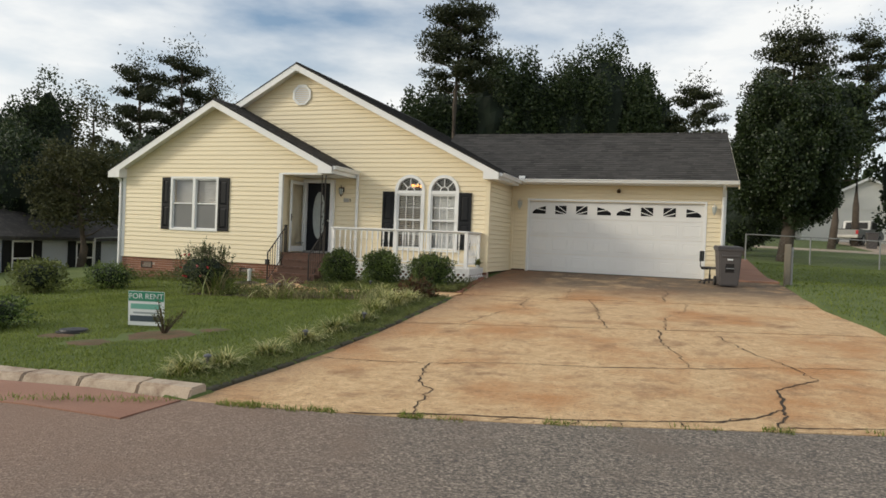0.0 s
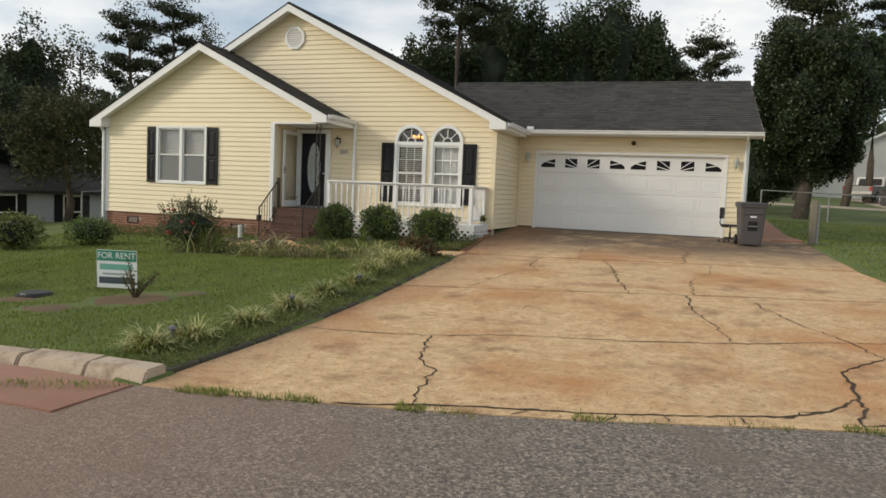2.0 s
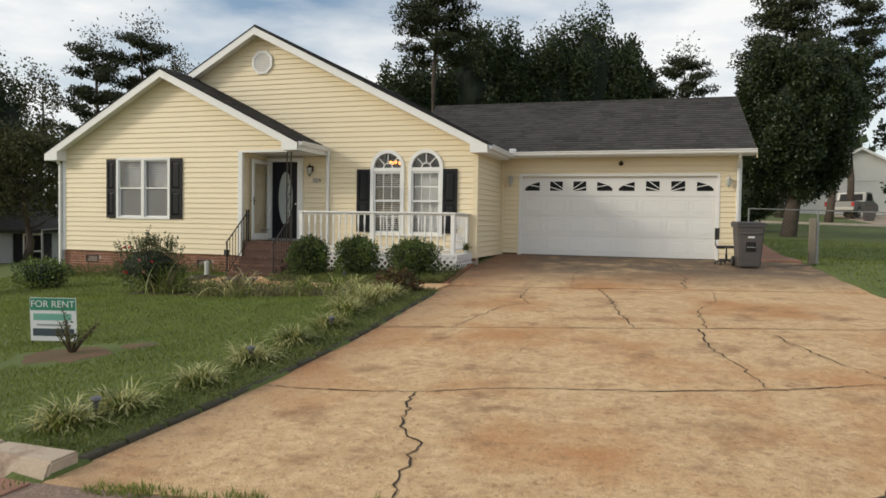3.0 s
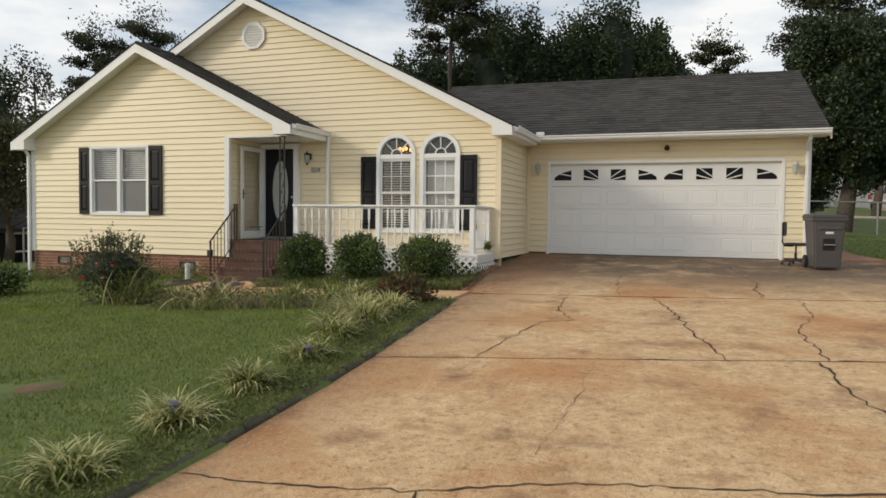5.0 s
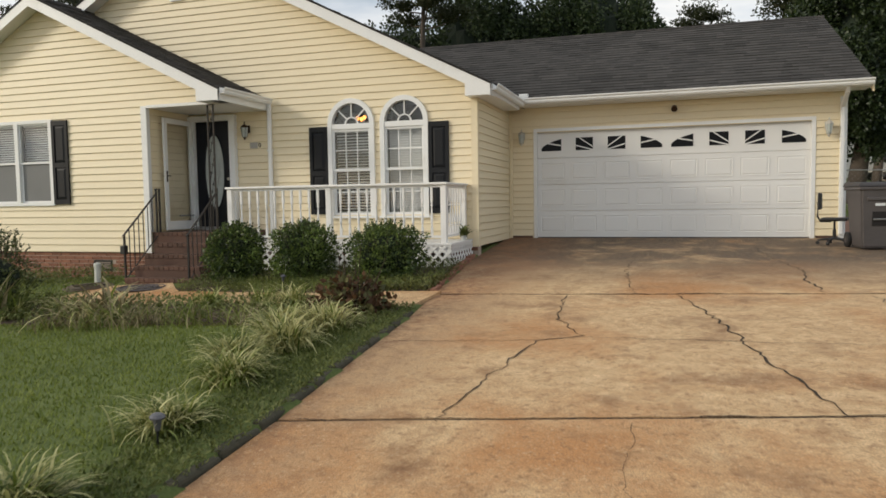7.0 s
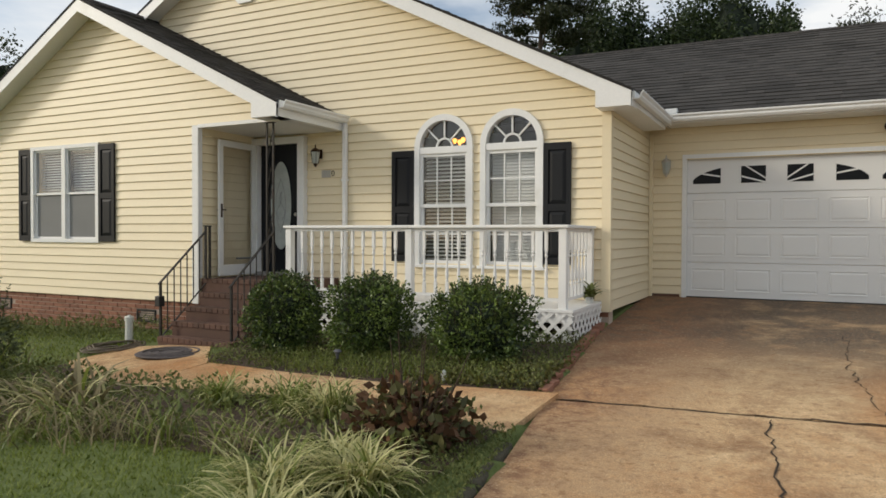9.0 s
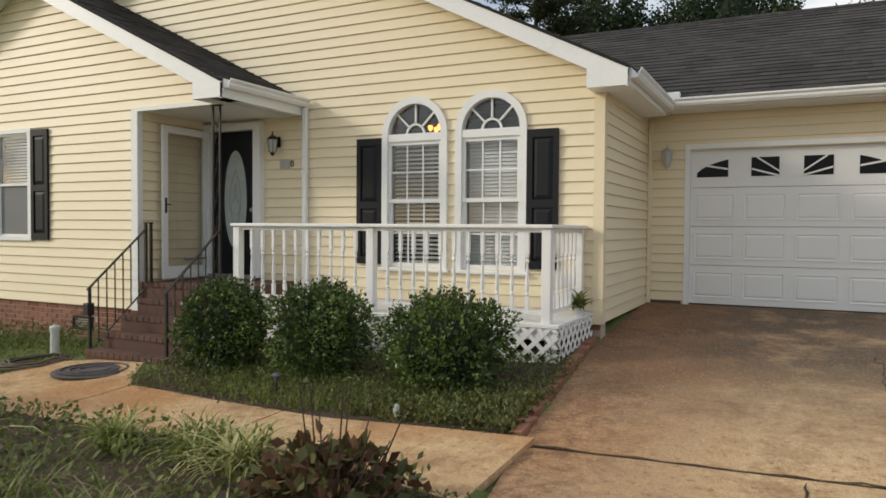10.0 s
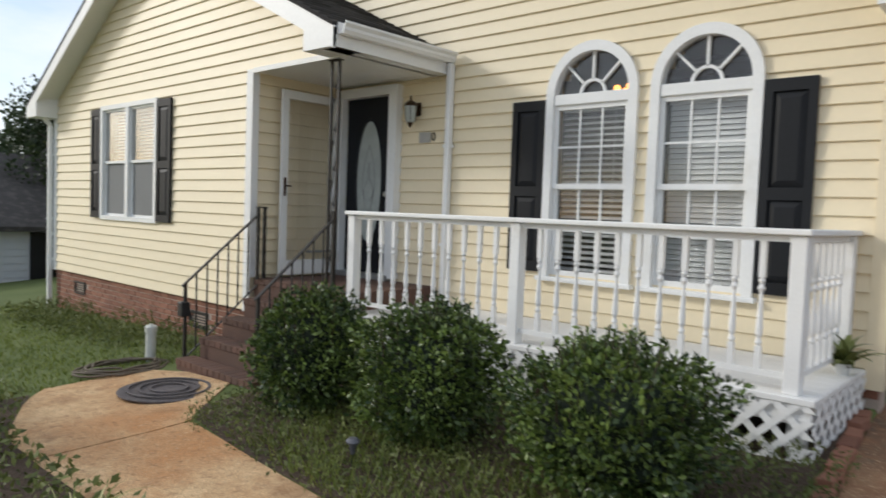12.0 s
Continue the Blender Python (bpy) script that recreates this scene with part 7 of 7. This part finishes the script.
def broadleaf(x, y, h, rx, low, n, size, seed, label, material=TREELEAF, trunk_r=0.2, z=None, teardrop=False, clumps=34, core=True, name="tree", ry=None):
    z = land_z(x, y) if z is None else z
    ry = ry or rx
    t = thing(name, label, "tree", at=(x, y, z - 0.1))
    bm = bmesh.new()
    limbs(bm, (0, 0, 0), (0.1, 0, h * 0.9), trunk_r, 14, rx * 0.75, seed, max(0.2, low / h))
    part("trunk", bm, BARK, t, smooth=True)
    rg = np.random.default_rng(seed)
    d = rg.normal(size=(clumps, 3)); d /= np.linalg.norm(d, axis=1)[:, None]
    hc = (h - low) / (2.2 if teardrop else 1.95)
    rad = rg.uniform(0.45, 0.95, clumps)
    C = d * rad[:, None]
    if teardrop:
        C[:, :2] *= (1.06 - 0.50 * np.clip((C[:, 2:3] + 1) / 2, 0, 1) ** 2.2)
    cr = rg.uniform(0.16, 0.27, clumps) if teardrop else rg.uniform(0.24, 0.40, clumps)
    if teardrop:
        C *= 1.08
    ci = rg.integers(0, clumps, n)
    e = rg.normal(size=(n, 3)); e /= np.linalg.norm(e, axis=1)[:, None]
    rr_ = rg.uniform(0.15, 1.0, n) ** 0.5
    rr_ = rr_ * (1 + 0.22 * lump(seed, e, 2.5))
    P = C[ci] + e * (cr[ci] * rr_)[:, None]
    P = P * [rx, ry, hc] + [0, 0, low + hc]
    V, F = leaf_cloud(P, size, seed + 3, aim=e, bias=0.3, aspect=0.7, up=-0.05)
    quick("crown", V, F, material, t)
    # solid dark core fills the crown; its colour carries the inner shade
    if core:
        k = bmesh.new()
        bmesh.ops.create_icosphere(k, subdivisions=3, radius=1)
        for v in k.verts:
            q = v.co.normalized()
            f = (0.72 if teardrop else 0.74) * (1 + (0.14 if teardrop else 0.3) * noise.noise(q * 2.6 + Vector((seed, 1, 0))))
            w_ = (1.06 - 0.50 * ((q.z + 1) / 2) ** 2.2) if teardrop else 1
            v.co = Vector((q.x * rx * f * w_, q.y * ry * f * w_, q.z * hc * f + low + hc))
        part("crown_shade_core", k, INNER, t)
    return t


def pine(x, y, h, crown_from, rx, seed, label, n=2600, size=0.32, trunk_r=0.22, z=None, bare=False):
    z = land_z(x, y) if z is None else z
    t = thing("pine_tree", label, "tree", at=(x, y, z - 0.1))
    bm = bmesh.new()
    ends = limbs(bm, (0, 0, 0), (0.2, 0, h), trunk_r, 26, rx, seed, crown_from / h)
    part("trunk", bm, BARK, t, smooth=True)
    rg = np.random.default_rng(seed)
    P = []
    per = n // len(ends)
    for p, e in ends:
        for c_, sc in ((p.lerp(e, 0.98), 0.30), (p.lerp(e, 0.6), 0.22)):
            e_ = rg.normal(size=(per // 2, 3)); e_ /= np.linalg.norm(e_, axis=1)[:, None]
            e_ *= rg.uniform(0.05, 1, per // 2)[:, None] ** 0.45
            q = e_ * [rx * sc * 1.3, rx * sc * 1.3, rx * sc * 0.5] + [c_.x, c_.y, c_.z + 0.1]
            P.append(q)
    P.append(rg.normal(size=(per, 3)) * [rx * 0.25, rx * 0.25, rx * 0.3] + [0.2, 0, h])
    P = np.concatenate(P)
    V, F = leaf_cloud(P, size, seed + 5, aspect=0.42, up=0.5)
    quick("crown", V, F, PINELEAF, t)
    return t


g = land_z(5.05, 30.0)
broadleaf(4.95, 30.0, 9.2 - g, 2.2, 2.2 - g, 110000, 0.125, 51, "large dense dark green pear tree beside the garage", PEARLEAF, 0.26, teardrop=True, clumps=150)
g = land_z(-14.9, 44.3)
pine(-14.9, 44.3, 17.4 - g, 11.0 - g, 2.9, 52, "tall slender pine with layered open crown", 17000, 0.24, 0.24)
for i, (x, y, tp, r_) in enumerate(((-19.6, 48.0, 11.6, 2.4), (-17.6, 50.0, 13.6, 2.8), (-14.4, 51.4, 15.2, 2.9), (-11.7, 53.3, 15.8, 3.0), (-8.6, 54.3, 15.7, 3.0), (-5.9, 55.2, 17.2, 3.0), (-3.3, 56.0, 15.0, 2.7), (-1.8, 55.3, 13.0, 2.3))):
    g = land_z(x, y)
    broadleaf(x, y, tp - g, r_, 2.0, 24000, 0.25, 60 + i, "tall dark broadleaf tree in the woods behind the house", trunk_r=0.3, ry=3.2, clumps=60)
g = land_z(1.05, 53)
pine(1.05, 53.0, 12.9 - g, 5.5 - g, 2.1, 70, "sparse pine at the edge of the woods", 10000, 0.24, 0.16)
g = land_z(7.2, 49.9)
pine(7.2, 49.9, 15.7 - g, 10.2 - g, 2.7, 71, "tall pine behind the pear tree", 14000, 0.24, 0.22)
g = land_z(11.7, 51.5)
pine(11.7, 51.5, 15.8 - g, 8.0 - g, 2.1, 72, "tall pine beyond the side lawn", 12000, 0.22, 0.2)
g = land_z(9.2, 45.0)
broadleaf(9.2, 45.0, 11.5 - g, 2.2, 4.5, 20000, 0.2, 76, "dark broadleaf tree behind the pear tree", trunk_r=0.2, clumps=50)
broadleaf(9.7, 31.3, 7.0, 1.35, 1.6, 9000, 0.16, 73, "dense green tree at the edge of the side lawn", PEARLEAF, 0.18, teardrop=True)
broadleaf(3.6, 32.6, 2.9, 1.5, 0.2, 6000, 0.12, 74, "dark understorey shrub beside the garage", trunk_r=0.08)
broadleaf(3.7, 37.0, 4.6, 2.2, 0.3, 8000, 0.15, 75, "dark understorey behind the garage", trunk_r=0.15)
for i, (x, y, tp, r_, lo_, sp_) in enumerate(((-31.6, 32.0, 10.6, 1.9, 3.6, 1), (-30.4, 34.6, 11.9, 2.1, 4.0, 1), (-28.3, 35.3, 11.6, 1.3, 4.5, 2), (-28.4, 22.6, 7.7, 1.8, 0.5, 0), (-32.4, 23.4, 6.8, 1.9, 0.5, 0), (-27.9, 24.8, 8.2, 1.1, 3.0, 2), (-25.0, 27.0, 4.6, 3.0, -1.0, 0), (-29.5, 31.0, 7.0, 2.6, 0.0, 0))):
    g = -1.9
    if sp_ == 1:
        pine(x, y, tp - g, lo_ - g, r_, 80 + i, "open-crowned dark pine beside the neighbouring yard", 13000, 0.2, 0.2, z=g)
    else:
        broadleaf(x, y, tp - g, r_, lo_ - g, 17000 if sp_ == 0 else 2600, 0.14, 80 + i, "thin autumn tree beside the neighbouring yard" if sp_ == 2 else "dark broadleaf tree beside the neighbouring yard", OLIVELEAF if sp_ else TREELEAF, 0.14, z=g, core=sp_ == 0)
broadleaf(-21.2, 18.2, 4.9, 1.9, 1.3, 13000, 0.12, 95, "dark spreading tree beside the neighbouring house", OLIVELEAF, 0.14, clumps=46, core=False)
broadleaf(-25.4, 19.0, 6.0, 2.5, 0.9, 14000, 0.14, 96, "dark leafy tree beside the garden boundary", TREELEAF, 0.16, clumps=44)
broadleaf(-31.0, 21.0, 7.4, 3.0, 0.6, 12000, 0.17, 97, "dark leafy tree behind the neighbouring yard", TREELEAF, 0.18)
broadleaf(-34.5, 17.0, 5.6, 3.0, 0.6, 12000, 0.15, 98, "dark leafy tree behind the neighbouring house", TREELEAF, 0.18)
# woods farther off close the view
rg_ = np.random.default_rng(99)
P = []
for i in range(110):
    a_ = rg_.uniform(-0.2, math.pi + 0.2)
    R = rg_.uniform(62, 90)
    cx, cy, hh, rr_ = R * math.cos(a_) - 5, R * math.sin(a_) + 5, rg_.uniform(5, 11), rg_.uniform(3, 5.5)
    e = rg_.normal(size=(220, 3)); e /= np.linalg.norm(e, axis=1)[:, None]
    P.append(e * [rr_, rr_, hh / 2] * rg_.uniform(0.6, 1.05, 220)[:, None] + [cx, cy, hh / 2 - 0.5])
P = np.concatenate(P)
V, F = leaf_cloud(P, 1.3, 100, aspect=0.8)
tagged(quick("far_woods", V, F, TREELEAF), "distant band of dark woods", "woods", kind="stuff")


# ---------- neighbouring houses, fence, truck ----------
GREYSIDING = mat("grey_blue_siding", (0.46, 0.49, 0.52), 0.6, var=0.08, bump=0.1)
WHITESIDING = mat("white_siding", (0.72, 0.71, 0.66), 0.6, var=0.06, bump=0.1)


def gable_house(name, label, x0, x1, y0, y1, zb, ze, zr, siding, along_x=True):
    h = thing(name, label, "house")
    w = bmesh.new()
    box(x0, x1, y0, y1, zb, ze, bm=w)
    part("wall", w, siding, h)
    n = int((ze - zb) / 0.18)
    for k in range(n):
        z = zb + k * 0.18
        part("siding_course", box(x0 - 0.02, x1 + 0.02, y0 - 0.02, y0 - 0.002, z, z + 0.165), siding, h)
        part("siding_course", box(x1 + 0.002, x1 + 0.02, y0, y1, z, z + 0.165), siding, h)
    o = 0.35
    if along_x:
        ym = (y0 + y1) / 2
        part("roof", slab([(x0 - o, ym, zr), (x1 + o, ym, zr), (x1 + o, y0 - o, ze - 0.05), (x0 - o, y0 - o, ze - 0.05)], 0.12), SHINGLE, h)
        part("roof", slab([(x1 + o, ym, zr), (x0 - o, ym, zr), (x0 - o, y1 + o, ze - 0.05), (x1 + o, y1 + o, ze - 0.05)], 0.12), SHINGLE, h)
        for x in (x0, x1):
            g = bmesh.new()
            vs = [(x, y0, ze), (x, y1, ze), (x, ym, zr - 0.1)]
            a_, b_ = [g.verts.new((v[0] - 0.05, v[1], v[2])) for v in vs], [g.verts.new((v[0] + 0.05, v[1], v[2])) for v in vs]
            g.faces.new(a_); g.faces.new(b_[::-1])
            for i in range(3):
                g.faces.new((a_[i], a_[(i + 1) % 3], b_[(i + 1) % 3], b_[i]))
            part("gable", g, siding, h)
    else:
        xm_ = (x0 + x1) / 2
        part("roof", slab([(xm_, y0 - o, zr), (xm_, y1 + o, zr), (x1 + o, y1 + o, ze - 0.05), (x1 + o, y0 - o, ze - 0.05)], 0.12), SHINGLE, h)
        part("roof", slab([(xm_, y1 + o, zr), (xm_, y0 - o, zr), (x0 - o, y0 - o, ze - 0.05), (x0 - o, y1 + o, ze - 0.05)], 0.12), SHINGLE, h)
        for y in (y0, y1):
            g = bmesh.new()
            vs = [(x0, y, ze), (x1, y, ze), (xm_, y, zr - 0.1)]
            a_, b_ = [g.verts.new((v[0], v[1] - 0.05, v[2])) for v in vs], [g.verts.new((v[0], v[1] + 0.05, v[2])) for v in vs]
            g.faces.new(a_); g.faces.new(b_[::-1])
            for i in range(3):
                g.faces.new((a_[i], a_[(i + 1) % 3], b_[(i + 1) % 3], b_[i]))
            part("gable", g, siding, h)
        part("fascia", hexa(bmesh.new(), [(xm_, y0 - o - 0.04, zr - 0.2), (x0 - o, y0 - o - 0.04, ze - 0.25), (x0 - o, y0 - o, ze - 0.25), (xm_, y0 - o, zr - 0.2), (xm_, y0 - o - 0.04, zr), (x0 - o, y0 - o - 0.04, ze - 0.05), (x0 - o, y0 - o, ze - 0.05), (xm_, y0 - o, zr)]), TRIM, h)
        part("fascia", hexa(bmesh.new(), [(xm_, y0 - o - 0.04, zr - 0.2), (x1 + o, y0 - o - 0.04, ze - 0.25), (x1 + o, y0 - o, ze - 0.25), (xm_, y0 - o, zr - 0.2), (xm_, y0 - o - 0.04, zr), (x1 + o, y0 - o - 0.04, ze - 0.05), (x1 + o, y0 - o, ze - 0.05), (xm_, y0 - o, zr)]), TRIM, h)
    return h


def far_window(h, m, w_, hh, shut=True):
    wd = part("window", box(-w_ / 2, w_ / 2, -0.03, 0.02, 0, hh), TRIM, h, m=m)
    part("pane", box(-w_ / 2 + 0.07, w_ / 2 - 0.07, -0.04, -0.031, 0.07, hh / 2 - 0.03), WINGLASS, wd)
    part("pane", box(-w_ / 2 + 0.07, w_ / 2 - 0.07, -0.04, -0.031, hh / 2 + 0.03, hh - 0.07), WINGLASS, wd)
    if shut:
        for s in (-1, 1):
            part("shutter", box(s * (w_ / 2 + 0.2) - 0.18, s * (w_ / 2 + 0.2) + 0.18, -0.05, 0, 0, hh), SHUTTER, wd)


lh = gable_house("neighbour_house", "grey sided single-storey house with dark roof and shutters", -31, -22.5, 11.5, 22, -2.6, 0.35, 2.3, GREYSIDING, along_x=False)
for y in (14.0, 16.7, 19.6):
    far_window(lh, Matrix.Translation((-22.47, y, -1.2)) @ pose(0, 0, 0, 0, 0, 90), 0.9, 1.35)
rh = gable_house("neighbour_house", "white sided house with a gabled garage across the side street", 9.7, 18.9, 61.0, 70.0, 1.6, 4.6, 7.2, WHITESIDING, along_x=False)
part("garage_door", box(12.2, 16.8, 60.93, 60.98, 2.0, 4.1), WHITESIDING, rh)
part("entry", box(17.3, 18.2, 60.93, 60.98, 2.0, 3.9), SHUTTER, rh, "dark entry door")
for k in range(4):
    part("door_panel", box(12.25, 16.75, 60.90, 60.93, 2.02 + k * 0.52, 2.50 + k * 0.52), WHITESIDING, rh)
tagged(sheet("side_street", 4, 40, 41.5, 44.2, 24, 3, 0.03, KERBSTONE), "pale concrete street beyond the side lawn", "road", kind="structure")
drive2 = tagged(sheet("far_driveway", 11.4, 17.2, 44.3, 60.9, 4, 8, 0.03, KERBSTONE), "pale driveway of the house across the street", "driveway", kind="structure")

truck = thing("pickup_truck", "silver grey pickup truck parked across the street", "truck", at=Matrix.Translation((12.2, 53.4, land_z(12.2, 53.4) + 0.03)) @ pose(0, 0, 0, 0, 0, -28))
CARPAINT = mat("silver_car_paint", (0.30, 0.30, 0.29), 0.3, metal=0.5, var=0.1, bump=0.0)
k = bmesh.new()
prof = [(-2.7, 0.45), (-2.7, 1.02), (-0.35, 1.05), (-0.15, 1.72), (0.95, 1.72), (1.45, 1.12), (2.5, 1.0), (2.65, 0.75), (2.65, 0.45)]
l_, r_ = [k.verts.new((-0.92, x, z)) for x, z in prof], [k.verts.new((0.92, x, z)) for x, z in prof]
k.faces.new(l_); k.faces.new(r_[::-1])
for i in range(len(prof)):
    j = (i + 1) % len(prof)
    k.faces.new((l_[i], l_[j], r_[j], r_[i]))
bmesh.ops.bevel(k, geom=k.edges[:], offset=0.05, segments=2, affect="EDGES")
part("body", k, CARPAINT, truck)
part("rear_window", hexa(bmesh.new(), [(-0.72, -0.34, 1.16), (0.72, -0.34, 1.16), (0.72, -0.31, 1.16), (-0.72, -0.31, 1.16), (-0.68, -0.22, 1.60), (0.68, -0.22, 1.60), (0.68, -0.18, 1.60), (-0.68, -0.18, 1.60)]), WINGLASS, truck)
for s in (-1, 1):
    part("side_window", box(s * 0.90, s * 0.935, -0.05, 0.95, 1.15, 1.60), WINGLASS, truck)
    part("tail_light", box(s * 0.80 - 0.08, s * 0.80 + 0.08, -2.74, -2.69, 0.72, 0.98), RED, truck)
    for y in (-1.75, 1.7):
        w_ = part("wheel", lathe(bmesh.new(), [(0.25, -0.12), (0.36, -0.11), (0.37, 0.0), (0.36, 0.11), (0.25, 0.12)], 20), BLACKPLASTIC, truck, m=pose(s * 0.82, y, 0.37, 0, 90, 0))
        part("rim", lathe(bmesh.new(), [(0.20, -0.125), (0.22, 0.0), (0.20, 0.125)], 14), METAL, w_)
part("bumper", box(-0.9, 0.9, -2.82, -2.70, 0.45, 0.65, bevel=0.03), CHROME, truck)
part("bed_well", box(-0.75, 0.75, -2.55, -0.5, 1.03, 1.075), SEAM, truck)
bin2 = thing("wheelie_bin", "dark grey rubbish bin standing by the parked truck", "bin", at=(12.1, 48.6, land_z(12.1, 48.6) + 0.03))
part("body", hexa(bmesh.new(), [(-0.24, -0.27, 0), (0.24, -0.27, 0), (0.24, 0.25, 0), (-0.24, 0.25, 0), (-0.3, -0.33, 0.95), (0.3, -0.33, 0.95), (0.3, 0.31, 0.95), (-0.3, 0.31, 0.95)]), BINGREY, bin2)
part("lid", box(-0.33, 0.33, -0.37, 0.35, 0.955, 1.03, bevel=0.02), BINGREY, bin2)


def chain_fence(name, label, a, b, h, n):
    f = thing(name, label, "fence")
    a, b = Vector(a), Vector(b)
    for i in range(n + 1):
        p = a.lerp(b, i / n)
        g = land_z(p.x, p.y)
        part("post", rod(bmesh.new(), (p.x, p.y, g - 0.1), (p.x, p.y, g + h), 0.03, n=8), METAL, f)
        if i < n:
            q = a.lerp(b, (i + 1) / n)
            g2 = land_z(q.x, q.y)
            part("top_rail", rod(bmesh.new(), (p.x, p.y, g + h - 0.02), (q.x, q.y, g2 + h - 0.02), 0.022, n=8), METAL, f)
            wm = bmesh.new()
            L_ = (q - p).length
            d_ = (q - p).normalized()
            step, k_ = 0.16, int(L_ / 0.16)
            for j in range(k_):
                for s in (-1, 1):
                    p0 = p + d_ * (step * j)
                    p1 = p + d_ * min(max(step * j + s * (h - 0.08), 0), L_)
                    fr_ = abs((p1 - p0).length) / (h - 0.08)
                    rod(wm, (p0.x, p0.y, g + 0.03), (p1.x, p1.y, g + 0.03 + (h - 0.08) * fr_), 0.0018, n=3, cap=False)
            part("wire_mesh", wm, METAL, f)
    return f


chain_fence("chain_link_fence", "galvanised chain link fence across the side yard", (3.4, 29.2), (15.4, 27.6), 1.15, 5)
chain_fence("chain_link_fence", "galvanised chain link fence beside the house", (-20.5, 18.2), (-15.3, 18.2), 1.15, 3)
wp = thing("fence_post", "thick grey weathered wooden fence post", "post", at=(3.62, 17.1, land_z(3.62, 17.1)))
k = box(-0.075, 0.075, -0.075, 0.075, -0.1, 1.08, bevel=0.02)
part("post", k, WOODPOST, wp)
part("brace", box(0.08, 0.13, -0.03, 0.03, -0.05, 1.0, bevel=0.008), METAL, wp)
